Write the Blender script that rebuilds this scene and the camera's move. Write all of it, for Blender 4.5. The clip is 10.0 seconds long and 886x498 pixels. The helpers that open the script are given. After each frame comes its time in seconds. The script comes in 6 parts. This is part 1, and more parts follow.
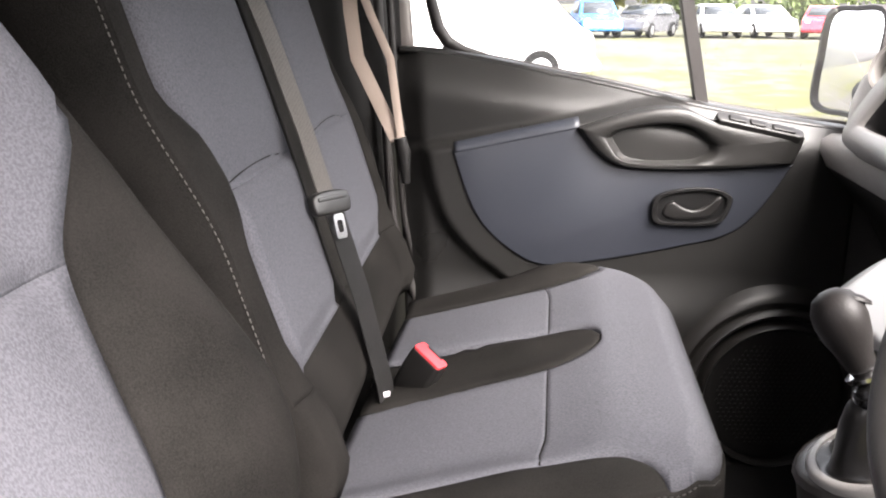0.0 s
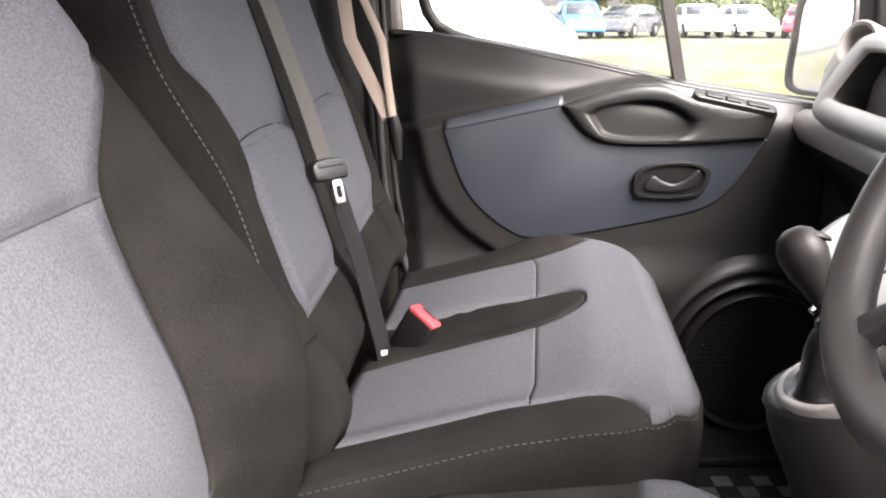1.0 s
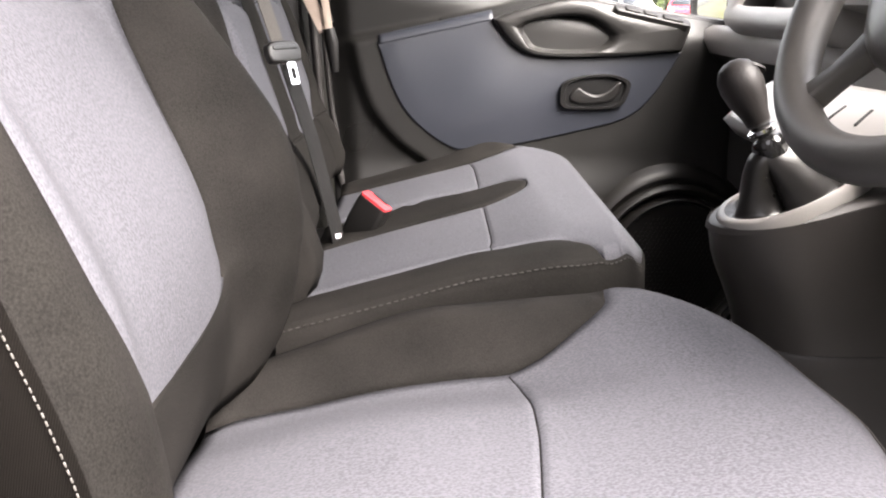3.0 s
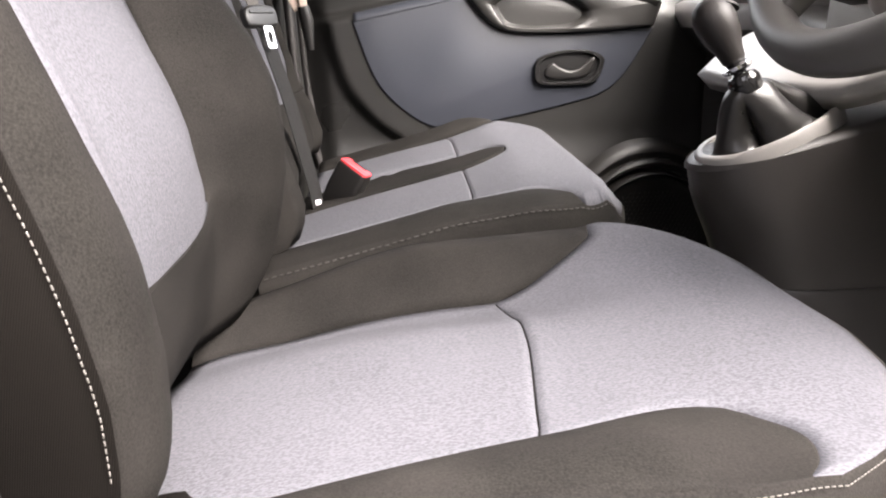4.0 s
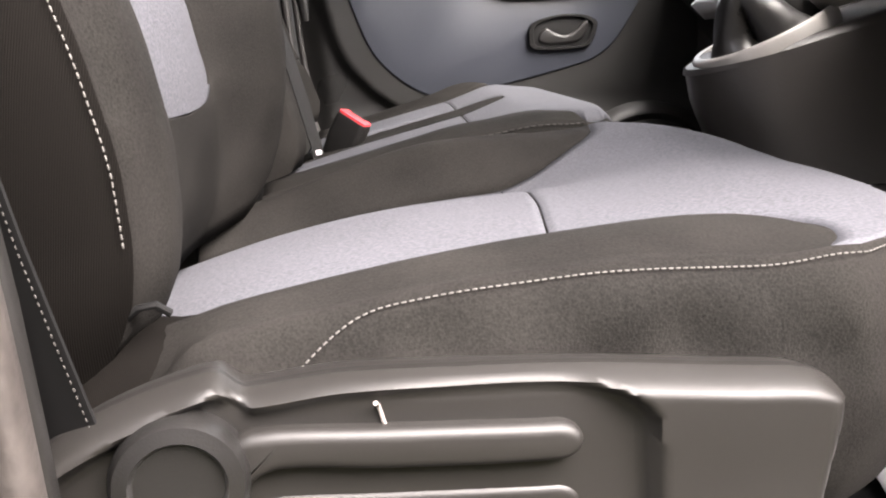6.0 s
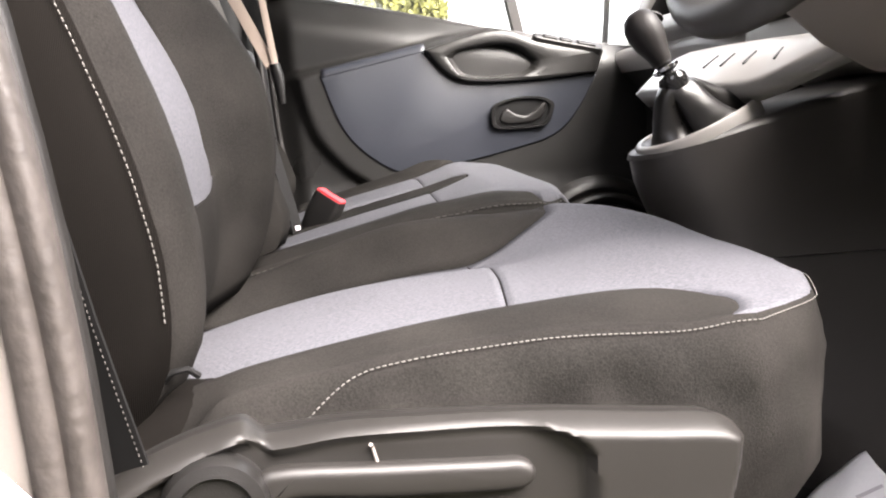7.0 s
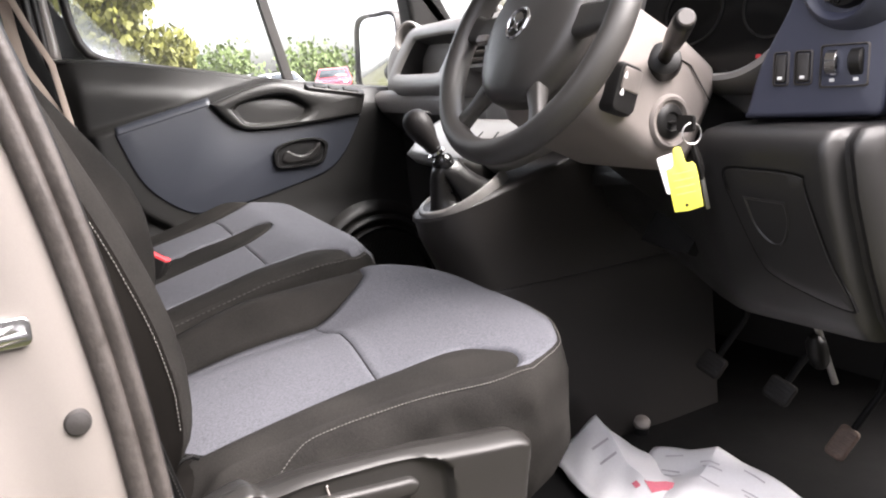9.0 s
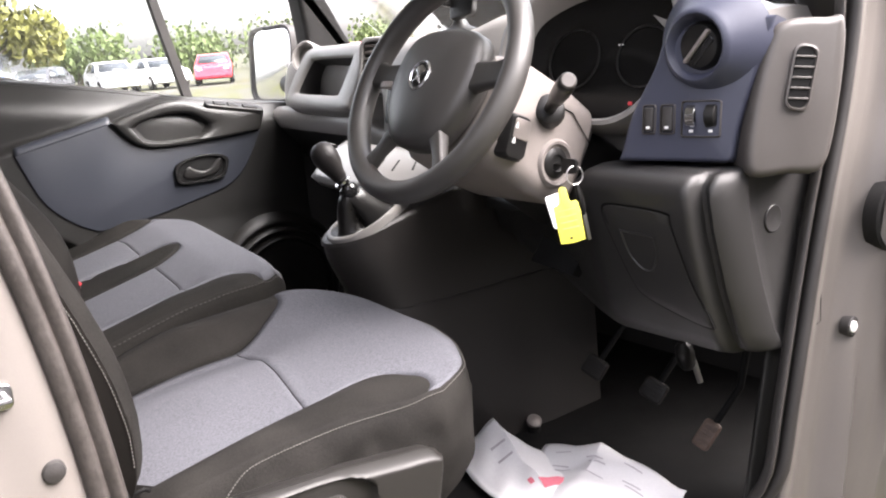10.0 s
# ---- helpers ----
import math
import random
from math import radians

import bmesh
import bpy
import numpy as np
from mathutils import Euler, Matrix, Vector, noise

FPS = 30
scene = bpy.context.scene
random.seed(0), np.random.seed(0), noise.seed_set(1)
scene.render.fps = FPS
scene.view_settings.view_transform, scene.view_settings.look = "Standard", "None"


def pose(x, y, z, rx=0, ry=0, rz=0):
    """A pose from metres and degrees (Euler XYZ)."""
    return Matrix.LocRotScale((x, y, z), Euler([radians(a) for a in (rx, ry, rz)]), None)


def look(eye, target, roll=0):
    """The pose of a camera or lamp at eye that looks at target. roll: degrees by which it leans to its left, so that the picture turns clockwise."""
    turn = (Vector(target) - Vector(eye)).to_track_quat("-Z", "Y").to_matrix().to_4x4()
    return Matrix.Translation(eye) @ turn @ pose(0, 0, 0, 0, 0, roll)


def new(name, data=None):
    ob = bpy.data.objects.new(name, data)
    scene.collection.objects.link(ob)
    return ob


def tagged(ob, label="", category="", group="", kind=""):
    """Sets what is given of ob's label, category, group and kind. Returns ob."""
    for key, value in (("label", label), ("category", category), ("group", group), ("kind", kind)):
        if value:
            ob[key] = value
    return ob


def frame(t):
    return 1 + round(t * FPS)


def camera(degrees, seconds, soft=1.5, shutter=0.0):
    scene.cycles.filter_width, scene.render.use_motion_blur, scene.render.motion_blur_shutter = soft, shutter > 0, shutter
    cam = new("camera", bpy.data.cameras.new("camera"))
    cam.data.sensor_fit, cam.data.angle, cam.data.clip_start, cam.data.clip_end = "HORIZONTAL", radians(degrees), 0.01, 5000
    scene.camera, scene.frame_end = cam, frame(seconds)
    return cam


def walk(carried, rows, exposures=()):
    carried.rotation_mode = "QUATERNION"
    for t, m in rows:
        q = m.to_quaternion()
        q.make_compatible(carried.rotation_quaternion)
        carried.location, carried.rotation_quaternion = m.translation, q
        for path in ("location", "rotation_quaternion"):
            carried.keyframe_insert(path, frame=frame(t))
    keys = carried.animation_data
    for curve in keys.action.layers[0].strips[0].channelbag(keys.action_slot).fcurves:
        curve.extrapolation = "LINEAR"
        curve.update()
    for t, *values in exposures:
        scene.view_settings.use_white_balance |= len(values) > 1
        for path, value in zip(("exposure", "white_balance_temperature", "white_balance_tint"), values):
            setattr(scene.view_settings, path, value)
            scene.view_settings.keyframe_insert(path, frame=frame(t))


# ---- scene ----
cam = camera(52.9, 10.0, soft=2.0)
PATH = [
    (0, (-0.01, 0.002, 1.491), (0.007, 1.929, 0.955), 0.6),
    (0.5, (-0.006, -0.043, 1.474), (0.013, 1.883, 0.938), 0.6),
    (1, (-0.021, -0.082, 1.455), (0.027, 1.846, 0.925), 0.2),
    (1.5, (-0.043, -0.127, 1.429), (0.074, 1.8, 0.907), 0.4),
    (2, (-0.065, -0.167, 1.398), (0.105, 1.755, 0.873), 0.4),
    (2.5, (-0.084, -0.182, 1.347), (0.132, 1.734, 0.814), 0.5),
    (2.7, (-0.097, -0.178, 1.33), (0.149, 1.73, 0.784), 0.7),
    (4, (-0.122, -0.202, 1.226), (0.209, 1.703, 0.716), -0.4),
    (4.5, (-0.129, -0.217, 1.184), (0.225, 1.695, 0.716), -0.5),
    (5, (-0.133, -0.221, 1.137), (0.215, 1.696, 0.688), -1.0),
    (5.5, (-0.136, -0.225, 1.104), (0.197, 1.694, 0.65), -2.0),
    (5.7, (-0.137, -0.227, 1.093), (0.191, 1.693, 0.639), -2.4),
    (6.8, (-0.132, -0.269, 1.115), (0.261, 1.662, 0.769), -2.9),
    (7, (-0.162, -0.334, 1.124), (0.261, 1.597, 0.819), -2.7),
    (7.5, (-0.197, -0.451, 1.158), (0.308, 1.466, 0.9), -3.9),
    (8, (-0.231, -0.524, 1.221), (0.387, 1.356, 0.935), -4.2),
    (8.5, (-0.297, -0.565, 1.28), (0.472, 1.245, 0.91), -5.2),
    (9, (-0.365, -0.595, 1.319), (0.581, 1.118, 0.908), -5.1),
    (9.5, (-0.419, -0.632, 1.357), (0.655, 0.999, 0.926), -4.9),
    (10, (-0.445, -0.674, 1.414), (0.705, 0.895, 0.95), -4.7),
]
walk(cam, [(t, look(eye, target, roll)) for t, eye, target, roll in PATH], [(0, 3.25, 6750, 18), (2.5, 3.42, 6850, 18), (4, 3.48, 6900, 18), (5.7, 3.38, 6850, 18), (7, 3.48, 6850, 17), (8.5, 2.88, 6650, 17), (10, 3.03, 6600, 18)])

# ---- world and light ----
world = bpy.data.worlds.new("overcast_sky")
scene.world = world
world.use_nodes = True
wn = world.node_tree.nodes
sky = wn.new("ShaderNodeTexSky")
sky.sky_type, sky.sun_disc = "NISHITA", False
sky.sun_elevation, sky.sun_rotation = radians(47), radians(139)
sky.air_density, sky.dust_density, sky.ozone_density = 1.0, 4.0, 1.0
haze = wn.new("ShaderNodeHueSaturation")
haze.inputs["Saturation"].default_value = 0.25
world.node_tree.links.new(sky.outputs[0], haze.inputs["Color"])
world.node_tree.links.new(haze.outputs[0], wn["Background"].inputs[0])
wn["Background"].inputs[1].default_value = 0.15

sun = new("sun", bpy.data.lights.new("sun", "SUN"))
sun.data.energy, sun.data.angle, sun.data.color = 2.3, radians(55), (1.0, 0.97, 0.93)
sun.matrix_world = look((1.9, -2.2, 3.1), (0, 0, 0))


# ---- materials ----
def material(name, colour, rough=0.6, metal=0.0, vary=0.12, fine=300.0, coarse=5.0, bump=0.15, bump_scale=None, coat=0.0, flecks=None, weave=0.0, spec=0.5, ribs=7.0):
    """A surface with grain at two scales, relief and, for cloth, flecks or a diagonal weave."""
    m = bpy.data.materials.new(name)
    m.use_nodes = True
    nt = m.node_tree
    n, link = nt.nodes, nt.links.new
    b = n["Principled BSDF"]
    co = n.new("ShaderNodeTexCoord")
    nf, nc = n.new("ShaderNodeTexNoise"), n.new("ShaderNodeTexNoise")
    nf.inputs["Scale"].default_value, nf.inputs["Detail"].default_value = fine, 3
    nc.inputs["Scale"].default_value, nc.inputs["Detail"].default_value = coarse, 4
    for t in (nf, nc):
        link(co.outputs["Object"], t.inputs["Vector"])
    add = n.new("ShaderNodeMath")
    add.operation = "ADD"
    link(nf.outputs["Fac"], add.inputs[0]), link(nc.outputs["Fac"], add.inputs[1])
    ramp = n.new("ShaderNodeMapRange")
    ramp.inputs["From Min"].default_value, ramp.inputs["From Max"].default_value = 0.6, 1.4
    ramp.inputs["To Min"].default_value, ramp.inputs["To Max"].default_value = 1 - vary, 1 + vary
    link(add.outputs[0], ramp.inputs[0])
    mul = n.new("ShaderNodeMix")
    mul.data_type, mul.blend_type = "RGBA", "MULTIPLY"
    mul.inputs["Factor"].default_value = 1.0
    mul.inputs["A"].default_value = (*colour, 1)
    link(ramp.outputs[0], mul.inputs["B"])
    out = mul.outputs["Result"]
    height = nf.outputs["Fac"]
    if flecks:
        vo = n.new("ShaderNodeTexNoise")
        vo.inputs["Scale"].default_value, vo.inputs["Detail"].default_value = 1.0, 2.5
        mp = n.new("ShaderNodeMapping")
        mp.inputs["Scale"].default_value = (330, 520, 420)
        link(co.outputs["Object"], mp.inputs["Vector"]), link(mp.outputs[0], vo.inputs["Vector"])
        rm = n.new("ShaderNodeMapRange")
        rm.inputs["From Min"].default_value, rm.inputs["From Max"].default_value = 0.38, 0.62
        link(vo.outputs["Fac"], rm.inputs[0])
        mx = n.new("ShaderNodeMix")
        mx.data_type = "RGBA"
        mx.inputs["B"].default_value = (*flecks, 1)
        link(out, mx.inputs["A"])
        sc = n.new("ShaderNodeMath")
        sc.operation = "MULTIPLY"
        sc.inputs[1].default_value = 0.75
        link(rm.outputs[0], sc.inputs[0]), link(sc.outputs[0], mx.inputs["Factor"])
        out, height = mx.outputs["Result"], vo.outputs["Fac"]
    if weave:
        wv = n.new("ShaderNodeTexWave")
        wv.inputs["Scale"].default_value, wv.inputs["Distortion"].default_value = weave, ribs
        wv.inputs["Detail"].default_value, wv.inputs["Detail Scale"].default_value = 2.0, 4.0
        wv.bands_direction = "X"
        mp = n.new("ShaderNodeMapping")
        mp.inputs["Rotation"].default_value = (0, radians(-10), radians(8))
        link(co.outputs["Object"], mp.inputs["Vector"]), link(mp.outputs[0], wv.inputs["Vector"])
        mx = n.new("ShaderNodeMix")
        mx.data_type, mx.blend_type = "RGBA", "MULTIPLY"
        mx.inputs["Factor"].default_value = 0.3 if ribs > 3 else 0.5
        link(out, mx.inputs["A"]), link(wv.outputs["Color"], mx.inputs["B"])
        out, height = mx.outputs["Result"], wv.outputs["Fac"]
    link(out, b.inputs["Base Color"])
    rr = n.new("ShaderNodeMapRange")
    rr.inputs["From Min"].default_value, rr.inputs["From Max"].default_value = 0.3, 0.7
    rr.inputs["To Min"].default_value, rr.inputs["To Max"].default_value = max(0.02, rough - 0.08), min(1, rough + 0.08)
    link(nc.outputs["Fac"], rr.inputs[0]), link(rr.outputs[0], b.inputs["Roughness"])
    b.inputs["Metallic"].default_value = metal
    b.inputs["Coat Weight"].default_value = coat
    b.inputs["Coat Roughness"].default_value = 0.08
    b.inputs["Specular IOR Level"].default_value = spec
    if bump:
        bp = n.new("ShaderNodeBump")
        bp.inputs["Strength"].default_value, bp.inputs["Distance"].default_value = bump, 0.002
        if bump_scale:
            nb = n.new("ShaderNodeTexNoise")
            nb.inputs["Scale"].default_value = bump_scale
            link(co.outputs["Object"], nb.inputs["Vector"])
            height = nb.outputs["Fac"]
        link(height, bp.inputs["Height"]), link(bp.outputs[0], b.inputs["Normal"])
    return m


def glass_material(name, tint=(1, 1, 1), gloss=0.07, haze_film=0.0):
    m = bpy.data.materials.new(name)
    m.use_nodes = True
    nt = m.node_tree
    n, link = nt.nodes, nt.links.new
    n.remove(n["Principled BSDF"])
    tr, gl, mx, fr = (n.new("ShaderNode" + k) for k in ("BsdfTransparent", "BsdfGlossy", "MixShader", "Fresnel"))
    tr.inputs[0].default_value = (*tint, 1)
    gl.inputs["Roughness"].default_value = 0.02
    fr.inputs["IOR"].default_value = 1.0 + 4 * gloss
    veil, film = n.new("ShaderNodeBsdfTranslucent"), n.new("ShaderNodeMixShader")
    film.inputs[0].default_value = haze_film
    link(tr.outputs[0], film.inputs[1]), link(veil.outputs[0], film.inputs[2])
    link(fr.outputs[0], mx.inputs[0]), link(film.outputs[0], mx.inputs[1]), link(gl.outputs[0], mx.inputs[2])
    link(mx.outputs[0], n["Material Output"].inputs[0])
    return m


BLUE_CLOTH = material("blue_grey_cloth", (0.0565, 0.0583, 0.0662), 0.95, vary=0.2, fine=700, coarse=9, bump=0.3, flecks=(0.092, 0.0925, 0.103), spec=0.15)
DARK_CLOTH = material("charcoal_cloth", (0.0123, 0.0115, 0.0105), 0.85, vary=0.75, fine=650, coarse=11, bump=0.22, spec=0.07)
TWILL = material("ribbed_charcoal_twill", (0.0062, 0.0054, 0.0047), 0.85, vary=0.3, fine=700, coarse=7, bump=0.2, weave=300, spec=0.04, ribs=0.6)
THREAD = material("pale_thread", (0.095, 0.09, 0.083), 0.8, vary=0.1)
DARK_THREAD = material("dark_thread", (0.032, 0.030, 0.027), 0.8, vary=0.1)
BLACK_PLASTIC = material("black_plastic", (0.011, 0.0106, 0.0102), 0.38, fine=900, coarse=8, bump=0.12, spec=0.35)
TRIM_PLASTIC = material("charcoal_plastic", (0.0122, 0.0113, 0.0103), 0.45, fine=900, coarse=6, bump=0.1, bump_scale=2400, spec=0.38)
DASH_PLASTIC = material("dash_plastic", (0.034, 0.031, 0.029), 0.42, fine=900, coarse=6, bump=0.2, bump_scale=900)
# Dash plastic with the windscreen's sky sheen put into a paler colour.
DASH_LIT = material("lit_dash_plastic", (0.25, 0.24, 0.228), 0.38, fine=900, coarse=6, bump=0.2, bump_scale=900)
GREY_PLASTIC = material("warm_grey_plastic", (0.23, 0.205, 0.19), 0.42, fine=900, coarse=6, bump=0.12, bump_scale=900)
BLUE_PLASTIC = material("navy_plastic", (0.045, 0.049, 0.074), 0.42, fine=900, coarse=5, bump=0.12, bump_scale=1000)
DOOR_BLUE = material("slate_blue_plastic", (0.026, 0.0295, 0.0375), 0.42, fine=800, coarse=4, bump=0.15, bump_scale=900)
DOOR_GREY = material("door_grey_plastic", (0.0155, 0.0153, 0.0145), 0.33, fine=800, coarse=5, bump=0.2, bump_scale=800)
LEATHER = material("gaiter_leather", (0.011, 0.0105, 0.010), 0.28, fine=400, coarse=10, bump=0.12, bump_scale=700, spec=0.5)
GLOSS_BLACK = material("gloss_black", (0.012, 0.012, 0.012), 0.15, bump=0)
RUBBER = material("black_rubber", (0.022, 0.02, 0.019), 0.55, fine=500, coarse=9, bump=0.15)
FLOOR_MAT = material("floor_rubber", (0.0075, 0.0073, 0.0072), 0.62, fine=300, coarse=8, bump=0.25, spec=0.2)
SEAL = material("seal_rubber", (0.036, 0.031, 0.028), 0.55, vary=0.4, fine=160, coarse=25, bump=0.5, bump_scale=120)
PAINT = material("silver_beige_paint", (0.160, 0.146, 0.134), 0.33, metal=0.25, vary=0.05, fine=700, coarse=3, bump=0.02, coat=0.5)
CHROME = material("chrome", (0.75, 0.75, 0.76), 0.16, metal=1.0, vary=0.03, bump=0)
STEEL = material("worn_steel", (0.5, 0.49, 0.47), 0.35, metal=1.0, vary=0.1, bump=0.05)
RED_PLASTIC = material("red_plastic", (0.62, 0.05, 0.06), 0.4, vary=0.05, bump=0.03)
YELLOW_TAG = material("yellow_card", (0.75, 0.70, 0.10), 0.45, vary=0.05, fine=90, coarse=12, bump=0.02)
WHITE_CARD = material("white_card", (0.8, 0.8, 0.79), 0.5, vary=0.04, bump=0.02)
PAPER = material("paper", (0.82, 0.81, 0.82), 0.7, vary=0.04, fine=200, coarse=12, bump=0.1, bump_scale=30)
PINK_INK = material("red_ink", (0.75, 0.20, 0.26), 0.7, vary=0.1, bump=0)
GREY_INK = material("grey_ink", (0.5, 0.47, 0.5), 0.7, vary=0.25, fine=60, bump=0)
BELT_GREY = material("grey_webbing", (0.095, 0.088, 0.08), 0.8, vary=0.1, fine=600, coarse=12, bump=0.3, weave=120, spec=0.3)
# Belt webbing with shade put into its colour.
BELT_DARK = material("shaded_webbing", (0.007, 0.0068, 0.0066), 0.8, vary=0.1, fine=600, coarse=12, bump=0.3, weave=260, spec=0.3)
BELT_BEIGE = material("beige_webbing", (0.36, 0.29, 0.245), 0.8, vary=0.1, fine=600, coarse=12, bump=0.2, spec=0.3)
PEDAL_ARM = material("pedal_steel", (0.006, 0.006, 0.006), 0.6, bump=0, spec=0.15)
LOWER_PLASTIC = material("lower_dash_plastic", (0.0195, 0.0187, 0.0184), 0.48, fine=900, coarse=6, bump=0.2, bump_scale=900)
SILVER = material("satin_silver_plastic", (0.30, 0.293, 0.28), 0.34, metal=0.2, vary=0.04, fine=900, coarse=6, bump=0.04)
END_CAP = material("brown_grey_plastic", (0.064, 0.058, 0.054), 0.42, fine=900, coarse=6, bump=0.12, bump_scale=900)
PEDAL = material("worn_pedal_rubber", (0.010, 0.0085, 0.0075), 0.6, vary=0.4, fine=120, coarse=40, bump=0.4)
PEDAL_WORN = material("dusty_pedal", (0.11, 0.075, 0.058), 0.6, vary=0.35, fine=120, coarse=40, bump=0.4)
SCREEN = material("instrument_glass", (0.006, 0.006, 0.006), 0.2, bump=0, spec=0.25)
WHEEL = material("wheel_plastic", (0.042, 0.040, 0.0375), 0.42, fine=900, coarse=8, bump=0.15, bump_scale=1000)
# Mat treads; reflected window light is put into their paler colour.
TREAD = material("lit_tread", (0.062, 0.062, 0.059), 0.40, fine=300, coarse=20, bump=0.2)
HEADLINER = material("headliner_cloth", (0.35, 0.33, 0.31), 0.9, vary=0.06, bump=0.2)
BULKHEAD = material("bulkhead_panel", (0.05, 0.048, 0.046), 0.8, vary=0.1)
GLASS = glass_material("window_glass", (0.96, 0.98, 0.97), 0.06)
WET_GLASS = glass_material("wet_window_glass", (0.96, 0.98, 0.97), 0.06, 0.015)
WATER = glass_material("water_drop", (1, 1, 1), 0.1)
MIRROR = material("mirror_silver", (0.9, 0.9, 0.9), 0.02, metal=1.0, vary=0.0, bump=0)


# ---- building helpers ----
def part(name, bm, mat, parent=None, label="", smooth=40, solid=0.0, out=None):
    """Links a bmesh as one mesh object."""
    bmesh.ops.recalc_face_normals(bm, faces=bm.faces)
    if out and sum((f.normal * f.calc_area() for f in bm.faces), Vector()).dot(Vector(out)) < 0:
        bmesh.ops.reverse_faces(bm, faces=bm.faces)
    me = bpy.data.meshes.new(name)
    bm.to_mesh(me)
    bm.free()
    for p in me.polygons:
        p.use_smooth = True
    me.set_sharp_from_angle(angle=radians(smooth))
    mats = mat if isinstance(mat, (list, tuple)) else [mat]
    for x in mats:
        me.materials.append(x)
    ob = new(name, me)
    if solid:
        md = ob.modifiers.new("thickness", "SOLIDIFY")
        md.thickness, md.offset = solid, -1
    if parent:
        ob.parent = parent
    if label:
        tagged(ob, label)
    return ob


def thing(name, label, category, group="", kind=""):
    return tagged(new(name), label, category, group, kind)


def lerp(a, b, t):
    return a + (b - a) * t


def curve1(pairs):
    """A smooth function through pairs of (x, y)."""
    xs, ys = [p[0] for p in pairs], [p[1] for p in pairs]

    def f(x):
        if x <= xs[0]:
            return ys[0]
        if x >= xs[-1]:
            return ys[-1]
        i = max(k for k in range(len(xs) - 1) if xs[k] <= x)
        h = xs[i + 1] - xs[i]

        def slope(k):
            if k in (0, len(xs) - 1):
                j = 0 if k == 0 else k - 1
                return (ys[j + 1] - ys[j]) / (xs[j + 1] - xs[j])
            a, b = (ys[k] - ys[k - 1]) / (xs[k] - xs[k - 1]), (ys[k + 1] - ys[k]) / (xs[k + 1] - xs[k])
            return 0 if a * b <= 0 else 2 * a * b / (a + b)

        t = (x - xs[i]) / h
        return (1 + 2 * t) * (1 - t) ** 2 * ys[i] + t * (1 - t) ** 2 * h * slope(i) + t * t * (3 - 2 * t) * ys[i + 1] + t * t * (t - 1) * h * slope(i + 1)

    return f


def grid(place, us, vs, closed_u=False, closed_v=False, bm=None):
    """A sheet through place(u, v)."""
    bm = bm or bmesh.new()
    rows = [[bm.verts.new(place(u, v)) for v in vs] for u in us]
    nu, nv = len(us), len(vs)
    for i in range(nu if closed_u else nu - 1):
        for j in range(nv if closed_v else nv - 1):
            bm.faces.new((rows[i][j], rows[(i + 1) % nu][j], rows[(i + 1) % nu][(j + 1) % nv], rows[i][(j + 1) % nv]))
    return bm


def span(a, b, n):
    return [a + (b - a) * i / (n - 1) for i in range(n)]


def loft(loops, cap=True, bm=None):
    """A skin over loops of equal length, capped at both ends."""
    bm = bm or bmesh.new()
    rows = [[bm.verts.new(p) for p in l] for l in loops]
    n = len(rows[0])
    for a, b in zip(rows, rows[1:]):
        for j in range(n):
            bm.faces.new((a[j], a[(j + 1) % n], b[(j + 1) % n], b[j]))
    if cap:
        bm.faces.new(rows[0]), bm.faces.new(rows[-1])
    return bm


def tube(points, radius, sides=12, bm=None, flat=1.0, cap=True):
    """A round bar along points; radius a number or one for each point; flat squeezes it."""
    pts = [Vector(p) for p in points]
    loops, side = [], None
    for i, p in enumerate(pts):
        d = (pts[min(i + 1, len(pts) - 1)] - pts[max(i - 1, 0)]).normalized()
        if side is None:
            side = d.orthogonal().normalized()
        side = (side - d * side.dot(d)).normalized()
        up = d.cross(side)
        r = radius[i] if isinstance(radius, (list, tuple)) else radius
        loops.append([p + r * (math.cos(a) * side + flat * math.sin(a) * up) for a in (2 * math.pi * k / sides for k in range(sides))])
    return loft(loops, cap, bm)


def ring_loops(m, outlines):
    """Loops of 2D outlines, each with its own height along the matrix's z."""
    return [[m @ Vector((x, y, h)) for x, y in o] for o, h in outlines]


def plate(outline, m, depth, bevel=0.004, steps=3):
    """A plate with a rounded rim: outline in the matrix's xy plane, its face at z = 0 and its back at z = -depth."""
    def inset(d):
        out, n = [], len(outline)
        for i in range(n):
            a, p, b = Vector(outline[i - 1]), Vector(outline[i]), Vector(outline[(i + 1) % n])
            t = (b - a).normalized()
            nrm = Vector((-t.y, t.x))
            out.append(p + nrm * d * turn)
        for _ in range(12):  # close up the stretches that would fold over
            for i in range(n):
                j = (i + 1) % n
                if (out[j] - out[i]).dot(Vector(outline[j]) - Vector(outline[i])) < 0:
                    out[i] = out[j] = (out[i] + out[j]) / 2
        return out

    area = sum(outline[i - 1][0] * outline[i][1] - outline[i][0] * outline[i - 1][1] for i in range(len(outline)))
    turn = 1 if area > 0 else -1
    ls = [(outline, -depth)]
    for k in range(steps + 1):
        a = math.pi / 2 * k / steps
        ls.append((inset(bevel * (1 - math.cos(a))), -bevel * (1 - math.sin(a))))
    return loft(ring_loops(m, ls))


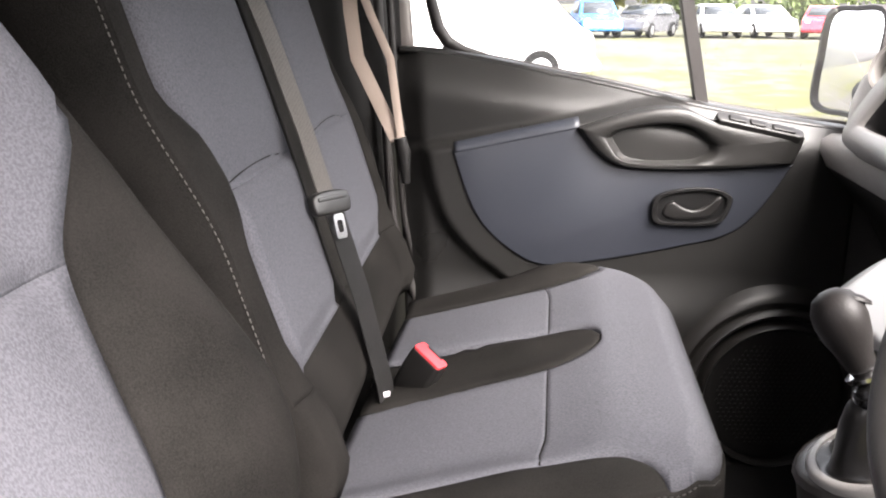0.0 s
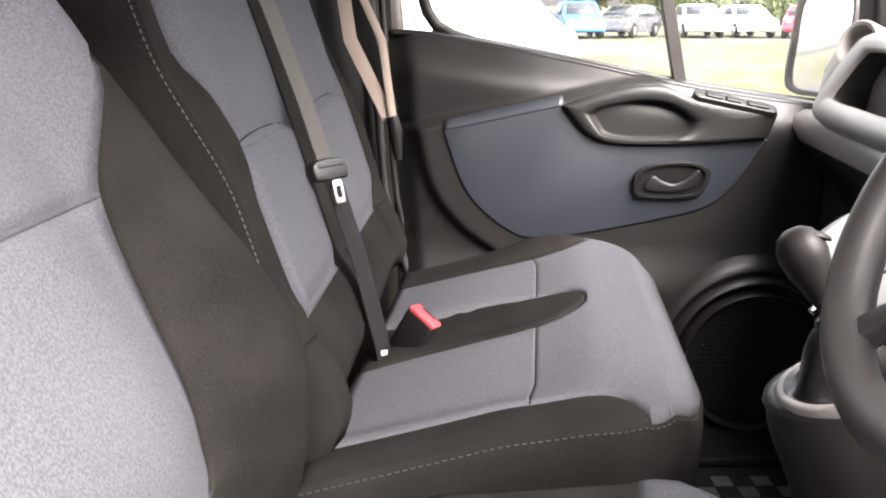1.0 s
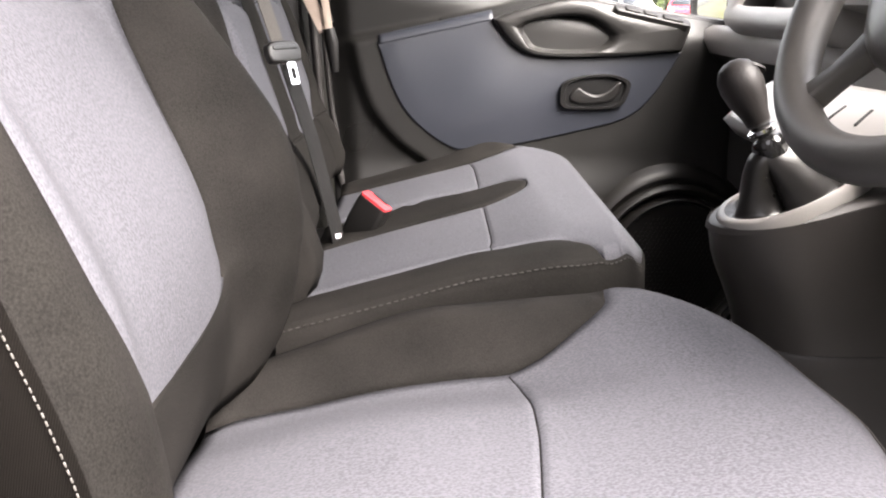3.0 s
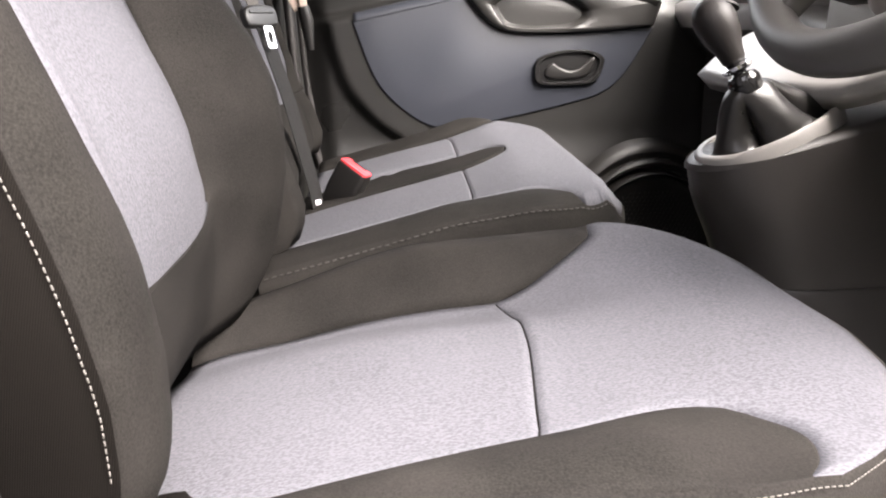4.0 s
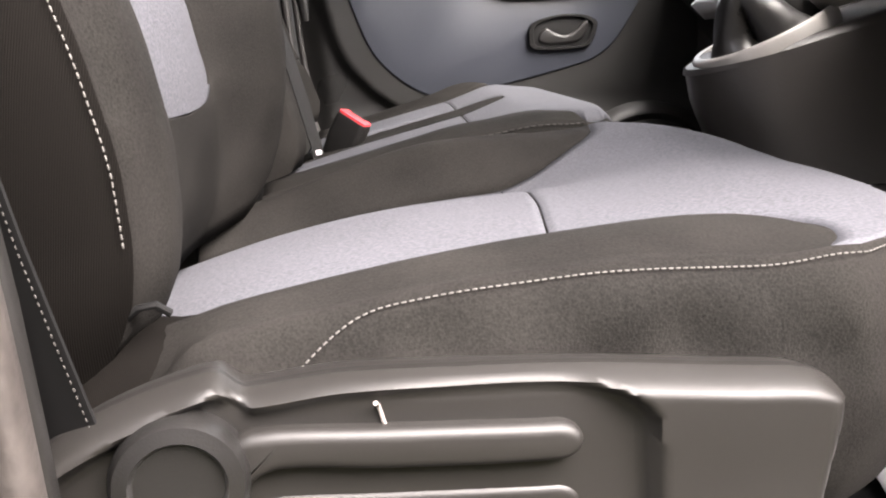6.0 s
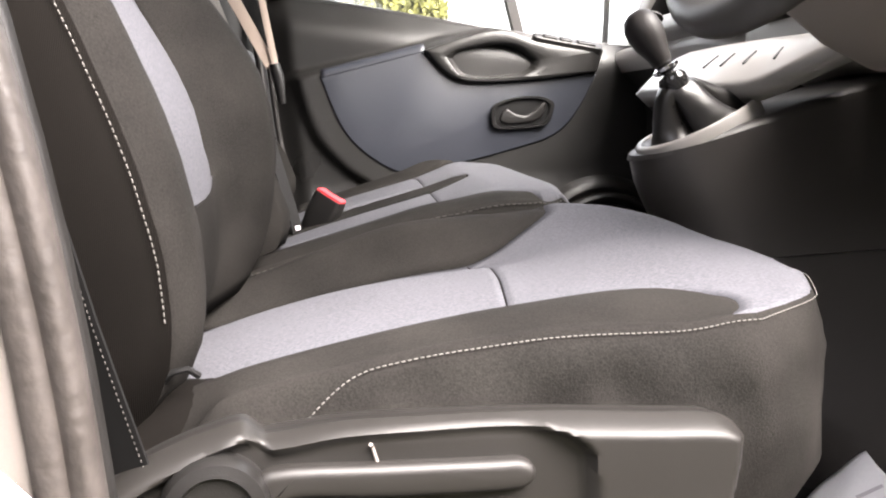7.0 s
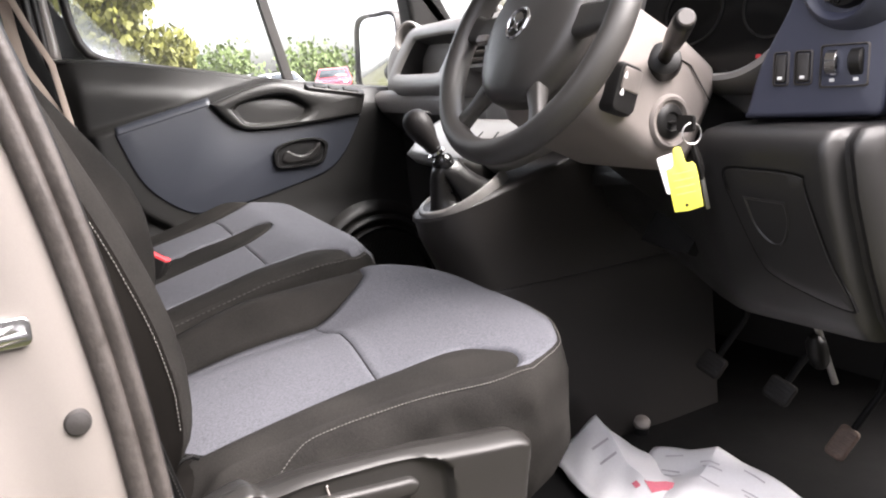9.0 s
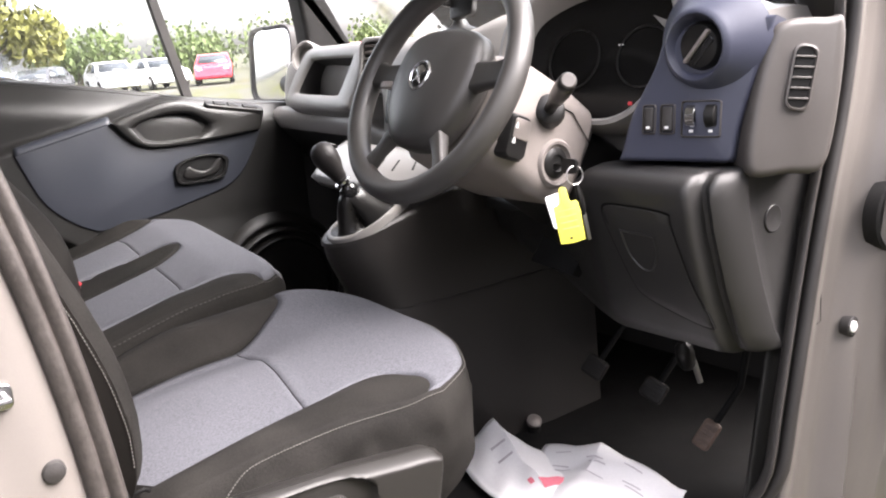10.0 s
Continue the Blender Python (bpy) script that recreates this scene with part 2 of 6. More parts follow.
def smooth_outline(points, n=6, sharp=()):
    """A closed smooth outline through 2D points (Catmull-Rom); points whose index is in sharp keep their corner."""
    out, k = [], len(points)
    P = [Vector(p) for p in points]
    for i in range(k):
        a, b, c, d = P[i - 1], P[i], P[(i + 1) % k], P[(i + 2) % k]
        t1 = (c - b) * 0.5 if i in sharp else (c - a) * 0.5
        t2 = (c - b) * 0.5 if (i + 1) % k in sharp else (d - b) * 0.5
        for s in range(n):
            t = s / n
            out.append((2 * t**3 - 3 * t * t + 1) * b + (t**3 - 2 * t * t + t) * t1 + (-2 * t**3 + 3 * t * t) * c + (t**3 - t * t) * t2)
    return [(p.x, p.y) for p in out]


def rounded(w, h, r, n=5):
    """A rounded rectangle round the origin."""
    out = []
    for cx, cy, a0 in ((w / 2 - r, h / 2 - r, 0), (-w / 2 + r, h / 2 - r, 90), (-w / 2 + r, -h / 2 + r, 180), (w / 2 - r, -h / 2 + r, 270)):
        out += [(cx + r * math.cos(radians(a0 + 90 * k / n)), cy + r * math.sin(radians(a0 + 90 * k / n))) for k in range(n + 1)]
    return out


def oval(rx, ry, n=32):
    return [(rx * math.cos(2 * math.pi * k / n), ry * math.sin(2 * math.pi * k / n)) for k in range(n)]


def axes(o, x, y):
    """A matrix with its origin at o, its x along x and its y as near y as can be."""
    x = Vector(x).normalized()
    y = Vector(y)
    y = (y - x * y.dot(x)).normalized()
    z = x.cross(y)
    m = Matrix((x, y, z)).transposed().to_4x4()
    m.translation = Vector(o)
    return m


def lathe(profile, m, sides=32, bm=None):
    """Turns (radius, height) pairs about the matrix's z."""
    return loft([[m @ Vector((max(r, 1e-4) * math.cos(a), max(r, 1e-4) * math.sin(a), h)) for a in (2 * math.pi * k / sides for k in range(sides))] for r, h in profile], True, bm)


def box(lo, hi, bevel=0.004, bm=None):
    b = bmesh.new()
    bmesh.ops.create_cube(b, size=1)
    lo, hi = Vector(lo), Vector(hi)
    for v in b.verts:
        v.co = Vector([lerp(l, h, c + 0.5) for l, h, c in zip(lo, hi, v.co)])
    if bevel:
        bmesh.ops.bevel(b, geom=b.edges, offset=bevel, segments=2, affect="EDGES", profile=0.5)
    return b


def joined(*bms):
    out = bms[0]
    for b in bms[1:]:
        me = bpy.data.meshes.new("joint")
        b.to_mesh(me)
        out.from_mesh(me)
        b.free()
        bpy.data.meshes.remove(me)
    return out


def stitches(points, length=0.006, gap=0.004, radius=0.0009, lift=None):
    """Short thread dashes along a line of points."""
    bm = bmesh.new()
    pts = [Vector(p) for p in points]
    pos, nxt = 0.0, 0.0
    for a, b in zip(pts, pts[1:]):
        seg = (b - a).length
        if seg < 1e-7:
            continue
        while nxt < pos + seg:
            t = (nxt - pos) / seg
            p, d = a.lerp(b, t), (b - a).normalized()
            tube([p - d * length / 2, p - d * length / 2.6 + Vector((0, 0, 0)), p + d * length / 2.6, p + d * length / 2], [radius * 0.5, radius, radius, radius * 0.5], 5, bm)
            nxt += length + gap
        pos += seg
    return bm


def strap(points, width, across, thick=0.0016):
    """A webbing strap along points, its width along across."""
    ac = Vector(across).normalized()
    loops = []
    pts = [Vector(p) for p in points]
    for i, p in enumerate(pts):
        d = (pts[min(i + 1, len(pts) - 1)] - pts[max(i - 1, 0)]).normalized()
        a = (ac - d * ac.dot(d)).normalized()
        n = d.cross(a)
        w, t = width / 2, thick / 2
        loops.append([p + a * x + n * y for x, y in ((-w, -t), (-w * 0.92, -t * 1.4), (w * 0.92, -t * 1.4), (w, -t), (w, t), (w * 0.92, t * 1.4), (-w * 0.92, t * 1.4), (-w, t))])
    return loft(loops)


# ---- seats ----
def sm(a, b, x):
    t = min(1.0, max(0.0, (x - a) / (b - a)))
    return t * t * (3 - 2 * t)


def quilt(parent, name, mat, place, us, left, right, n, label="", out=(0, 0, 1)):
    """One upholstery panel: place(u, v) between the edges left(u) and right(u)."""
    return part(name, grid(lambda u, k: place(u, lerp(left(u), right(u), k)), us, span(0, 1, n)), mat, parent, label, smooth=75, solid=0.006, out=out)


def skirt(parent, name, mat, path, profile, inward, label="", ripple=0.0):
    """A panel that hangs from a line of points: profile in pairs of outward and downward steps, down a vector."""
    outs = []
    for i, (p, dn) in enumerate(path):
        a, b = path[max(i - 1, 0)][0], path[min(i + 1, len(path) - 1)][0]
        t = (b - a).normalized()
        o = t.cross(dn).normalized()
        if o.dot(inward - p) > 0:
            o = -o
        outs.append(o)
    def at(i, k):
        p = path[i][0]
        r = ripple * sm(0, 0.04, profile[k][1]) * (math.sin(33 * p.x + 31 * p.y + 70 * profile[k][1]) * sm(-0.2, 0.1, math.sin(17 * p.x + 2)) + 0.5 * math.sin(97 * p.x - 70 * p.y - 45 * profile[k][1] + 1) + 0.5 * math.sin(120 * profile[k][1] - 14 * p.x + 0.6) * sm(-0.12, 0.02, p.x) * sm(0.3, 0.18, p.x))
        return p + outs[i] * (profile[k][0] * (1 - 0.45 * sm(0.1, 0.24, p.x)) + r) + path[i][1] * profile[k][1]

    bm = grid(at, range(len(path)), range(len(profile)))
    return part(name, bm, mat, parent, label, smooth=75)


DOWN = Vector((0, 0, -1))

# driver's seat
SKEW, YC = 0.12, 0.445
d_base = curve1([(-0.24, 0.925), (-0.15, 0.945), (-0.05, 0.96), (0.05, 0.970), (0.15, 0.981), (0.22, 0.987), (0.27, 0.985), (0.31, 0.978), (0.335, 0.964)])
d_edge = curve1([(0, 0.225), (0.15, 0.246), (0.5, 0.249), (1, 0.2495)])


# half widths of the cushion insert, towards the door and towards the bench
d_near = curve1([(0, 0.172), (0.2, 0.174), (0.4, 0.168), (0.55, 0.16), (0.7, 0.150), (0.75, 0.155), (0.79, 0.168), (0.83, 0.186), (0.88, 0.211), (0.93, 0.235), (0.96, 0.249), (1, 0.2492)])
d_far = curve1([(0, 0.16), (0.06, 0.175), (0.12, 0.177), (0.2, 0.174), (0.3, 0.168), (0.4, 0.160), (0.5, 0.153), (0.5305, 0.151), (0.6, 0.160), (0.674, 0.178), (0.76, 0.200), (0.84, 0.222), (0.89, 0.242), (0.915, 0.249), (1, 0.2492)])
d_dip = curve1([(0, 0.018), (0.2, 0.026), (0.5, 0.026), (0.6, 0.020), (0.75, 0.006), (0.85, 0.0), (1, 0.0)])


def d_cushion(a, t):
    xf = 0.338 - (0.083 * (t / 0.2) ** 2.3 if t > 0 else 0.084 * (-t / 0.232) ** 1.5 + 0.045 * max(0.0, (-t - 0.185) / 0.0645) ** 2)
    x = lerp(-0.24, xf, a)
    h, e, r = d_far(a) if t > 0 else d_near(a), d_edge(a), abs(t)
    z = d_base(lerp(x, lerp(-0.24, 0.335, a), (0.5 if t > 0 else 0.3) * sm(0.85, 1.0, a)))
    z += 0.019 * sm(h - 0.02, h + 0.04, r) * (1 - sm(0.45, 1.0, a)) + 0.020 * sm(0.06, 0.24, t) * sm(0.1, 0.5, a)
    z -= 0.012 * sm(0.10, 0.25, -t) * sm(0.62, 0.95, a)
    z -= d_dip(a) * sm(0.04, h, t) * sm(h + 0.05, h, t)
    z -= 0.008 * sm(e - 0.05, e, r) ** 2 * (1 - sm(0.5, 0.95, a))
    z -= 0.05 * sm(0.20, 0.06, a) * sm(0.19, 0.249, -t)
    z += 0.005 * sm(0.15, 0.24, -t)
    z -= 0.004 * math.exp(-(((r - h) / 0.006) ** 2)) * (1 - sm(0.80, 0.9, a))
    if r < h:
        z -= -0.007 * (1 - (r / h) ** 2) * math.sin(math.pi * min(1, a / 0.56))
    return Vector((x + SKEW * t, YC + t, z))


def d_groove(a, t):
    """The insert with its cross seam, whose line bows a little; the panels part along it."""
    bow = (0.06 * t - 0.025 * (1 - (t / 0.16) ** 2) + 0.012) * sm(0.175, 0.12, abs(t))
    w = math.exp(-(((a - 0.5305) / 0.16) ** 2))
    p = d_cushion(min(1.0, a + bow * w), t)
    p.z -= 0.0025 * math.exp(-(((a - 0.5305) / 0.006) ** 2)) * sm(0.0, 0.014, (d_far(a) if t > 0 else d_near(a)) - abs(t))
    return p


LEAN_D = radians(22)
D_UP, D_OUT = Vector((-math.sin(LEAN_D), 0, math.cos(LEAN_D))), Vector((math.cos(LEAN_D), 0, math.sin(LEAN_D)))
d_spine = curve1([(0.90, -0.232), (0.93, -0.224), (1.0, -0.209), (1.07, -0.209), (1.12, -0.213), (1.16, -0.224), (1.21, -0.246), (1.30, -0.292), (1.45, -0.378), (1.62, -0.468)])
d_bedge = curve1([(0, 0.222), (0.06, 0.238), (0.2, 0.247), (0.35, 0.243), (0.5, 0.225), (0.6, 0.20), (0.70, 0.15)])
YB, D_FOOT = 0.468, 0.128
d_bnedge = curve1([(0, 0.235), (0.06, 0.254), (0.2, 0.264), (0.35, 0.259), (0.5, 0.238), (0.6, 0.21), (0.70, 0.16)])
d_bfar = curve1([(D_FOOT, 0.0), (D_FOOT + 0.0015, 0.05), (D_FOOT + 0.006, 0.08), (D_FOOT + 0.018, 0.102), (D_FOOT + 0.04, 0.116), (0.26, 0.126), (0.33, 0.136), (0.395, 0.150), (0.44, 0.172), (0.49, 0.206), (0.51, 0.219), (0.55, 0.21), (0.6, 0.196), (0.70, 0.146)])
d_bnear = curve1([(D_FOOT, 0.0), (D_FOOT + 0.0015, 0.09), (D_FOOT + 0.005, 0.13), (D_FOOT + 0.012, 0.155), (D_FOOT + 0.03, 0.178), (D_FOOT + 0.06, 0.193), (0.26, 0.208), (0.395, 0.206), (0.5, 0.19), (0.70, 0.13)])
D_SEAM = 0.395
d_amp = curve1([(0, 0.045), (0.1, 0.045), (0.16, 0.037), (0.23, 0.029), (0.32, 0.034), (0.42, 0.042), (0.7, 0.04)])


def d_root(s):
    z = 0.93 + 0.95 * s
    return Vector((d_spine(z), YB, z))


def d_back(s, t):
    e, h = (d_bedge if t > 0 else d_bnedge)(s), (d_bfar if t > 0 else d_bnear)(s) if s > D_FOOT else 0.0
    r = abs(t) / e
    d = (0.042 * sm(0.48, 0.86, r) if t > 0 else d_amp(s) * sm(0.45, 0.84, r)) - 0.014 * sm(0.86, 1.0, r) ** 1.5 + 0.008 * math.sin(math.pi * min(1, s / 0.4)) * (1 - r * r)
    d -= 0.009 * sm(0.05, h, t) * sm(h + 0.04, h, t) * sm(0.13, 0.2, s) * sm(0.5, 0.4, s)
    d += 0.020 * sm(0.13, 0.2, t) * sm(0.0, 0.15, s) * sm(0.42, 0.22, s)
    d -= 0.004 * math.exp(-(((abs(t) - h) / 0.006) ** 2)) * (s > D_FOOT + 0.02)
    d -= 0.012 * sm(0.03, 0.0, s)
    d -= 0.007 * math.exp(-(((s - D_SEAM) / 0.008) ** 2)) * sm(h, h - 0.015, abs(t))
    return d_root(s) + D_OUT * d + Vector((SKEW * t, t, 0))


def dense(lo, hi, n, marks, k=6, w=0.03):
    out = set(round(x, 5) for x in span(lo, hi, n))
    for m in marks:
        out |= set(round(x, 5) for x in span(max(lo, m - w), min(hi, m + w), 2 * k + 1))
    return sorted(out)


def driver_seat():
    seat = thing("driver_seat", "driver's seat in grey-blue cloth with charcoal bolsters and pale stitching", "car seat")
    A = dense(0, 1, 34, (0.53, 0.9), 14, 0.06)
    SPLIT = 0.5305
    rear, front = [a for a in A if a < SPLIT] + [SPLIT], [SPLIT] + [a for a in A if a > SPLIT]
    quilt(seat, "seat_panel", BLUE_CLOTH, d_groove, rear, lambda a: -d_near(a), d_far, 25, "grey-blue flecked cloth")
    quilt(seat, "seat_front_panel", BLUE_CLOTH, d_groove, front, lambda a: -d_near(a), d_far, 31, "grey-blue flecked cloth")
    for k in (-1, 1):
        end = 0.915 if k > 0 else 0.96
        tip = [a for a in A if a < end] + [end]
        quilt(seat, "seat_bolster", DARK_CLOTH, d_cushion, tip, lambda a: d_far(a) if k > 0 else -d_near(a), lambda a: k * d_edge(a), 12, "charcoal twill bolster")
    edge = [d_cushion(a, -d_edge(a)) for a in span(0, 1, 60)] + [d_cushion(1, t) for t in span(-0.2495, 0.2495, 36)[1:-1]] + [d_cushion(a, d_edge(a)) for a in span(1, 0, 30)]
    mid = Vector((0.0, YC, 0.95))
    path = [(p, DOWN) for p in edge]
    skirt(seat, "seat_skirt", DARK_CLOTH, path, [(0, 0), (0.005, 0.004), (0.008, 0.009), (0.011, 0.015), (0.0155, 0.03), (0.018, 0.045), (0.0185, 0.06), (0.0185, 0.075), (0.018, 0.09), (0.008, 0.135), (-0.02, 0.17)], mid, "charcoal cloth side", 0.004)
    drop = lambda p: 0.040 * sm(-0.085, -0.175, p.x) ** 1.5
    flare = curve1([(0, 0), (0.004, 0.005), (0.015, 0.011), (0.045, 0.018), (0.09, 0.018)])
    line = [p + Vector((0.0, -flare(0.003 + drop(p)) - 0.0025, -0.003 - drop(p))) for p in (d_cushion(a, -d_edge(a)) for a in span(0.225, 1, 60))] + [p + (p - mid).normalized() * 0.004 + Vector((0, 0, -0.003)) for p in edge[60:94]]
    part("cross_seam", tube([d_groove(0.5305, t) for t in span(-d_near(0.5305) + 0.004, d_far(0.5305) - 0.004, 24)], 0.0007, 6), TWILL, seat, "dark cross seam")
    part("stitching", stitches(line, 0.0026, 0.0014, 0.0005), THREAD, seat, "pale thread")
    S = dense(0.0, 0.70, 40, (D_FOOT + 0.01, D_SEAM), 10, 0.03)
    low, top = [D_FOOT] + [s for s in S if D_FOOT < s < D_SEAM] + [D_SEAM], [D_SEAM] + [s for s in S if s > D_SEAM]
    quilt(seat, "back_panel", BLUE_CLOTH, d_back, low, lambda s: -d_bnear(s), d_bfar, 23, "grey-blue flecked cloth", (1, 0, 0.3))
    quilt(seat, "back_upper_panel", BLUE_CLOTH, d_back, top, lambda s: -d_bnear(s), d_bfar, 23, "grey-blue flecked cloth", (1, 0, 0.3))
    sides = [grid(lambda s, q: d_back(s, lerp(k * ((d_bfar if k > 0 else d_bnear)(s) if s > D_FOOT else 0.0), k * (d_bedge if k > 0 else d_bnedge)(s), q)), S, span(0, 1, 20)) for k in (-1, 1)]
    wrap = joined(*sides)
    bmesh.ops.remove_doubles(wrap, verts=wrap.verts, dist=0.0001)
    part("back_bolster", wrap, DARK_CLOTH, seat, "charcoal twill bolster round the insert", smooth=75, solid=0.006, out=(1, 0, 0.3))
    for k in (-1, 1):
        rim = [(d_back(s, k * (d_bedge if k > 0 else d_bnedge)(s)), -D_OUT) for s in span(0, 0.70, 40)]
        skirt(seat, "back_side", TWILL, rim, [(0, 0), (0.004, 0.01), (0.008, 0.03), (0.008, 0.07), (0.0, 0.11), (-0.04, 0.13)], d_root(0.3), "charcoal twill side panel")
        part("back_stitching", stitches([p + Vector((0, 0.0045 * k, 0)) - D_OUT * 0.004 for p, _ in rim[4:]], 0.0028, 0.0015, 0.00055), THREAD, seat, "pale thread")
    bm = grid(lambda s, t: d_root(s) + Vector((SKEW * t, t, 0)) - D_OUT * 0.10, span(-0.02, 0.70, 8), span(-0.2, 0.2, 8))
    part("back_shell", bm, BLACK_PLASTIC, seat, solid=0.012)
    part("top_pad", loft([[d_back(0.70, t) - D_OUT * k + D_UP * (0.03 * math.sin(math.pi * k / 0.13)) for t in span(-0.15, 0.15, 16)] for k in span(0, 0.13, 8)], False), DARK_CLOTH, seat, solid=0.004)
    # hinge gusset between cushion and backrest
    ridge = curve1([(-0.30, 0.915), (-0.262, 0.935), (-0.235, 0.951), (-0.21, 0.958), (-0.18, 0.955), (-0.15, 0.935)])
    part("gusset", grid(lambda x, v: Vector((x, lerp(0.315, 0.186, v) - 0.006 * math.sin(math.pi * v), ridge(x) - 0.018 * sm(0.45, 0.0, v) - 0.075 * sm(0.45, 1.0, v) ** 1.6 + 0.002 * math.sin(60 * x + 9 * v))), span(-0.30, -0.15, 24), span(0, 1, 20)), TWILL, seat, "ribbed charcoal gusset")
    part("pull_loop", tube([(-0.222, 0.226, 0.966), (-0.214, 0.222, 0.973), (-0.205, 0.222, 0.974), (-0.199, 0.226, 0.968)], 0.0022, 8), PEDAL_ARM, seat, "black cord loop")
    # pedestal
    part("pedestal", box((-0.2, 0.22, 0.58), (0.16, 0.66, 0.86), 0.01), BLACK_PLASTIC, seat, "black seat base")
    # side moulding: a rim, a recess with the lever in it and a proud front end, facing the door
    m2 = Matrix(((1, 0, 0, 0), (0, 0, -1, 0.142), (0, 1, 0, 0), (0, 0, 0, 1)))
    top_line = curve1([(-0.262, 0.925), (-0.225, 0.946), (-0.195, 0.956), (-0.174, 0.960), (-0.161, 0.951), (-0.12, 0.953), (-0.068, 0.950), (-0.014, 0.946), (0.073, 0.935), (0.112, 0.930), (0.128, 0.922), (0.136, 0.912)])
    right_end = curve1([(0.66, 0.088), (0.80, 0.110), (0.872, 0.127), (0.905, 0.1345), (0.925, 0.136)])
    rim_line = curve1([(-0.262, 0.912), (-0.225, 0.933), (-0.19, 0.948), (-0.172, 0.953), (-0.157, 0.945), (-0.12, 0.9475), (-0.07, 0.9455), (-0.02, 0.942), (0.004, 0.937), (0.018, 0.930), (0.026, 0.921), (0.029, 0.905)])

    def proud(x, z):
        """How far the moulding stands out towards the door."""
        e = min(max(0.0, top_line(x) - z), max(0.0, right_end(z) - x) * 0.8)
        d = 0.013 - 0.022 * (1 - min(1.0, e / 0.012)) ** 2
        wall = min(rim_line(x) - z, 0.0295 - x)
        return d - 0.011 * sm(-0.001, 0.006, wall) + 0.004 * sm(0.03, 0.10, 0.925 - z)

    def mould(i, k):
        x = mxs[i]
        zt = top_line(x)
        z = lerp(zt, 0.66, k)
        x = min(x, right_end(z))
        return Vector((x, 0.150 - proud(x, z), z))

    mxs = span(-0.262, 0.136, 120)
    ks = [(k / 70) ** 1.35 for k in range(71)]
    part("side_moulding", grid(mould, range(120), ks), TRIM_PLASTIC, seat, "charcoal plastic side moulding", smooth=60, solid=0.004, out=(0, -1, 0))
    part("moulding_top", grid(lambda x, k: Vector((x, 0.158 + 0.03 * k, top_line(x) - 0.001 - 0.006 * k * k)), mxs, span(0, 1, 6)), TRIM_PLASTIC, seat, smooth=60, solid=0.003, out=(0, 0, 1))
    lever = smooth_outline([(-0.168, 0.905), (-0.17, 0.922), (-0.16, 0.934), (-0.1, 0.929), (-0.035, 0.923), (-0.016, 0.921), (-0.008, 0.914), (-0.012, 0.905), (-0.03, 0.903), (-0.1, 0.909), (-0.15, 0.915)], 4)
    part("height_lever", plate(lever, m2 @ Matrix.Translation((0, 0, 0.004)), 0.016, 0.006, 5), TRIM_PLASTIC, seat, "long height lever")
    part("lever_slot", plate([(x * 0.99, z - 0.034) for x, z in lever], m2 @ Matrix.Translation((0, 0, -0.004)), 0.012, 0.005, 4), TRIM_PLASTIC, seat)
    knob = m2 @ Matrix.Translation((-0.191, 0.917, -0.006))
    part("recline_knob", lathe([(0.030, 0.0), (0.030, 0.011), (0.0275, 0.016), (0.021, 0.018), (0.019, 0.015), (0.0, 0.015)], knob, 36), BLACK_PLASTIC, seat, "round black recline knob")
    part("knob_mark", plate(rounded(0.016, 0.006, 0.001), knob @ Matrix.Translation((0.0, -0.011, 0.017)) @ Matrix.Rotation(0.2, 4, "Z"), 0.002, 0.0004), WHITE_CARD, seat, "small pale mark")
    part("mould_tick", tube([(-0.105, 0.1380, 0.943), (-0.103, 0.1470, 0.938), (-0.100, 0.1470, 0.926)], 0.0011, 8), GREY_PLASTIC, seat)
    return seat


driver_seat()

# passenger bench
B_SKEW = 0.13
b_base = curve1([(0, 0.925), (0.3, 0.957), (0.55, 0.985), (0.75, 1.008), (0.9, 1.007), (1, 0.972)])
b_edge = curve1([(0, 0.80), (0.5, 0.811), (0.7, 0.814), (0.85, 0.837), (0.92, 0.862), (0.96, 0.893), (1, 0.945)])
b_dark = curve1([(0, 0.872), (0.4, 0.880), (0.57, 0.885), (0.70, 0.891), (0.75, 0.892), (0.795, 0.881), (0.831, 0.856), (0.847, 0.837)])


def b_near(a):
    """The near edge of the blue panels; past the dark bolster it is the cushion's edge."""
    return b_dark(a) if a < 0.847 else b_edge(a)


b_far = curve1([(0, 1.555), (0.66, 1.56), (0.75, 1.575), (0.84, 1.61), (0.9, 1.66), (1, 1.6601)])
b_stripe = curve1([(0, 0.085), (0.3, 0.080), (0.54, 0.0705), (0.62, 0.0615), (0.66, 0.050), (0.69, 0.034), (0.705, 0.020), (0.712, 0.009), (0.714, 0.0), (1, 0.0)])
B_SEAM = 0.55


def b_mid(a):
    return 1.245 + 0.035 * a


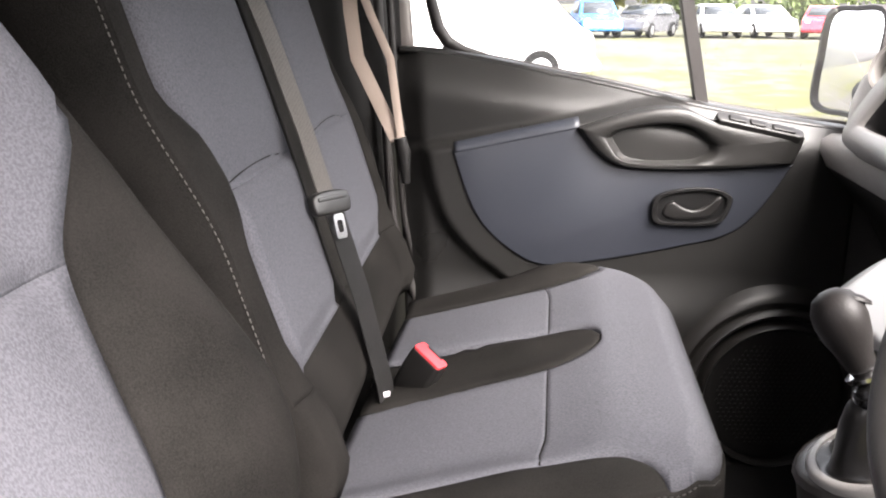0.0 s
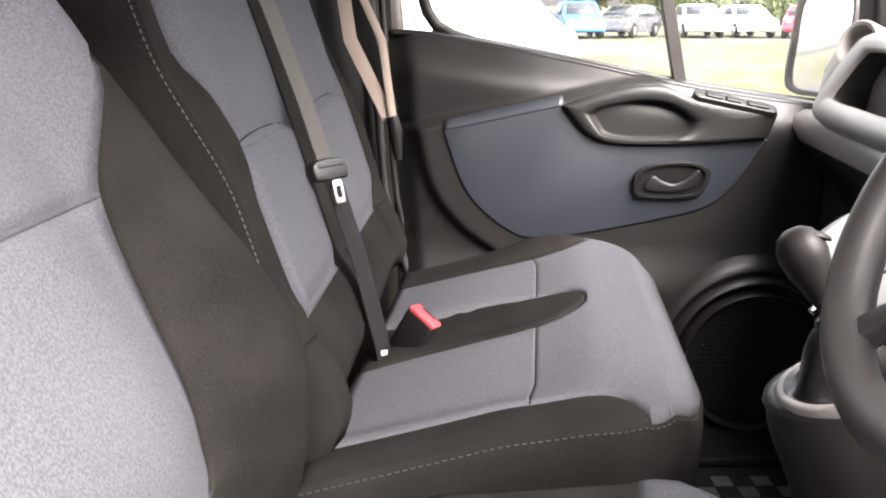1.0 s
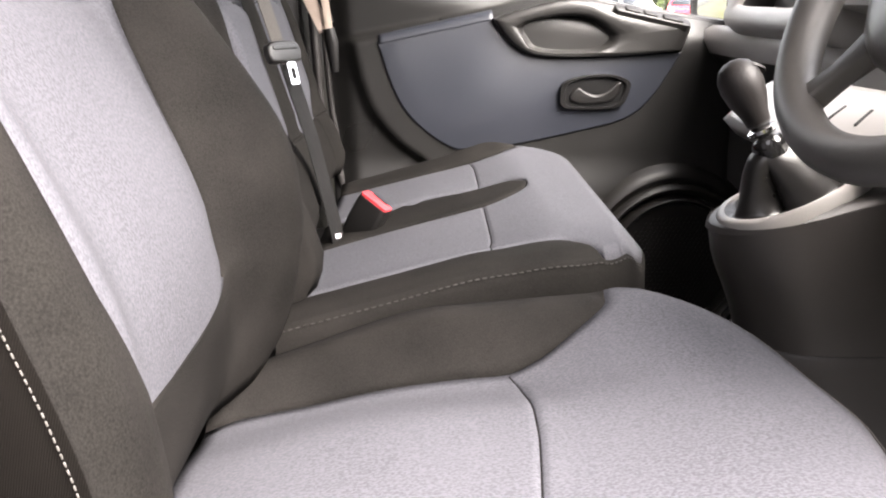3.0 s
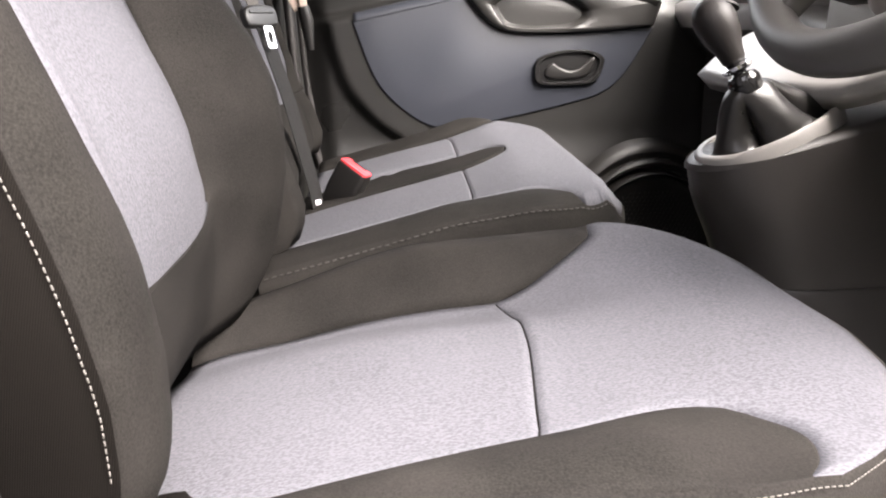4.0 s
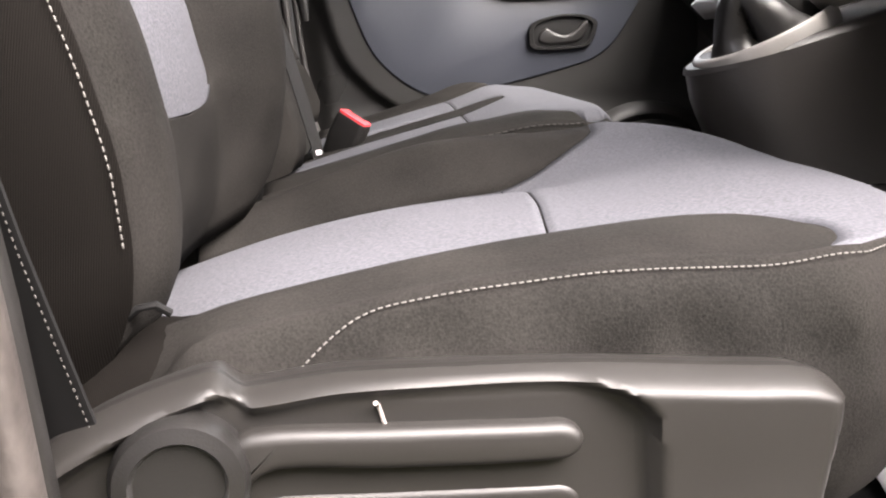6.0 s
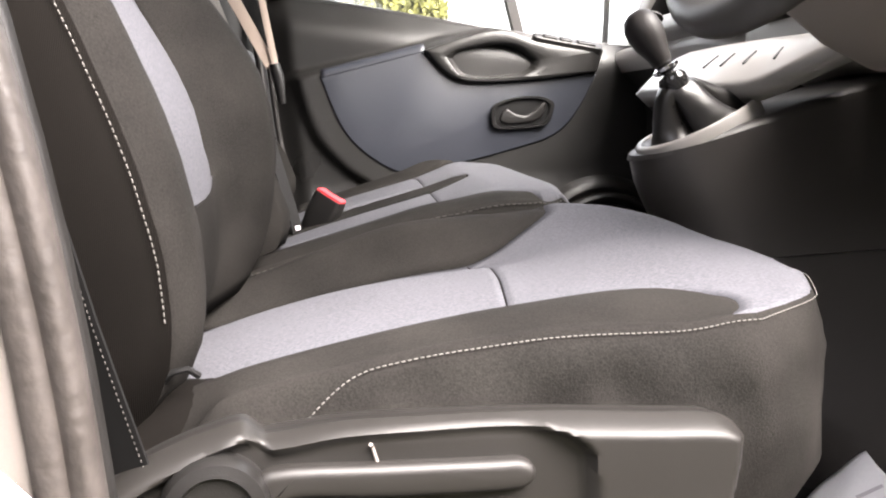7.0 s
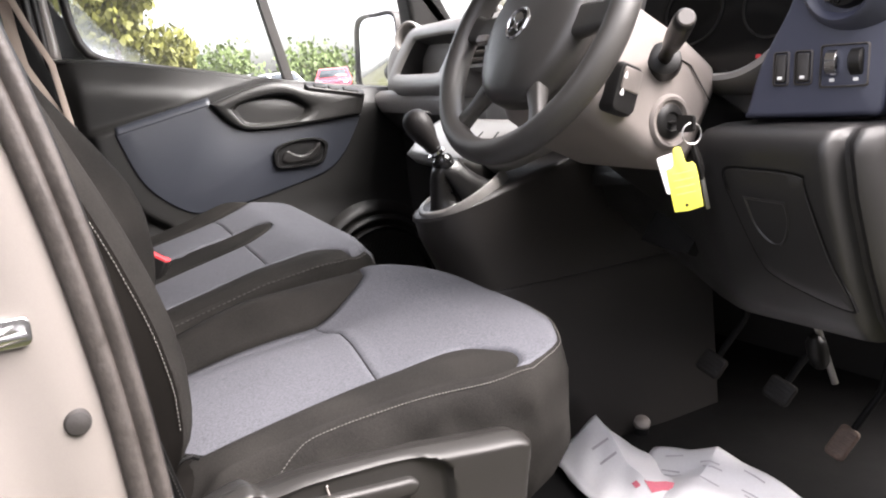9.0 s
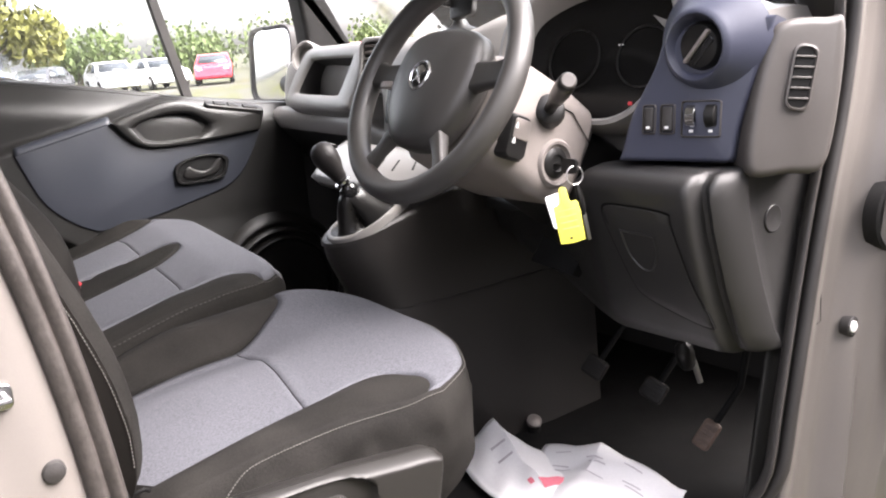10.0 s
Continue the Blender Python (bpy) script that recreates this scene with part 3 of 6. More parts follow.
def b_cushion(a, y):
    xb, xf = -0.15 + B_SKEW * (y - 0.9), 0.335 + B_SKEW * (y - 0.92)
    xf -= 0.012 * sm(1.0, 0.93, y) ** 2 + 0.13 * max(0.0, (y - 1.48) / 0.18) ** 2.5
    x = lerp(xb, xf, a)
    z = b_base(a)
    z += 0.020 * sm(0.95, 0.88, y) * (1 - sm(0.45, 0.8, a)) * (1 - sm(0.85, 1.0, a)) - 0.010 * sm(b_edge(a) + 0.045, b_edge(a), y) ** 2
    z += 0.012 * sm(1.54, 1.6, y) * (1 - sm(0.7, 0.95, a)) - 0.02 * sm(1.6, 1.66, y) ** 2
    w = b_stripe(a)
    for c in (b_near(a), b_far(a)):
        z -= 0.004 * math.exp(-(((y - c) / 0.006) ** 2)) * (a < 0.9)
    for c in (b_mid(a) - w, b_mid(a) + w):
        z -= 0.005 * math.exp(-(((y - c) / 0.008) ** 2)) * (a < 0.714)
    if abs(y - b_mid(a)) > w and b_near(a) < y < b_far(a):
        c = 1.05 if y < b_mid(a) else 1.42
        z -= 0.002 * math.exp(-(((a - B_SEAM) / 0.006) ** 2)) * sm(0, 0.012, min(abs(abs(y - b_mid(a)) - w), y - b_near(a), b_far(a) - y))
        z += 0.006 * math.cos(min(1, abs(y - c) / 0.16) * math.pi / 2) * math.sin(math.pi * min(1, a / B_SEAM))
    z -= 0.008 * sm(0.9, 1.0, a) ** 2
    return Vector((x, y, z))


LEAN_B = radians(17)
B_UP, B_OUT = Vector((-math.sin(LEAN_B), 0, math.cos(LEAN_B))), Vector((math.cos(LEAN_B), 0, math.sin(LEAN_B)))
lA = curve1([(0.13, 0.935), (0.15, 0.898), (0.2, 0.878), (0.3, 0.876), (0.36, 0.90), (0.385, 0.915), (0.415, 0.912), (0.435, 0.897), (0.455, 0.879), (0.48, 0.872), (0.62, 0.872)])
rA = curve1([(0.13, 1.195), (0.17, 1.215), (0.36, 1.222), (0.62, 1.20)])
lB = curve1([(0.13, 1.375), (0.2, 1.365), (0.36, 1.355), (0.62, 1.345)])
rB = curve1([(0.13, 1.58), (0.15, 1.615), (0.2, 1.63), (0.36, 1.63), (0.62, 1.61)])


def b_back(s, y):
    d = 0.0
    if s > 0.13:
        for l, r in ((lA(s), rA(s)), (lB(s), rB(s))):
            d += 0.014 * math.cos(min(1, abs(y - (l + r) / 2) / ((r - l) / 2 + 0.02)) * math.pi / 2) ** 0.6 * sm(0.13, 0.17, s)
            if l < y < r:
                e = s - 0.355 - 0.012 * math.cos((y - (l + r) / 2) / (r - l) * math.pi)
                d -= 0.013 * (math.exp(-e / 0.03) if e > 0 else math.exp(-((e / 0.009) ** 2)))
            for c in (l, r):
                d -= 0.004 * math.exp(-(((y - c) / 0.006) ** 2))
    d += 0.03 * sm(0.95, 0.895, y) * sm(0.5, 0.3, s) + 0.03 * sm(1.61, 1.66, y) * sm(0.5, 0.3, s)
    d -= 0.012 * sm(0.90, 0.852, y) ** 2 + 0.035 * sm(1.635, 1.672, y) ** 2
    d += 0.016 * sm(0.16, 0.08, s) - 0.02 * sm(0.03, 0.0, s)
    d -= 0.012 * math.exp(-(((y - 1.29) / 0.035) ** 2)) * sm(0.05, 0.15, s)
    return Vector((-0.122 + 0.085 * (y - 1.07), y, 0.95)) + B_UP * s + B_OUT * d


def passenger_bench():
    seat = thing("passenger_bench", "double passenger bench in grey-blue cloth with charcoal bolsters", "car seat")
    A = dense(0, 1, 30, (B_SEAM, 0.70, 0.83, 0.9), 12, 0.04)
    rear, front = [a for a in A if a < B_SEAM] + [B_SEAM], [a for a in A if a >= B_SEAM]
    for us, name in ((rear, "seat_panel"), (front, "seat_front_panel")):
        halves = [grid(lambda a, k: b_cushion(a, lerp(b_near(a), b_mid(a) - b_stripe(a), k)), us, span(0, 1, 20)), grid(lambda a, k: b_cushion(a, lerp(b_mid(a) + b_stripe(a), b_far(a), k)), us, span(0, 1, 20))]
        if us is front:
            halves = [joined(*halves)]
            bmesh.ops.remove_doubles(halves[0], verts=halves[0].verts, dist=0.0002)
        for half in halves:
            part(name, half, BLUE_CLOTH, seat, "grey-blue flecked cloth", smooth=75, solid=0.006, out=(0, 0, 1))
    quilt(seat, "middle_band", DARK_CLOTH, b_cushion, [a for a in A if a < 0.714] + [0.714], lambda a: b_mid(a) - b_stripe(a), lambda a: b_mid(a) + b_stripe(a), 9, "charcoal band between two places")
    quilt(seat, "seat_bolster", DARK_CLOTH, b_cushion, [a for a in A if a < 0.847] + [0.847], b_edge, b_dark, 9, "charcoal bolster")
    quilt(seat, "seat_bolster", DARK_CLOTH, b_cushion, [a for a in A if a < 0.9] + [0.9], b_far, lambda a: 1.66, 9, "charcoal bolster")
    edge = [b_cushion(a, b_edge(a)) for a in span(0, 1, 36)] + [b_cushion(1, y) for y in span(0.94, 1.66, 40)[1:-1]] + [b_cushion(a, 1.66) for a in span(1, 0, 24)]
    mid = Vector((0.05, 1.24, 0.95))
    skirt(seat, "seat_skirt", DARK_CLOTH, [(p, DOWN) for p in edge], [(0, 0), (0.005, 0.004), (0.009, 0.015), (0.012, 0.05), (0.008, 0.11), (-0.01, 0.16), (-0.03, 0.19)], mid, "charcoal cloth side")
    part("stitching", stitches([p + Vector((0, -0.006, -0.003)) for p in edge[:36]], 0.0055, 0.0035, 0.0009), DARK_THREAD, seat, "dark thread")
    for lo, hi in ((b_near(B_SEAM), b_mid(B_SEAM) - b_stripe(B_SEAM)), (b_mid(B_SEAM) + b_stripe(B_SEAM), b_far(B_SEAM))):
        part("cross_seam", tube([b_cushion(B_SEAM, y) for y in span(lo + 0.003, hi - 0.003, 16)], 0.0011, 6), TWILL, seat, "dark cross seam")
    for l, r in ((lA, rA), (lB, rB)):
        l, r = l(0.36), r(0.36)
        part("back_seam", tube([b_back(0.355 + 0.012 * math.cos((y - (l + r) / 2) / (r - l) * math.pi), y) for y in span(l + 0.004, r - 0.004, 18)], 0.0012, 6), TWILL, seat, "dark cross seam")
    part("base", box((-0.12, 0.88, 0.58), (0.24, 1.6, 0.85), 0.01), BLACK_PLASTIC, seat, "black bench base")
    S = dense(0.0, 0.62, 36, (0.14, 0.36), 6, 0.03)
    low = [s for s in S if 0.13 < s < 0.36]
    low = [0.13] + low
    top = [low[-1]] + [s for s in S if s >= 0.36]
    for l, r in ((lA, rA), (lB, rB)):
        quilt(seat, "back_panel", BLUE_CLOTH, b_back, low, l, r, 20, "grey-blue flecked cloth", (1, 0, 0.3))
        quilt(seat, "back_upper_panel", BLUE_CLOTH, b_back, top, l, r, 20, "grey-blue flecked cloth", (1, 0, 0.3))
    up = [0.13] + [s for s in S if s > 0.13]
    quilt(seat, "back_bolster", DARK_CLOTH, b_back, up, lambda s: 0.852, lA, 12, "charcoal bolster", (1, 0, 0.3))
    quilt(seat, "back_middle", DARK_CLOTH, b_back, up, rA, lB, 10, "charcoal band", (1, 0, 0.3))
    quilt(seat, "back_bolster", DARK_CLOTH, b_back, up, rB, lambda s: 1.672, 12, "charcoal bolster", (1, 0, 0.3))
    quilt(seat, "back_foot", DARK_CLOTH, b_back, [s for s in S if s < 0.13] + [0.13], lambda s: 0.852, lambda s: 1.672, 50, "charcoal lower backrest", (1, 0, 0.3))
    for y in (0.852, 1.672):
        rim = [(b_back(s, y), -B_OUT) for s in span(0, 0.62, 30)]
        skirt(seat, "back_side", DARK_CLOTH, rim, [(0, 0), (0.005, 0.01), (0.008, 0.03), (0.006, 0.08), (-0.02, 0.11)], b_back(0.3, 1.24), "charcoal cloth side")
        if y < 1:
            part("back_stitching", stitches([p + Vector((0, -0.004, 0)) - B_OUT * 0.004 for p, _ in rim[8:]], 0.005, 0.003, 0.0007), THREAD, seat, "pale thread")
    part("back_shell", grid(lambda s, y: Vector((-0.23 + 0.085 * (y - 1.07), y, 0.95)) + B_UP * s, span(0, 0.62, 6), span(0.89, 1.69, 8)), BLACK_PLASTIC, seat, solid=0.012)
    return seat


passenger_bench()


# ---- belts ----
def belts():
    belt = thing("lap_belt", "grey webbing seat belt over the bench with chrome latch tongue", "seat belt")
    low, mid = Vector((-0.083, 1.203, 0.955)), Vector((-0.158, 1.2, 1.226))
    high = Vector((-0.268, 1.215, 1.54))
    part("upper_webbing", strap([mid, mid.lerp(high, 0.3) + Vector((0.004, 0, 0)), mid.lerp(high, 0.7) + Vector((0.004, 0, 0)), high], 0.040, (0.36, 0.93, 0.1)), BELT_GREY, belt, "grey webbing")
    # Same belt below the tongue; its shade is painted as near-black webbing.
    part("lower_webbing", strap([low + Vector((0.01, 0, -0.06)), low, low.lerp(mid, 0.5) + Vector((0.006, 0, 0)), mid + Vector((0.003, 0, 0))], 0.047, (0.36, 0.93, 0.1)), BELT_DARK, belt, "dark belt webbing")
    m = axes(mid + Vector((0.008, -0.010, 0.0)), (0.68, 0.73, 0), high - mid)
    part("tongue_grip", joined(plate(smooth_outline([(-0.031, -0.012), (-0.033, 0.004), (-0.026, 0.014), (0, 0.017), (0.026, 0.014), (0.033, 0.004), (0.031, -0.012), (0.02, -0.016), (-0.02, -0.016)], 4), m, 0.012, 0.004), plate(rounded(0.05, 0.006, 0.0025), m @ Matrix.Translation((0, 0.006, 0.002)), 0.004, 0.001)), DOOR_GREY, belt, "grey plastic grip")
    part("latch_plate", loft(ring_loops(m @ Matrix.Translation((0, -0.034, 0.003)), [(rounded(0.018, 0.034, 0.004), 0), (rounded(0.018, 0.034, 0.004), 0.0025), (rounded(0.009, 0.017, 0.003), 0.0025), (rounded(0.009, 0.017, 0.003), 0), (rounded(0.018, 0.034, 0.004), 0)]), False), CHROME, belt, "chrome latch plate")
    part("belt_label", plate(rounded(0.011, 0.008, 0.001), axes(low + Vector((0.004, -0.008, -0.016)), (0.85, 0.52, 0), (-0.2, 0, 1)), 0.001, 0.0002), GREY_INK, belt, "small pale label")
    bk = thing("belt_buckle", "black belt buckle with a red release button on the bench", "seat belt buckle")
    d = Vector((0.56, -0.30, 0.74))
    m = axes((-0.026, 1.228, 0.968), (0.70, -0.52, -0.50), d)
    body = loft([[m @ Vector((x * k, l, y * k)) for x, y in rounded(0.056, 0.032, 0.008)] for l, k in ((-0.075, 0.55), (-0.05, 0.9), (-0.02, 1), (0.016, 1), (0.021, 0.94))])
    part("buckle_body", body, BLACK_PLASTIC, bk, "black plastic body")
    part("release_button", loft([[m @ Vector((x * k, l, y * k)) for x, y in rounded(0.052, 0.026, 0.005)] for l, k in ((0.018, 1), (0.0245, 1), (0.0255, 0.92))]), RED_PLASTIC, bk, "red release button")
    part("button_slot", loft([[m @ Vector((x, l, y - 0.009)) for x, y in rounded(0.03, 0.004, 0.0015)] for l in (0.02, 0.0262)]), BLACK_PLASTIC, bk)
    part("buckle_stalk", tube([m @ Vector((0, -0.07, 0)), m @ Vector((0, -0.11, 0.0))], 0.014, 10, flat=0.5), BLACK_PLASTIC, bk)

    db = thing("driver_belt", "black driver's seat belt hanging beside the door pillar", "seat belt")
    fe = [Vector((-0.40, 0.17, 1.85)), Vector((-0.315, 0.16, 1.40)), Vector((-0.262, 0.152, 1.12)), Vector((-0.242, 0.15, 1.02)), Vector((-0.233, 0.15, 0.98)), Vector((-0.218, 0.15, 0.915)), Vector((-0.205, 0.15, 0.80)), Vector((-0.20, 0.15, 0.60))]
    part("webbing", strap([p + Vector((-0.021, 0.010, 0)) for p in fe], 0.046, (-0.9, 0.43, 0)), PEDAL_ARM, db, "dark belt webbing")
    part("webbing_stitching", stitches([p + Vector((-0.003, -0.0008, 0)) for p in fe], 0.0018, 0.0018, 0.0004), DARK_THREAD, db, "pale edge thread")


belts()


# ---- passenger door ----
band_x = curve1([(0.90, 0.20), (0.95, 0.14), (1.01, 0.06), (1.09, 0.0), (1.2, -0.03), (1.26, -0.04)])


def side_y(x, z):
    """The inner face of the door trim."""
    y = 1.6965 - 0.0314 * (min(x, 0.75) - 0.35)
    zl = 1.213 + 0.19 * x
    y += 0.026 * sm(zl, zl + 0.024, z) * sm(0.62, 0.45, x)
    y += 0.065 * sm(1.30 - 0.16 * (x - 0.2) - 0.05, 1.385 - 0.16 * (x - 0.2), z) ** 2
    y -= 0.02 * sm(0.98, 0.86, z)
    y += 0.020 * sm(band_x(z) + 0.010, band_x(z) - 0.014, x) * sm(1.235, 1.20, z)
    return y


belt_z = curve1([(-0.2, 1.408), (-0.02, 1.397), (0.25, 1.352), (0.526, 1.297), (0.76, 1.262), (0.95, 1.24)])


def xz(y, flip=False):
    """A matrix whose xy plane is the world's xz plane at y, facing the driver."""
    return Matrix(((1, 0, 0, 0), (0, 0, -1, y), (0, 1, 0, 0), (0, 0, 0, 1)))


def passenger_door():
    door = thing("passenger_door", "closed passenger door with slate-blue insert, grey armrest and window", "car door", kind="")
    us = span(-0.085, 0.80, 110)

    def skin(x, k):
        zt = belt_z(x)
        z = lerp(0.62, zt, k)
        xx = x + 0.07 * (1.21 - z) * (0.8 - x) / 0.88 * 0.6
        return Vector((xx, side_y(xx, z) + 0.03 * sm(0.06, 0.0, x + 0.085), z))

    part("door_trim", grid(skin, us, span(0, 1, 130)), DOOR_GREY, door, "dark grey moulded door trim", solid=0.012, out=(0, -1, 0))
    # ledge under the window
    part("window_ledge", grid(lambda x, k: Vector((x, lerp(side_y(x, belt_z(x)) - 0.001, 1.845, k), belt_z(x) + 0.006 * math.sin(math.pi * min(1, k * 1.3)))), us, span(0, 1, 8)), DOOR_GREY, door, solid=0.008, out=(0, 0, 1))
    ins = smooth_outline([(0.022, 1.213), (0.155, 1.243), (0.257, 1.263), (0.30, 1.211), (0.366, 1.183), (0.5, 1.186), (0.673, 1.196), (0.616, 1.103), (0.56, 1.056), (0.467, 1.030), (0.34, 1.004), (0.25, 0.991), (0.180, 0.994), (0.106, 1.044), (0.060, 1.106)], 5, (0, 2, 6))
    tilt = Matrix.Rotation(radians(-1.8), 4, "Z")

    def insert_at(y):
        return Matrix.Translation((0.35, y, 1.1)) @ tilt @ Matrix.Translation((-0.35, 0, -1.1)) @ xz(0)

    part("seam_gap", plate([(0.345 + (x - 0.345) * 1.005, 1.12 + (z - 1.12) * 1.012) for x, z in ins], insert_at(1.6945), 0.012, 0.0008), FLOOR_MAT, door, "dark seam round the insert")
    part("door_insert", plate(ins, insert_at(1.6925), 0.012, 0.003, 3), DOOR_BLUE, door, "slate-blue plastic insert")
    def roll(x, k):
        """The top of the insert, rolled back over the shelf."""
        a = k * math.pi / 2
        return Vector((x, 1.6922 - 0.0314 * (x - 0.35) + 0.024 * (1 - math.cos(a)), 1.2095 + 0.2128 * (x - 0.022) + 0.020 * math.sin(a)))

    part("insert_top", grid(roll, span(0.024, 0.262, 24), span(0, 1, 9)), DOOR_BLUE, door, "rolled top of the insert", solid=0.002, out=(0, -1, 1))
    arm = smooth_outline([(0.260, 1.263), (0.318, 1.281), (0.395, 1.300), (0.46, 1.300), (0.53, 1.275), (0.687, 1.249), (0.682, 1.233), (0.670, 1.200), (0.55, 1.189), (0.42, 1.186), (0.345, 1.192), (0.302, 1.214)], 6, (0, 5, 7))
    lens = smooth_outline([(0.312, 1.245), (0.335, 1.259), (0.397, 1.271), (0.444, 1.272), (0.481, 1.263), (0.523, 1.231), (0.517, 1.213), (0.482, 1.198), (0.42, 1.195), (0.375, 1.196), (0.341, 1.204), (0.326, 1.223)], 6, (0, 5))
    pad = smooth_outline([(0.366, 1.241), (0.371, 1.252), (0.402, 1.263), (0.440, 1.264), (0.466, 1.261), (0.482, 1.243), (0.480, 1.232), (0.472, 1.224), (0.440, 1.218), (0.41, 1.219), (0.383, 1.225), (0.370, 1.233)], 6)
    m = insert_at(1.680)

    # the armrest ring, its bowl and its pad
    def blend(a, b, k):
        return [(lerp(p[0], q[0], k), lerp(p[1], q[1], k)) for p, q in zip(a, b)]

    def shrink(k):
        return [(0.426 + (x - 0.426) * k, 1.241 + (z - 1.241) * k) for x, z in pad]

    ring = ring_loops(m, [(arm, -0.07), (arm, -0.006), (blend(arm, lens, 0.04), -0.001), (blend(arm, lens, 0.2), 0.003), (blend(arm, lens, 0.8), 0.0035), (blend(arm, lens, 0.94), 0.001), (lens, -0.004), (blend(lens, pad, 0.12), -0.012), (blend(lens, pad, 0.55), -0.027), (blend(lens, pad, 0.95), -0.036), (shrink(0.8), -0.038)])
    part("armrest", loft(ring, False), DOOR_GREY, door, "grey moulded armrest with a scooped grip", smooth=60)
    part("grip_pad", loft(ring_loops(m, [(shrink(0.98), -0.037), (shrink(0.97), -0.029), (shrink(0.92), -0.026), (shrink(0.6), -0.0255), (shrink(0.2), -0.025), (shrink(0.02), -0.025)])), LOWER_PLASTIC, door, "grip pad")
    sw = insert_at(1.682) @ Matrix.Translation((0.60, 1.274, 0)) @ Matrix.Rotation(-0.2, 4, "Z")
    part("switch_plate", plate(rounded(0.17, 0.026, 0.01), sw @ Matrix.Rotation(-1.0, 4, "X"), 0.02, 0.003), DOOR_GREY, door)
    for dx, w in ((-0.045, 0.034), (-0.006, 0.030), (0.045, 0.045)):
        part("window_switch", plate(rounded(w, 0.016, 0.004), sw @ Matrix.Rotation(-1.0, 4, "X") @ Matrix.Translation((dx, 0.0, 0.004)), 0.006, 0.002), BLACK_PLASTIC, door, "black switch")
    # inner handle
    hex_o = smooth_outline([(-0.078, -0.012), (-0.07, 0.022), (-0.02, 0.037), (0.04, 0.036), (0.074, 0.022), (0.078, 0.004), (0.06, -0.030), (0.02, -0.037), (-0.05, -0.034), (-0.072, -0.028)], 4)
    hm = insert_at(1.687) @ Matrix.Translation((0.485, 1.112, 0)) @ Matrix.Rotation(0.04, 4, "Z")
    def hs(k):
        return [(x * k, z * k) for x, z in hex_o]
    part("handle_bezel", loft(ring_loops(hm, [(hex_o, -0.02), (hex_o, 0.003), (hs(0.97), 0.006), (hs(0.86), 0.006), (hs(0.82), 0.002), (hs(0.78), -0.02), (hs(0.6), -0.026)]), True), GLOSS_BLACK, door, "black handle bezel", smooth=50)
    part("handle_well", plate(hs(0.85), hm @ Matrix.Translation((0, 0, -0.001)), 0.006, 0.0005), PEDAL_ARM, door, "black handle well")
    lev = smooth_outline([(-0.055, -0.014), (-0.05, 0.004), (-0.035, 0.012), (-0.02, 0.002), (0.005, -0.006), (0.03, 0.004), (0.048, 0.02), (0.06, 0.018), (0.052, -0.006), (0.03, -0.022), (-0.03, -0.024)], 4)
    part("door_handle", plate(lev, hm @ Matrix.Translation((0, 0, 0.004)), 0.016, 0.006, 4), BLACK_PLASTIC, door, "charcoal pull lever")
    # speaker
    sp = xz(1.655) @ Matrix.Translation((0.676, 0.73, 0))
    for r, w, h in ((0.198, 0.02, 0.0), (0.174, 0.012, 0.010), (0.150, 0.006, 0.018)):
        part("speaker_rib", lathe([(r + w * 1.4, -0.03), (r + w * 0.9, h - 0.010), (r + w * 0.3, h), (r, h + 0.002), (r - w * 0.5, h - 0.002), (r - w, h - 0.014), (r - w * 1.1, -0.03)], sp, 72), TRIM_PLASTIC, door, "moulded speaker surround")
    part("speaker_cover", lathe([(0.143, -0.02), (0.142, 0.0), (0.135, 0.003), (0.128, 0.001), (0.05, 0.004), (0.0, 0.004)], sp, 64), BLACK_PLASTIC, door, "perforated black speaker grille")
    holes = bmesh.new()
    for i in range(-11, 12):
        for j in range(-11, 12):
            px, pz = i * 0.011 + (j % 2) * 0.0055, j * 0.0095
            if px * px + pz * pz < 0.118**2:
                lathe([(0.0032, 0.0035), (0.0032, 0.0052), (0.002, 0.0056), (0.0, 0.0056)], sp @ Matrix.Translation((px, pz, 0)), 6, holes)
    part("grille_dots", holes, BLACK_PLASTIC, door)
    # window frame and glass
    fr = 1.83
    top = 1.93
    front = lambda z: 0.90 - 0.55 * (z - 1.25)
    rear_edge = lambda z: -0.012 - 0.10 * (z - 1.40)
    part("frame_rear", tube([(0.10, fr, belt_z(0.10) + 0.004), (0.045, fr, 1.396), (0.012, fr, 1.412), (-0.008, fr, 1.44), (-0.022, fr, 1.49), (rear_edge(1.7), fr, 1.7), (rear_edge(top), fr, top)], [0.004, 0.010, 0.013, 0.013, 0.012, 0.012, 0.012], 12), RUBBER, door, "black window seal")
    part("belt_seal", tube([(x, fr - 0.004, belt_z(x) + 0.004) for x in span(0.0, 0.92, 14)], 0.005, 8), RUBBER, door, "black window seal")
    part("window_divider", strap([(0.531, fr - 0.006, 1.28), (0.48, fr - 0.006, 1.505), (0.385, fr - 0.01, 1.93)], 0.026, (1, 0, 0.1), 0.018), RUBBER, door, "black divider bar")
    part("frame_top", tube([(rear_edge(top), fr, top), (0.5, fr, top)], 0.02, 10), RUBBER, door)
    bm = bmesh.new()
    vs = [bm.verts.new(p) for p in ((-0.08, fr, 1.36), (0.93, fr, 1.22), (0.52, fr, 1.95), (-0.10, fr, 1.95))]
    bm.faces.new(vs)
    g = part("window_pane", bm, WET_GLASS, door, "clear glass beaded with rain", solid=0.004)
    g.visible_shadow = False
    rng = random.Random(5)
    drops = bmesh.new()
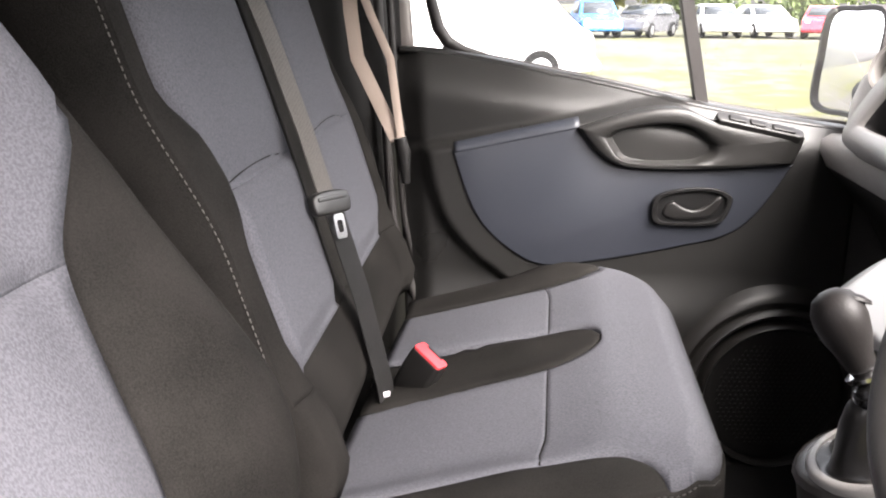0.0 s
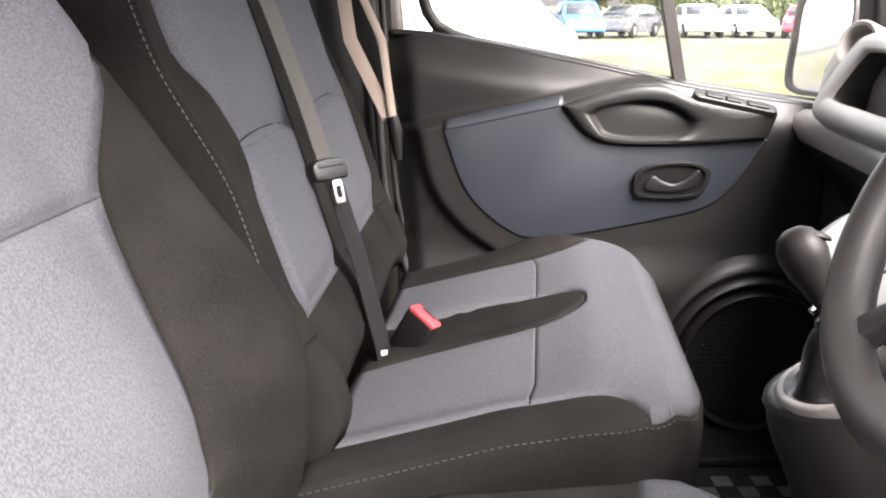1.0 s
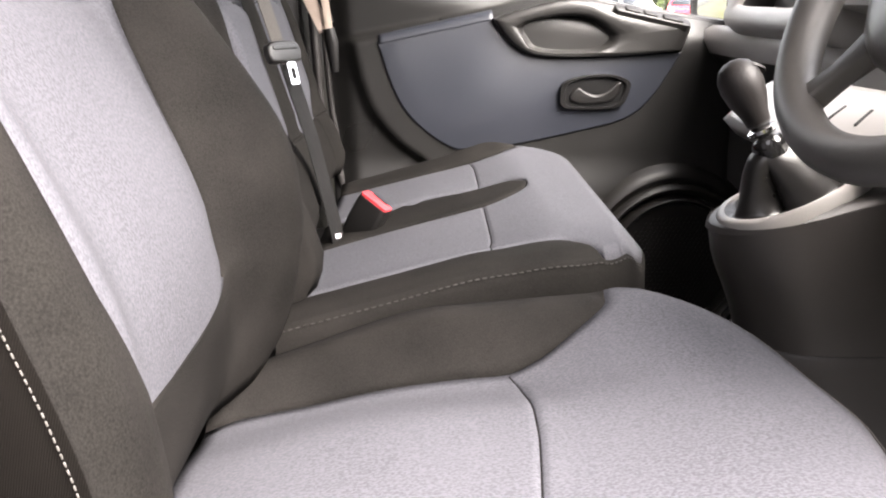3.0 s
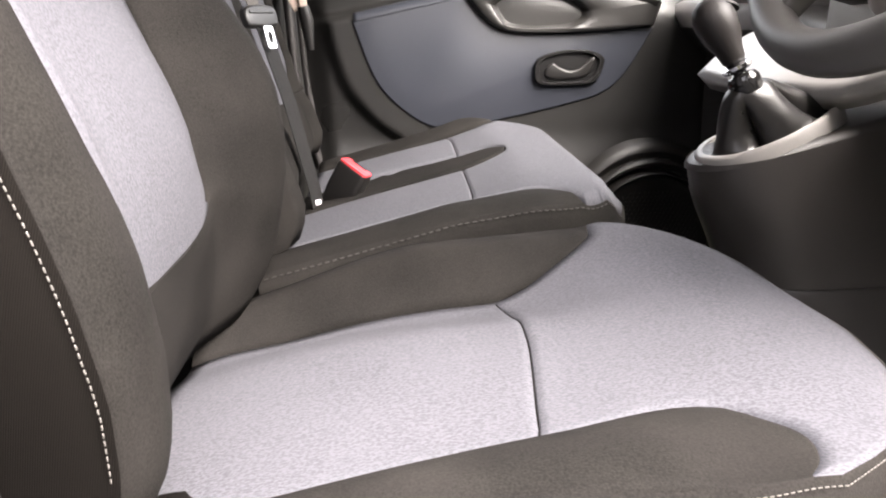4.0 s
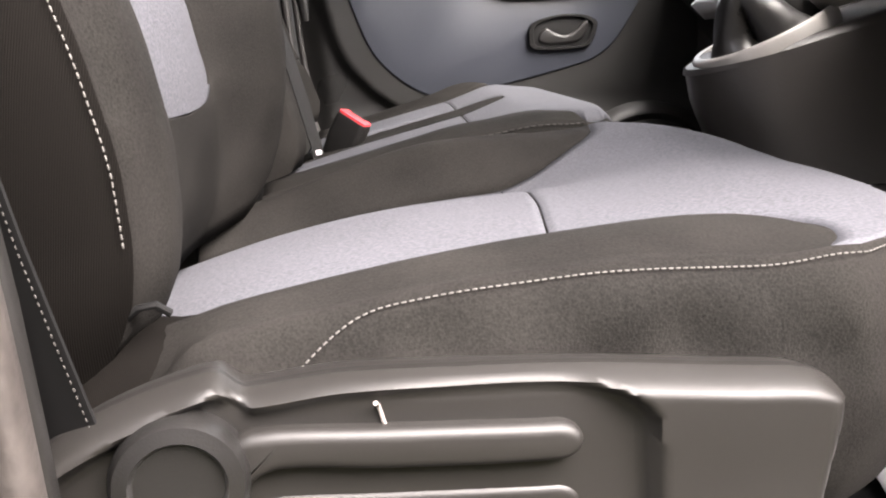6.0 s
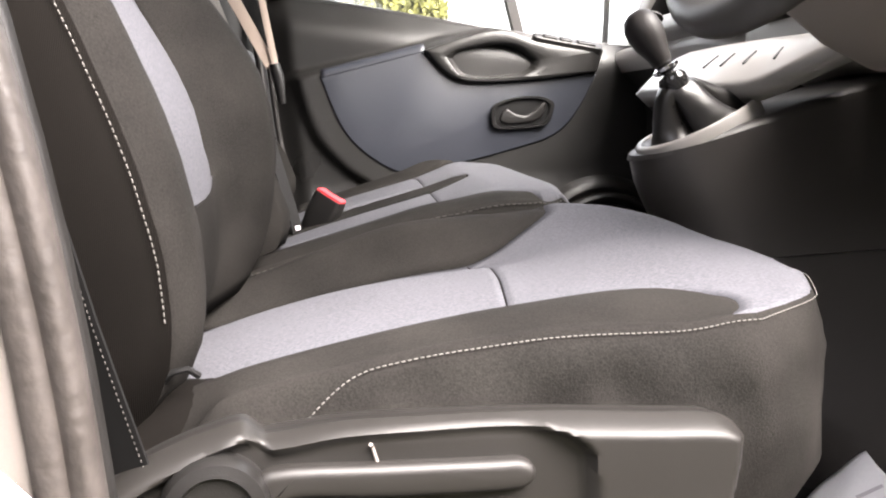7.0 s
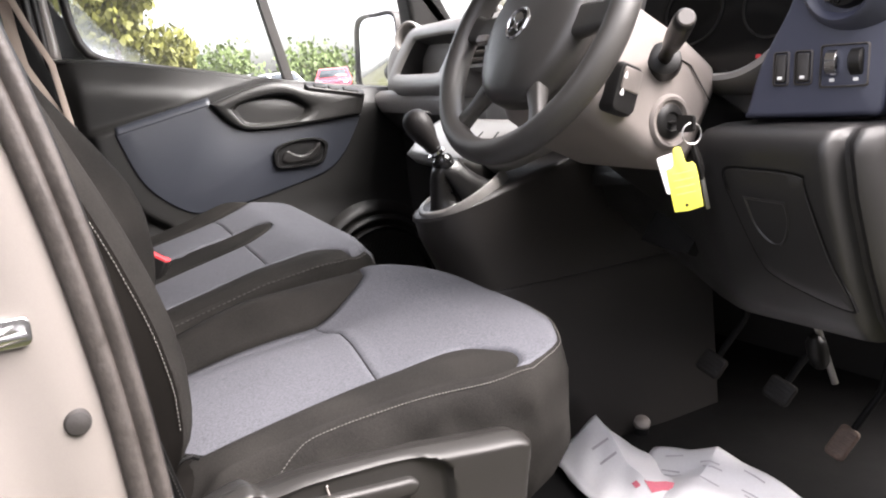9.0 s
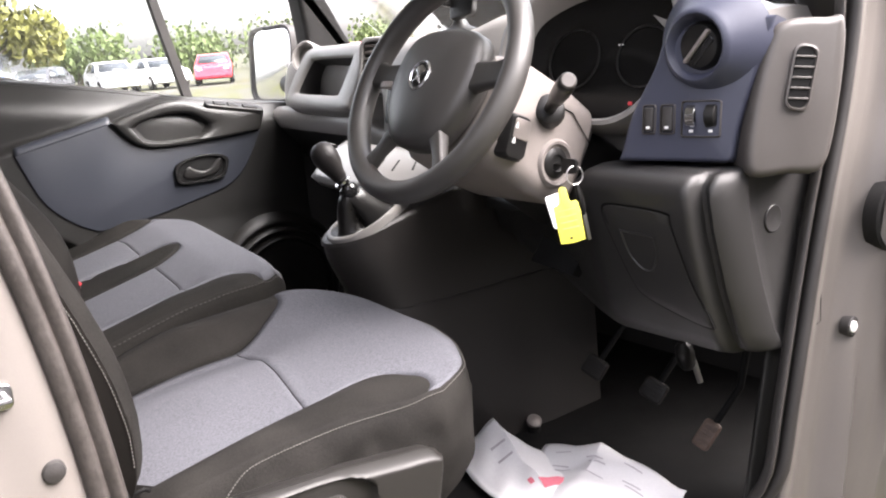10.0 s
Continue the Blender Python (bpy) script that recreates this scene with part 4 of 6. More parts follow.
    for _ in range(420):
        x, z = rng.uniform(-0.02, 0.75), rng.uniform(1.27, 1.8)
        if z < belt_z(x) + 0.01:
            continue
        r = rng.choice((0.0012, 0.0016, 0.002, 0.003))
        lathe([(r, 0), (r * 0.8, r * 0.35), (r * 0.4, r * 0.52), (0, r * 0.56)], Matrix.Translation((x, fr + 0.0002, z)) @ Matrix.Rotation(-math.pi / 2, 4, "X") @ Matrix.Diagonal((1, rng.uniform(1, 2.2), 1, 1)), 8, drops)
    d = part("rain_drops", drops, WATER, door, "rain drops on the glass")
    return door


passenger_door()


# ---- cab shell ----
def shell():
    fl = tagged(part("floor", box((-0.8, 0.0, 0.50), (1.3, 1.72, 0.578), 0.0), FLOOR_MAT), "black rubber cab floor mat", "floor", kind="structure")
    me = bpy.data.meshes.new("tread")
    b = box((-0.017, -0.017, 0), (0.017, 0.017, 0.003), 0.0015)
    b.to_mesh(me)
    b.free()
    # The treads' paler colour holds the light that falls on the mat.
    me.materials.append(TREAD)
    for i in range(13):
        for j in range(16):
            if (i + j) % 2:
                continue
            o = new("tread", me)
            o.parent = fl
            o.matrix_basis = pose(0.36 + 0.038 * i, 0.84 + 0.039 * j, 0.578)
    part("mat_edge", box((0.44, 1.48, 0.578), (0.95, 1.50, 0.595), 0.004), FLOOR_MAT, fl, "raised mat edge")
    tagged(part("wall_rear", box((-0.86, -0.05, 0.5), (-0.80, 1.9, 1.98), 0.0), BULKHEAD), "dark bulkhead behind the seats", "wall", kind="structure")
    tagged(part("ceiling", box((-0.86, 0.1, 1.93), (0.62, 1.85, 1.97), 0.0), HEADLINER), "pale cloth headliner", "ceiling", kind="structure")
    tagged(part("wall_front", box((1.28, 0.05, 0.5), (1.34, 1.75, 1.28), 0.0), BULKHEAD), "dark firewall below the windscreen", "wall", kind="structure")
    tagged(part("wall_left", box((-0.86, 1.84, 0.5), (-0.13, 1.9, 1.97), 0.0), BULKHEAD), "dark side wall behind the door", "wall", kind="structure")
    tagged(part("wall_left", box((0.75, 1.73, 0.5), (1.34, 1.80, 1.24), 0.0), BULKHEAD), "dark footwell side", "wall", kind="structure")
    # far pillar with trim
    pil = thing("door_pillar", "beige-grey far door pillar with black trim strips", "car pillar", kind="structure")
    part("pillar_trim", grid(lambda z, k: Vector((-0.34 + 0.27 * k - 0.05 * (z - 1.2) - 0.02 * sm(1.0, 0.7, z), 1.70 + 0.10 * k * k, z)), span(0.58, 1.93, 20), span(0, 1, 8)), BLACK_PLASTIC, pil, "black pillar trim", solid=0.012, out=(0.3, -1, 0))
    part("pillar_paint", grid(lambda z, k: Vector((-0.14 + 0.085 * k - 0.085 * (z - 1.4), 1.795 + 0.012 * k, z)), span(1.36, 1.93, 10), span(0, 1, 6)), PAINT, pil, "pale painted pillar", solid=0.012, out=(0, -1, 0))
    for dx, r in ((0.0, 0.009), (0.022, 0.007)):
        part("door_seal", tube([(-0.105 + dx - 0.06 * (z - 1.2) + 0.05 * sm(1.1, 0.8, z), 1.745 + 0.6 * dx, z) for z in span(0.6, 1.93, 24)], r, 10), RUBBER, pil, "black door seal")
    return fl


shell()


def far_belt():
    b = thing("shoulder_belt", "beige shoulder belt running down the far pillar to a black guide", "seat belt")
    part("webbing", strap([(-0.178, 1.685, 1.62), (-0.168, 1.682, 1.47), (-0.157, 1.68, 1.389), (-0.084, 1.678, 1.237)], 0.026, (1, 0.2, 0.2)), BELT_BEIGE, b, "beige webbing")
    part("return_webbing", strap([(-0.190, 1.675, 1.62), (-0.131, 1.674, 1.467), (-0.096, 1.674, 1.389), (-0.076, 1.674, 1.237)], 0.015, (1, 0.2, 0.2)), BELT_BEIGE, b, "beige webbing")
    # Dark strip fills the gap behind the two beige straps.
    part("webbing_gap", strap([(-0.165, 1.692, 1.62), (-0.145, 1.692, 1.45), (-0.12, 1.692, 1.37), (-0.082, 1.69, 1.25)], 0.034, (1, 0.2, 0.2)), BELT_DARK, b, "dark strip in the gap between the straps")
    part("belt_guide", tube([(-0.078, 1.672, 1.243), (-0.072, 1.672, 1.215), (-0.067, 1.672, 1.157)], [0.012, 0.014, 0.008], 10), BLACK_PLASTIC, b, "black belt guide")


far_belt()


# ---- near body side ----
def b_line(z):
    """The rear edge of the driver's door opening."""
    return -0.256 - 0.04 * (z - 0.95) - 0.28 * max(0.0, z - 0.95) ** 2 + 0.25 * max(0.0, 0.80 - z) ** 1.5


a_line = curve1([(0.55, 0.635), (0.64, 0.65), (0.72, 0.67), (0.85, 0.70), (1.1, 0.765), (1.30, 0.825), (1.42, 0.845), (1.7, 0.70), (1.93, 0.42)])


def near_side():
    body = thing("van_body_side", "silver-beige painted van body side round the driver's door opening", "van body", kind="structure")

    def jamb(z, k):
        x = b_line(z) - 0.004 - 0.30 * k
        return Vector((x, 0.128 - 0.012 * sm(0.0, 0.15, k) - 0.05 * sm(0.25, 0.55, k) * sm(1.25, 1.0, z) - 0.03 * k, z - 0.25 * max(0.0, k - 1)))

    def jy(x, z):
        return jamb(z, (b_line(z) - 0.004 - x) / 0.30).y

    part("rear_jamb", grid(jamb, span(0.40, 1.95, 50), span(0, 1.7, 40)), PAINT, body, "silver-beige painted pillar", solid=0.02, out=(0, -1, 0))

    def front_jamb(z, k):
        x = a_line(z) + 0.02 + 0.32 * k
        y = 0.030 + 0.016 * sm(0.05, 0.15, k) - 0.05 * sm(0.28, 0.42, k) + 0.02 * math.exp(-(((k - 0.40 - 0.2 * (1.0 - z)) / 0.05) ** 2)) * sm(1.15, 0.9, z) - 0.012 * math.exp(-(((k - 0.66 + 0.1 * (1.0 - z)) / 0.035) ** 2))
        return Vector((x, y, z))

    part("front_jamb", grid(front_jamb, span(0.45, 1.5, 40), span(0, 1, 34)), PAINT, body, "silver-beige painted pillar", solid=0.02, out=(0, -1, 0))
    part("sill", box((-0.6, -0.08, 0.36), (1.0, 0.12, 0.54), 0.02), PAINT, body, "painted sill")
    rear = [Vector((b_line(z) + 0.012, 0.122, z)) for z in span(1.95, 0.62, 46)]
    front = [Vector((a_line(z) + 0.004, 0.03 + 0.08 * sm(0.75, 0.55, z), z)) for z in span(0.62, 1.93, 46)]
    low = [Vector((x, lerp(0.122, 0.085, (x + 0.23) / 0.85), 0.60 - 0.02 * math.sin(math.pi * (x + 0.23) / 0.85))) for x in span(-0.20, 0.58, 12)]
    prof = [(-0.019, 0.006), (-0.018, -0.003), (-0.012, -0.0075), (-0.003, -0.0095), (0.003, -0.008), (0.006, -0.0045), (0.009, -0.006), (0.016, -0.0105), (0.023, -0.0095), (0.027, -0.004), (0.028, 0.006), (0.022, 0.016)]
    part("door_seal", grid(lambda i, k: rear[i] + Vector((prof[k][0] * 0.72 - 0.019, prof[k][1], 0)), range(46), range(12)), SEAL, body, "broad brown-black rubber door seal", smooth=70, solid=0.003, out=(0, -1, 0))
    part("sill_seal", tube(low, 0.0105, 12), RUBBER, body, "black rubber sill seal")
    part("front_seal", tube(front, 0.013, 14, flat=0.8), RUBBER, body, "black rubber door seal")
    part("seal_lip", tube([p + Vector((-0.022, 0.010, 0)) for p in front], 0.013, 12, flat=0.5), DASH_PLASTIC, body, "dark grey edge strip inside the seal")
    part("pillar_lining", grid(lambda z, k: Vector((b_line(z) + 0.016 - 0.10 * k, 0.135 + 0.10 * k ** 0.8, z)), span(0.6, 1.93, 24), span(0, 1, 6)), BLACK_PLASTIC, body, "black inner pillar lining", solid=0.008)
    part("footwell_lining", grid(lambda z, k: Vector((a_line(z) - 0.02 + 0.30 * k, 0.075 + 0.03 * k, z)), span(0.57, 1.25, 16), span(0, 1, 6)), BLACK_PLASTIC, body, "black footwell lining", solid=0.008)
    pm = xz(jy(-0.307, 1.073) - 0.0005) @ Matrix.Translation((-0.307, 1.073, 0))
    part("rubber_plug", lathe([(0.0105, -0.01), (0.0105, 0.001), (0.009, 0.004), (0.005, 0.005), (0, 0.0055)], pm, 28), RUBBER, body, "round black rubber plug")
    part("striker", joined(tube([(-0.352, 0.112, 1.152), (-0.352, 0.088, 1.152), (-0.334, 0.088, 1.155), (-0.334, 0.112, 1.155)], 0.0035, 8), plate(rounded(0.05, 0.022, 0.006), xz(jy(-0.352, 1.153) - 0.003) @ Matrix.Translation((-0.352, 1.153, 0)), 0.004, 0.001)), CHROME, body, "steel door striker")
    lm = axes((-0.322, jy(-0.31, 0.95) - 0.002, 0.9745), (0.021, 0, 0.0165), (-0.0165, 0, 0.021))
    part("pillar_label", plate(rounded(0.026, 0.085, 0.001), lm @ Matrix.Translation((0.008, -0.03, 0)), 0.001, 0.0002), WHITE_CARD, body, "white paper label")
    part("label_bar", plate(rounded(0.004, 0.05, 0.001), lm @ Matrix.Translation((0.004, -0.03, 0.0006)), 0.0008, 0.0001), GREY_INK, body, "dark printed bar")
    def fy(x, z):
        return front_jamb(z, (x - a_line(z) - 0.02) / 0.32).y

    for p in ((0.85, fy(0.85, 0.918) - 0.001, 0.918),):
        m = xz(p[1]) @ Matrix.Translation((p[0], p[2], 0))
        part("body_plug", joined(lathe([(0.0165, -0.012), (0.0165, 0.0025), (0.014, 0.0045), (0.0115, 0.003), (0.0105, 0.0)], m, 24), ), RUBBER, body, "dark plug rim")
        part("plug_cap", lathe([(0.0095, -0.01), (0.0095, 0.004), (0.007, 0.006), (0, 0.006)], m, 24), WHITE_CARD, body, "pale plug cap")
    hm = xz(fy(0.93, 1.085) + 0.006) @ Matrix.Translation((0.93, 1.085, 0))
    # Near-black disc paints the shade inside the hinge recess.
    part("hinge", lathe([(0.058, -0.02), (0.058, 0.002), (0.052, 0.005), (0.045, 0.001), (0.04, -0.004), (0.0, -0.004)], hm, 36), FLOOR_MAT, body, "door hinge recess, its shade painted dark")
    part("hinge_bolt", lathe([(0.009, 0.0), (0.009, 0.012), (0.006, 0.014), (0, 0.014)], hm @ Matrix.Translation((0.004, 0.004, -0.004)), 6), STEEL, body, "steel bolt")
    # windscreen pillars, glass and header
    line = [Vector((lerp(1.02, 0.36, k), lerp(0.08, 0.20, k), lerp(1.26, 1.95, k) + 0.04 * math.sin(math.pi * k))) for k in span(0, 1, 16)]
    part("windscreen_pillar", tube(line, 0.048, 14, flat=0.7), DASH_PLASTIC, body, "grey windscreen pillar lining")
    far = smooth_outline([(0.90, 1.23), (0.895, 1.38), (0.885, 1.50), (0.86, 1.60), (0.74, 1.78), (0.58, 1.95), (0.68, 1.95), (0.83, 1.75), (0.965, 1.56), (1.025, 1.45), (1.10, 1.33), (1.15, 1.23)], 4, (0, 5, 6, 11))
    part("windscreen_pillar", plate(far, xz(1.745), 0.07, 0.016, 4), FLOOR_MAT, body, "black far windscreen pillar trim")
    bm = grid(lambda k, y: Vector((lerp(1.42, 0.50, k), y, lerp(1.22, 1.95, k) + 0.05 * math.sin(math.pi * k) - 0.0)), span(0, 1, 14), span(0.05, 1.80, 6))
    g = part("windscreen", bm, GLASS, body, "clear windscreen", solid=0.004)
    g.visible_shadow = False
    part("wiper", tube([(1.26, 1.62, 1.43), (1.20, 1.40, 1.47), (1.10, 1.0, 1.52)], 0.008, 8), RUBBER, body, "black wiper arm")
    return body


near_side()


def open_door():
    """The driver's door stands open on the hinges of the front pillar."""
    d = thing("driver_door", "open driver's door with dark inner trim and silver-beige outside", "car door")
    m = Matrix.Translation((0.96, -0.05, 0)) @ Matrix.Rotation(radians(-66), 4, "Z")
    L = 1.02
    out = smooth_outline([(0.0, 0.50), (0.0, 1.28), (0.5, 1.33), (L, 1.40), (L + 0.03, 0.9), (L - 0.05, 0.52), (0.5, 0.47)], 4, (0, 1, 3))
    w = m @ Matrix(((1, 0, 0, 0), (0, 0, 1, 0), (0, 1, 0, 0), (0, 0, 0, 1)))
    part("door_skin", plate(out, w @ Matrix.Translation((0, 0, 0.0)), 0.05, 0.015), PAINT, d, "silver-beige skin")
    part("door_trim", plate([(x * 0.94 + 0.03, (z - 0.9) * 0.94 + 0.9) for x, z in out], w @ Matrix.Translation((0, 0, 0.055)), 0.05, 0.02), DOOR_GREY, d, "dark grey inner trim")
    part("window_frame", tube([w @ Vector(p) for p in ((0.05, 1.30, -0.01), (0.30, 1.62, -0.01), (0.55, 1.88, -0.01), (0.98, 1.92, -0.01), (1.04, 1.40, -0.01))], 0.02, 10), RUBBER, d, "black window frame")


open_door()
# Added out of view: keeps low sky light off the driver's side.
tagged(part("sky_blocker_right", box((-9, -3.2, 0), (9, -3.0, 3.1), 0.0), material("sky_blocker_grey", (0.16, 0.152, 0.145), 0.9, coarse=2, fine=40)), "unseen grey wall added to block low sky light", "wall", kind="structure")


# ---- dashboard ----
def dashboard():
    dash = thing("dashboard", "grey and navy plastic dashboard with round vents and instrument hood", "dashboard")
    face = curve1([(0.0, 0.70), (0.04, 0.645), (0.09, 0.622), (0.165, 0.612), (0.205, 0.66), (0.32, 0.668), (0.55, 0.67), (0.66, 0.64), (0.8, 0.63), (1.0, 0.65), (1.12, 0.74), (1.7, 0.775), (1.76, 0.80)])
    topz = curve1([(0.0, 1.385), (0.08, 1.41), (0.2, 1.425), (0.3, 1.46), (0.45, 1.475), (0.6, 1.455), (0.75, 1.42), (1.1, 1.415), (1.6, 1.41), (1.76, 1.38)])
    botz = curve1([(0.0, 1.205), (0.5, 1.20), (0.7, 1.16), (1.1, 1.16), (1.25, 1.20), (1.76, 1.20)])

    def section(y):
        f, t, b = face(y), topz(y), botz(y)
        return [Vector((x, y, z)) for x, z in ((f + 0.15, b - 0.03), (f + 0.02, b - 0.002), (f + 0.004, b + 0.006), (f, b + 0.03), (f + 0.005, lerp(b, t, 0.6)), (f + 0.02, t - 0.03), (f + 0.04, t - 0.008), (f + 0.075, t), (f + 0.2, t + 0.004), (1.3, 1.36), (1.36, 1.30), (1.34, 1.1))]

    part("dash_body", loft([section(y) for y in span(0.10, 1.76, 60)]), DASH_LIT, dash, "dark grey moulded dash body", smooth=50)
    # passenger ledge
    def ledge(y):
        k = sm(1.05, 1.2, y)
        pts = ((0.93, 0.80), (0.86, 0.98), (0.79, 1.09), (0.725, 1.155), (0.685, 1.195), (0.672, 1.222), (0.678, 1.243), (0.70, 1.252), (0.78, 1.25), (0.95, 1.2))
        return [Vector((x + 0.03 + 0.03 * (1 - k) + 0.12 * (y - 1.5), y, z - 0.03 * (1 - k))) for x, z in pts]
    part("passenger_ledge", loft([ledge(y)[4:] for y in span(1.02, 1.735, 26)]), DASH_LIT, dash, "rounded grey ledge on the passenger side", smooth=60)
    part("knee_panel", loft([ledge(y)[:5] + [ledge(y)[-1]] for y in span(1.02, 1.735, 26)]), LOWER_PLASTIC, dash, "dark knee panel under the ledge", smooth=60)
    # passenger pod with an open tray
    pm = axes((0.700, 1.335, 1.338), (-0.12, -1, 0.0), (0.50, 0, 1))
    pod = smooth_outline([(-0.235, -0.05), (-0.215, 0.05), (-0.17, 0.086), (0.0, 0.092), (0.19, 0.09), (0.225, 0.06), (0.215, -0.06), (0.18, -0.088), (0.0, -0.092), (-0.19, -0.088)], 5)
    hole = smooth_outline([(-0.155, -0.035), (-0.13, 0.038), (-0.10, 0.05), (0.0, 0.051), (0.115, 0.05), (0.13, 0.04), (0.118, -0.035), (0.10, -0.046), (0.0, -0.046), (-0.13, -0.045)], 5)
    bl = lambda k: [(lerp(a[0], b[0], k), lerp(a[1], b[1], k)) for a, b in zip(pod, hole)]
    hs = lambda k: [(x * k, y * k) for x, y in hole]
    part("tray_pod", loft(ring_loops(pm, [([(x * 1.02, y * 1.05) for x, y in pod], -0.10), (pod, -0.03), (bl(0.1), -0.008), (bl(0.28), 0.0), (bl(0.85), 0.001), (bl(0.95), -0.002), (hole, -0.008)]), False), DASH_LIT, dash, "grey pod with an open tray", smooth=60)
    part("tray_lining", loft(ring_loops(pm, [(hole, -0.008), (hs(0.97), -0.05), (hs(0.95), -0.09)]), False), LOWER_PLASTIC, dash, "dark tray lining", smooth=60)
    part("tray_floor", plate(hs(0.97), pm @ Matrix.Translation((0, 0, -0.085)), 0.01, 0.001), BLACK_PLASTIC, dash, "black tray inside")
    om = axes((0.765, 1.545, 1.388), (0.5, -1, 0.0), (0.30, 0.1, 1))
    part("side_vent", loft(ring_loops(om, [(oval(0.042, 0.045), -0.05), (oval(0.042, 0.045), 0.0), (oval(0.039, 0.042), 0.004), (oval(0.033, 0.036), 0.002), (oval(0.030, 0.033), -0.02)]), True), DASH_LIT, dash, "oval passenger vent ring", smooth=50)
    # centre vents
    cm = axes((0.69, 1.06, 1.36), (0.25, -1, 0), (0.2, 0, 1))
    part("centre_vent", loft(ring_loops(cm, [(rounded(0.12, 0.13, 0.02), -0.05), (rounded(0.12, 0.13, 0.02), 0.004), (rounded(0.115, 0.125, 0.02), 0.008), (rounded(0.10, 0.11, 0.015), 0.008), (rounded(0.096, 0.106, 0.015), -0.02)]), True), DASH_LIT, dash, "centre vent frame", smooth=50)
    for k in range(7):
        part("vent_slat", plate(rounded(0.095, 0.006, 0.002), cm @ Matrix.Translation((0, -0.045 + 0.015 * k, 0.004)) @ Matrix.Rotation(0.4, 4, "X"), 0.012, 0.001), GREY_PLASTIC, dash)
    part("radio", plate(rounded(0.20, 0.10, 0.01), axes((0.625, 0.85, 1.29), (0, -1, 0), (0.25, 0, 1)), 0.03, 0.006), BLACK_PLASTIC, dash, "black radio face")
    # heater panel under the wheel
    def bow(y, k):
        c = (y - 0.83) / 0.24
        x = 0.460 + 0.10 * k + 0.10 * c * c * (1.0 if c < 0 else 0.25)
        return Vector((x, y, 1.137 + 0.066 * k + 0.01 * math.sin(math.pi * k) + 0.05 * sm(0.74, 0.58, y)))
    part("heater_panel", grid(bow, span(0.58, 1.06, 30), span(0, 1, 10)), SILVER, dash, "pale silver heater panel", solid=0.03, out=(-0.5, 0, 1))
    for y in (0.72, 0.765, 0.81, 0.855):
        p, q = bow(y, 0.45), bow(y - 0.02, 0.45)
        part("button_gap", plate(rounded(0.004, 0.030, 0.0015), axes(p + Vector((-0.0005, 0, 0.001)), q - p, bow(y, 0.55) - p), 0.003, 0.0005), BLACK_PLASTIC, dash, "dark gap between buttons")
    # navy panel with vent and switches
    u = Vector((0.30, -1.0, 0.0)).normalized()
    nm = axes((0.592, 0.145, 1.30), u, (0.16, 0, 1))
    navy = smooth_outline([(-0.090, -0.088), (-0.072, -0.02), (-0.040, 0.045), (-0.026, 0.088), (0.0, 0.110), (0.06, 0.114), (0.128, 0.108), (0.105, 0.03), (0.085, -0.04), (0.078, -0.084), (0.06, -0.088)], 5, (0, 6, 10))
    part("navy_panel", plate(navy, nm, 0.05, 0.006, 4), BLUE_PLASTIC, dash, "navy blue switch panel")
    vm = nm @ Matrix.Translation((0.030, 0.072, 0.004)) @ Matrix.Rotation(radians(8), 4, "X") @ Matrix.Rotation(radians(-14), 4, "Y")
    part("vent_ring", lathe([(0.090, -0.034), (0.078, -0.018), (0.064, -0.003), (0.054, 0.010), (0.049, 0.016), (0.0455, 0.017), (0.042, 0.014), (0.037, 0.0), (0.033, -0.014)], vm, 48), BLUE_PLASTIC, dash, "round navy vent ring")
    part("vent_core", lathe([(0.0335, -0.02), (0.0335, 0.0), (0.029, 0.007), (0.018, 0.010), (0.0, 0.011)], vm, 36), BLACK_PLASTIC, dash, "black vent disc")
    part("vent_blade", plate(rounded(0.058, 0.006, 0.0025), vm @ Matrix.Translation((0, 0, 0.015)) @ Matrix.Rotation(radians(48), 4, "Z"), 0.016, 0.002), GREY_PLASTIC, dash, "grey vent blade")
    part("vent_slot", plate(rounded(0.050, 0.010, 0.004), vm @ Matrix.Translation((0.007, -0.007, 0.0115)) @ Matrix.Rotation(radians(48), 4, "Z"), 0.004, 0.001), GLOSS_BLACK, dash)
    for x, w in ((-0.044, 0.021), (-0.016, 0.023), (0.033, 0.058)):
        sm_ = nm @ Matrix.Translation((x, -0.028, 0))
        h = 0.043 if w < 0.03 else 0.052
        part("switch_frame", loft(ring_loops(sm_, [(rounded(w, h, 0.004), -0.01), (rounded(w, h, 0.004), 0.002), (rounded(w - 0.003, h - 0.003, 0.003), 0.003), (rounded(w - 0.006, h - 0.006, 0.003), -0.002)]), True), END_CAP, dash, "pale grey switch surround")
        if w < 0.03:
            part("switch", plate(rounded(w - 0.007, h - 0.008, 0.003), sm_ @ Matrix.Translation((0, 0, 0.0045)), 0.008, 0.002), DASH_PLASTIC, dash, "grey rocker switch")
            if x > -0.05:
                part("switch_mark", plate(rounded(0.006, 0.004, 0.001), sm_ @ Matrix.Translation((0, -0.012, 0.0052)), 0.001, 0.0002), WHITE_CARD, dash)
        else:
            for dx in (-0.014, 0.014):
                wheel = sm_ @ Matrix.Translation((dx, 0.004, -0.004)) @ Matrix.Rotation(math.pi / 2, 4, "Y")
                part("dial", lathe([(0.014, -0.008), (0.0165, -0.006), (0.0165, 0.006), (0.014, 0.008)], wheel, 22), CHROME if dx < 0 else BLACK_PLASTIC, dash, "knurled dimmer dial")
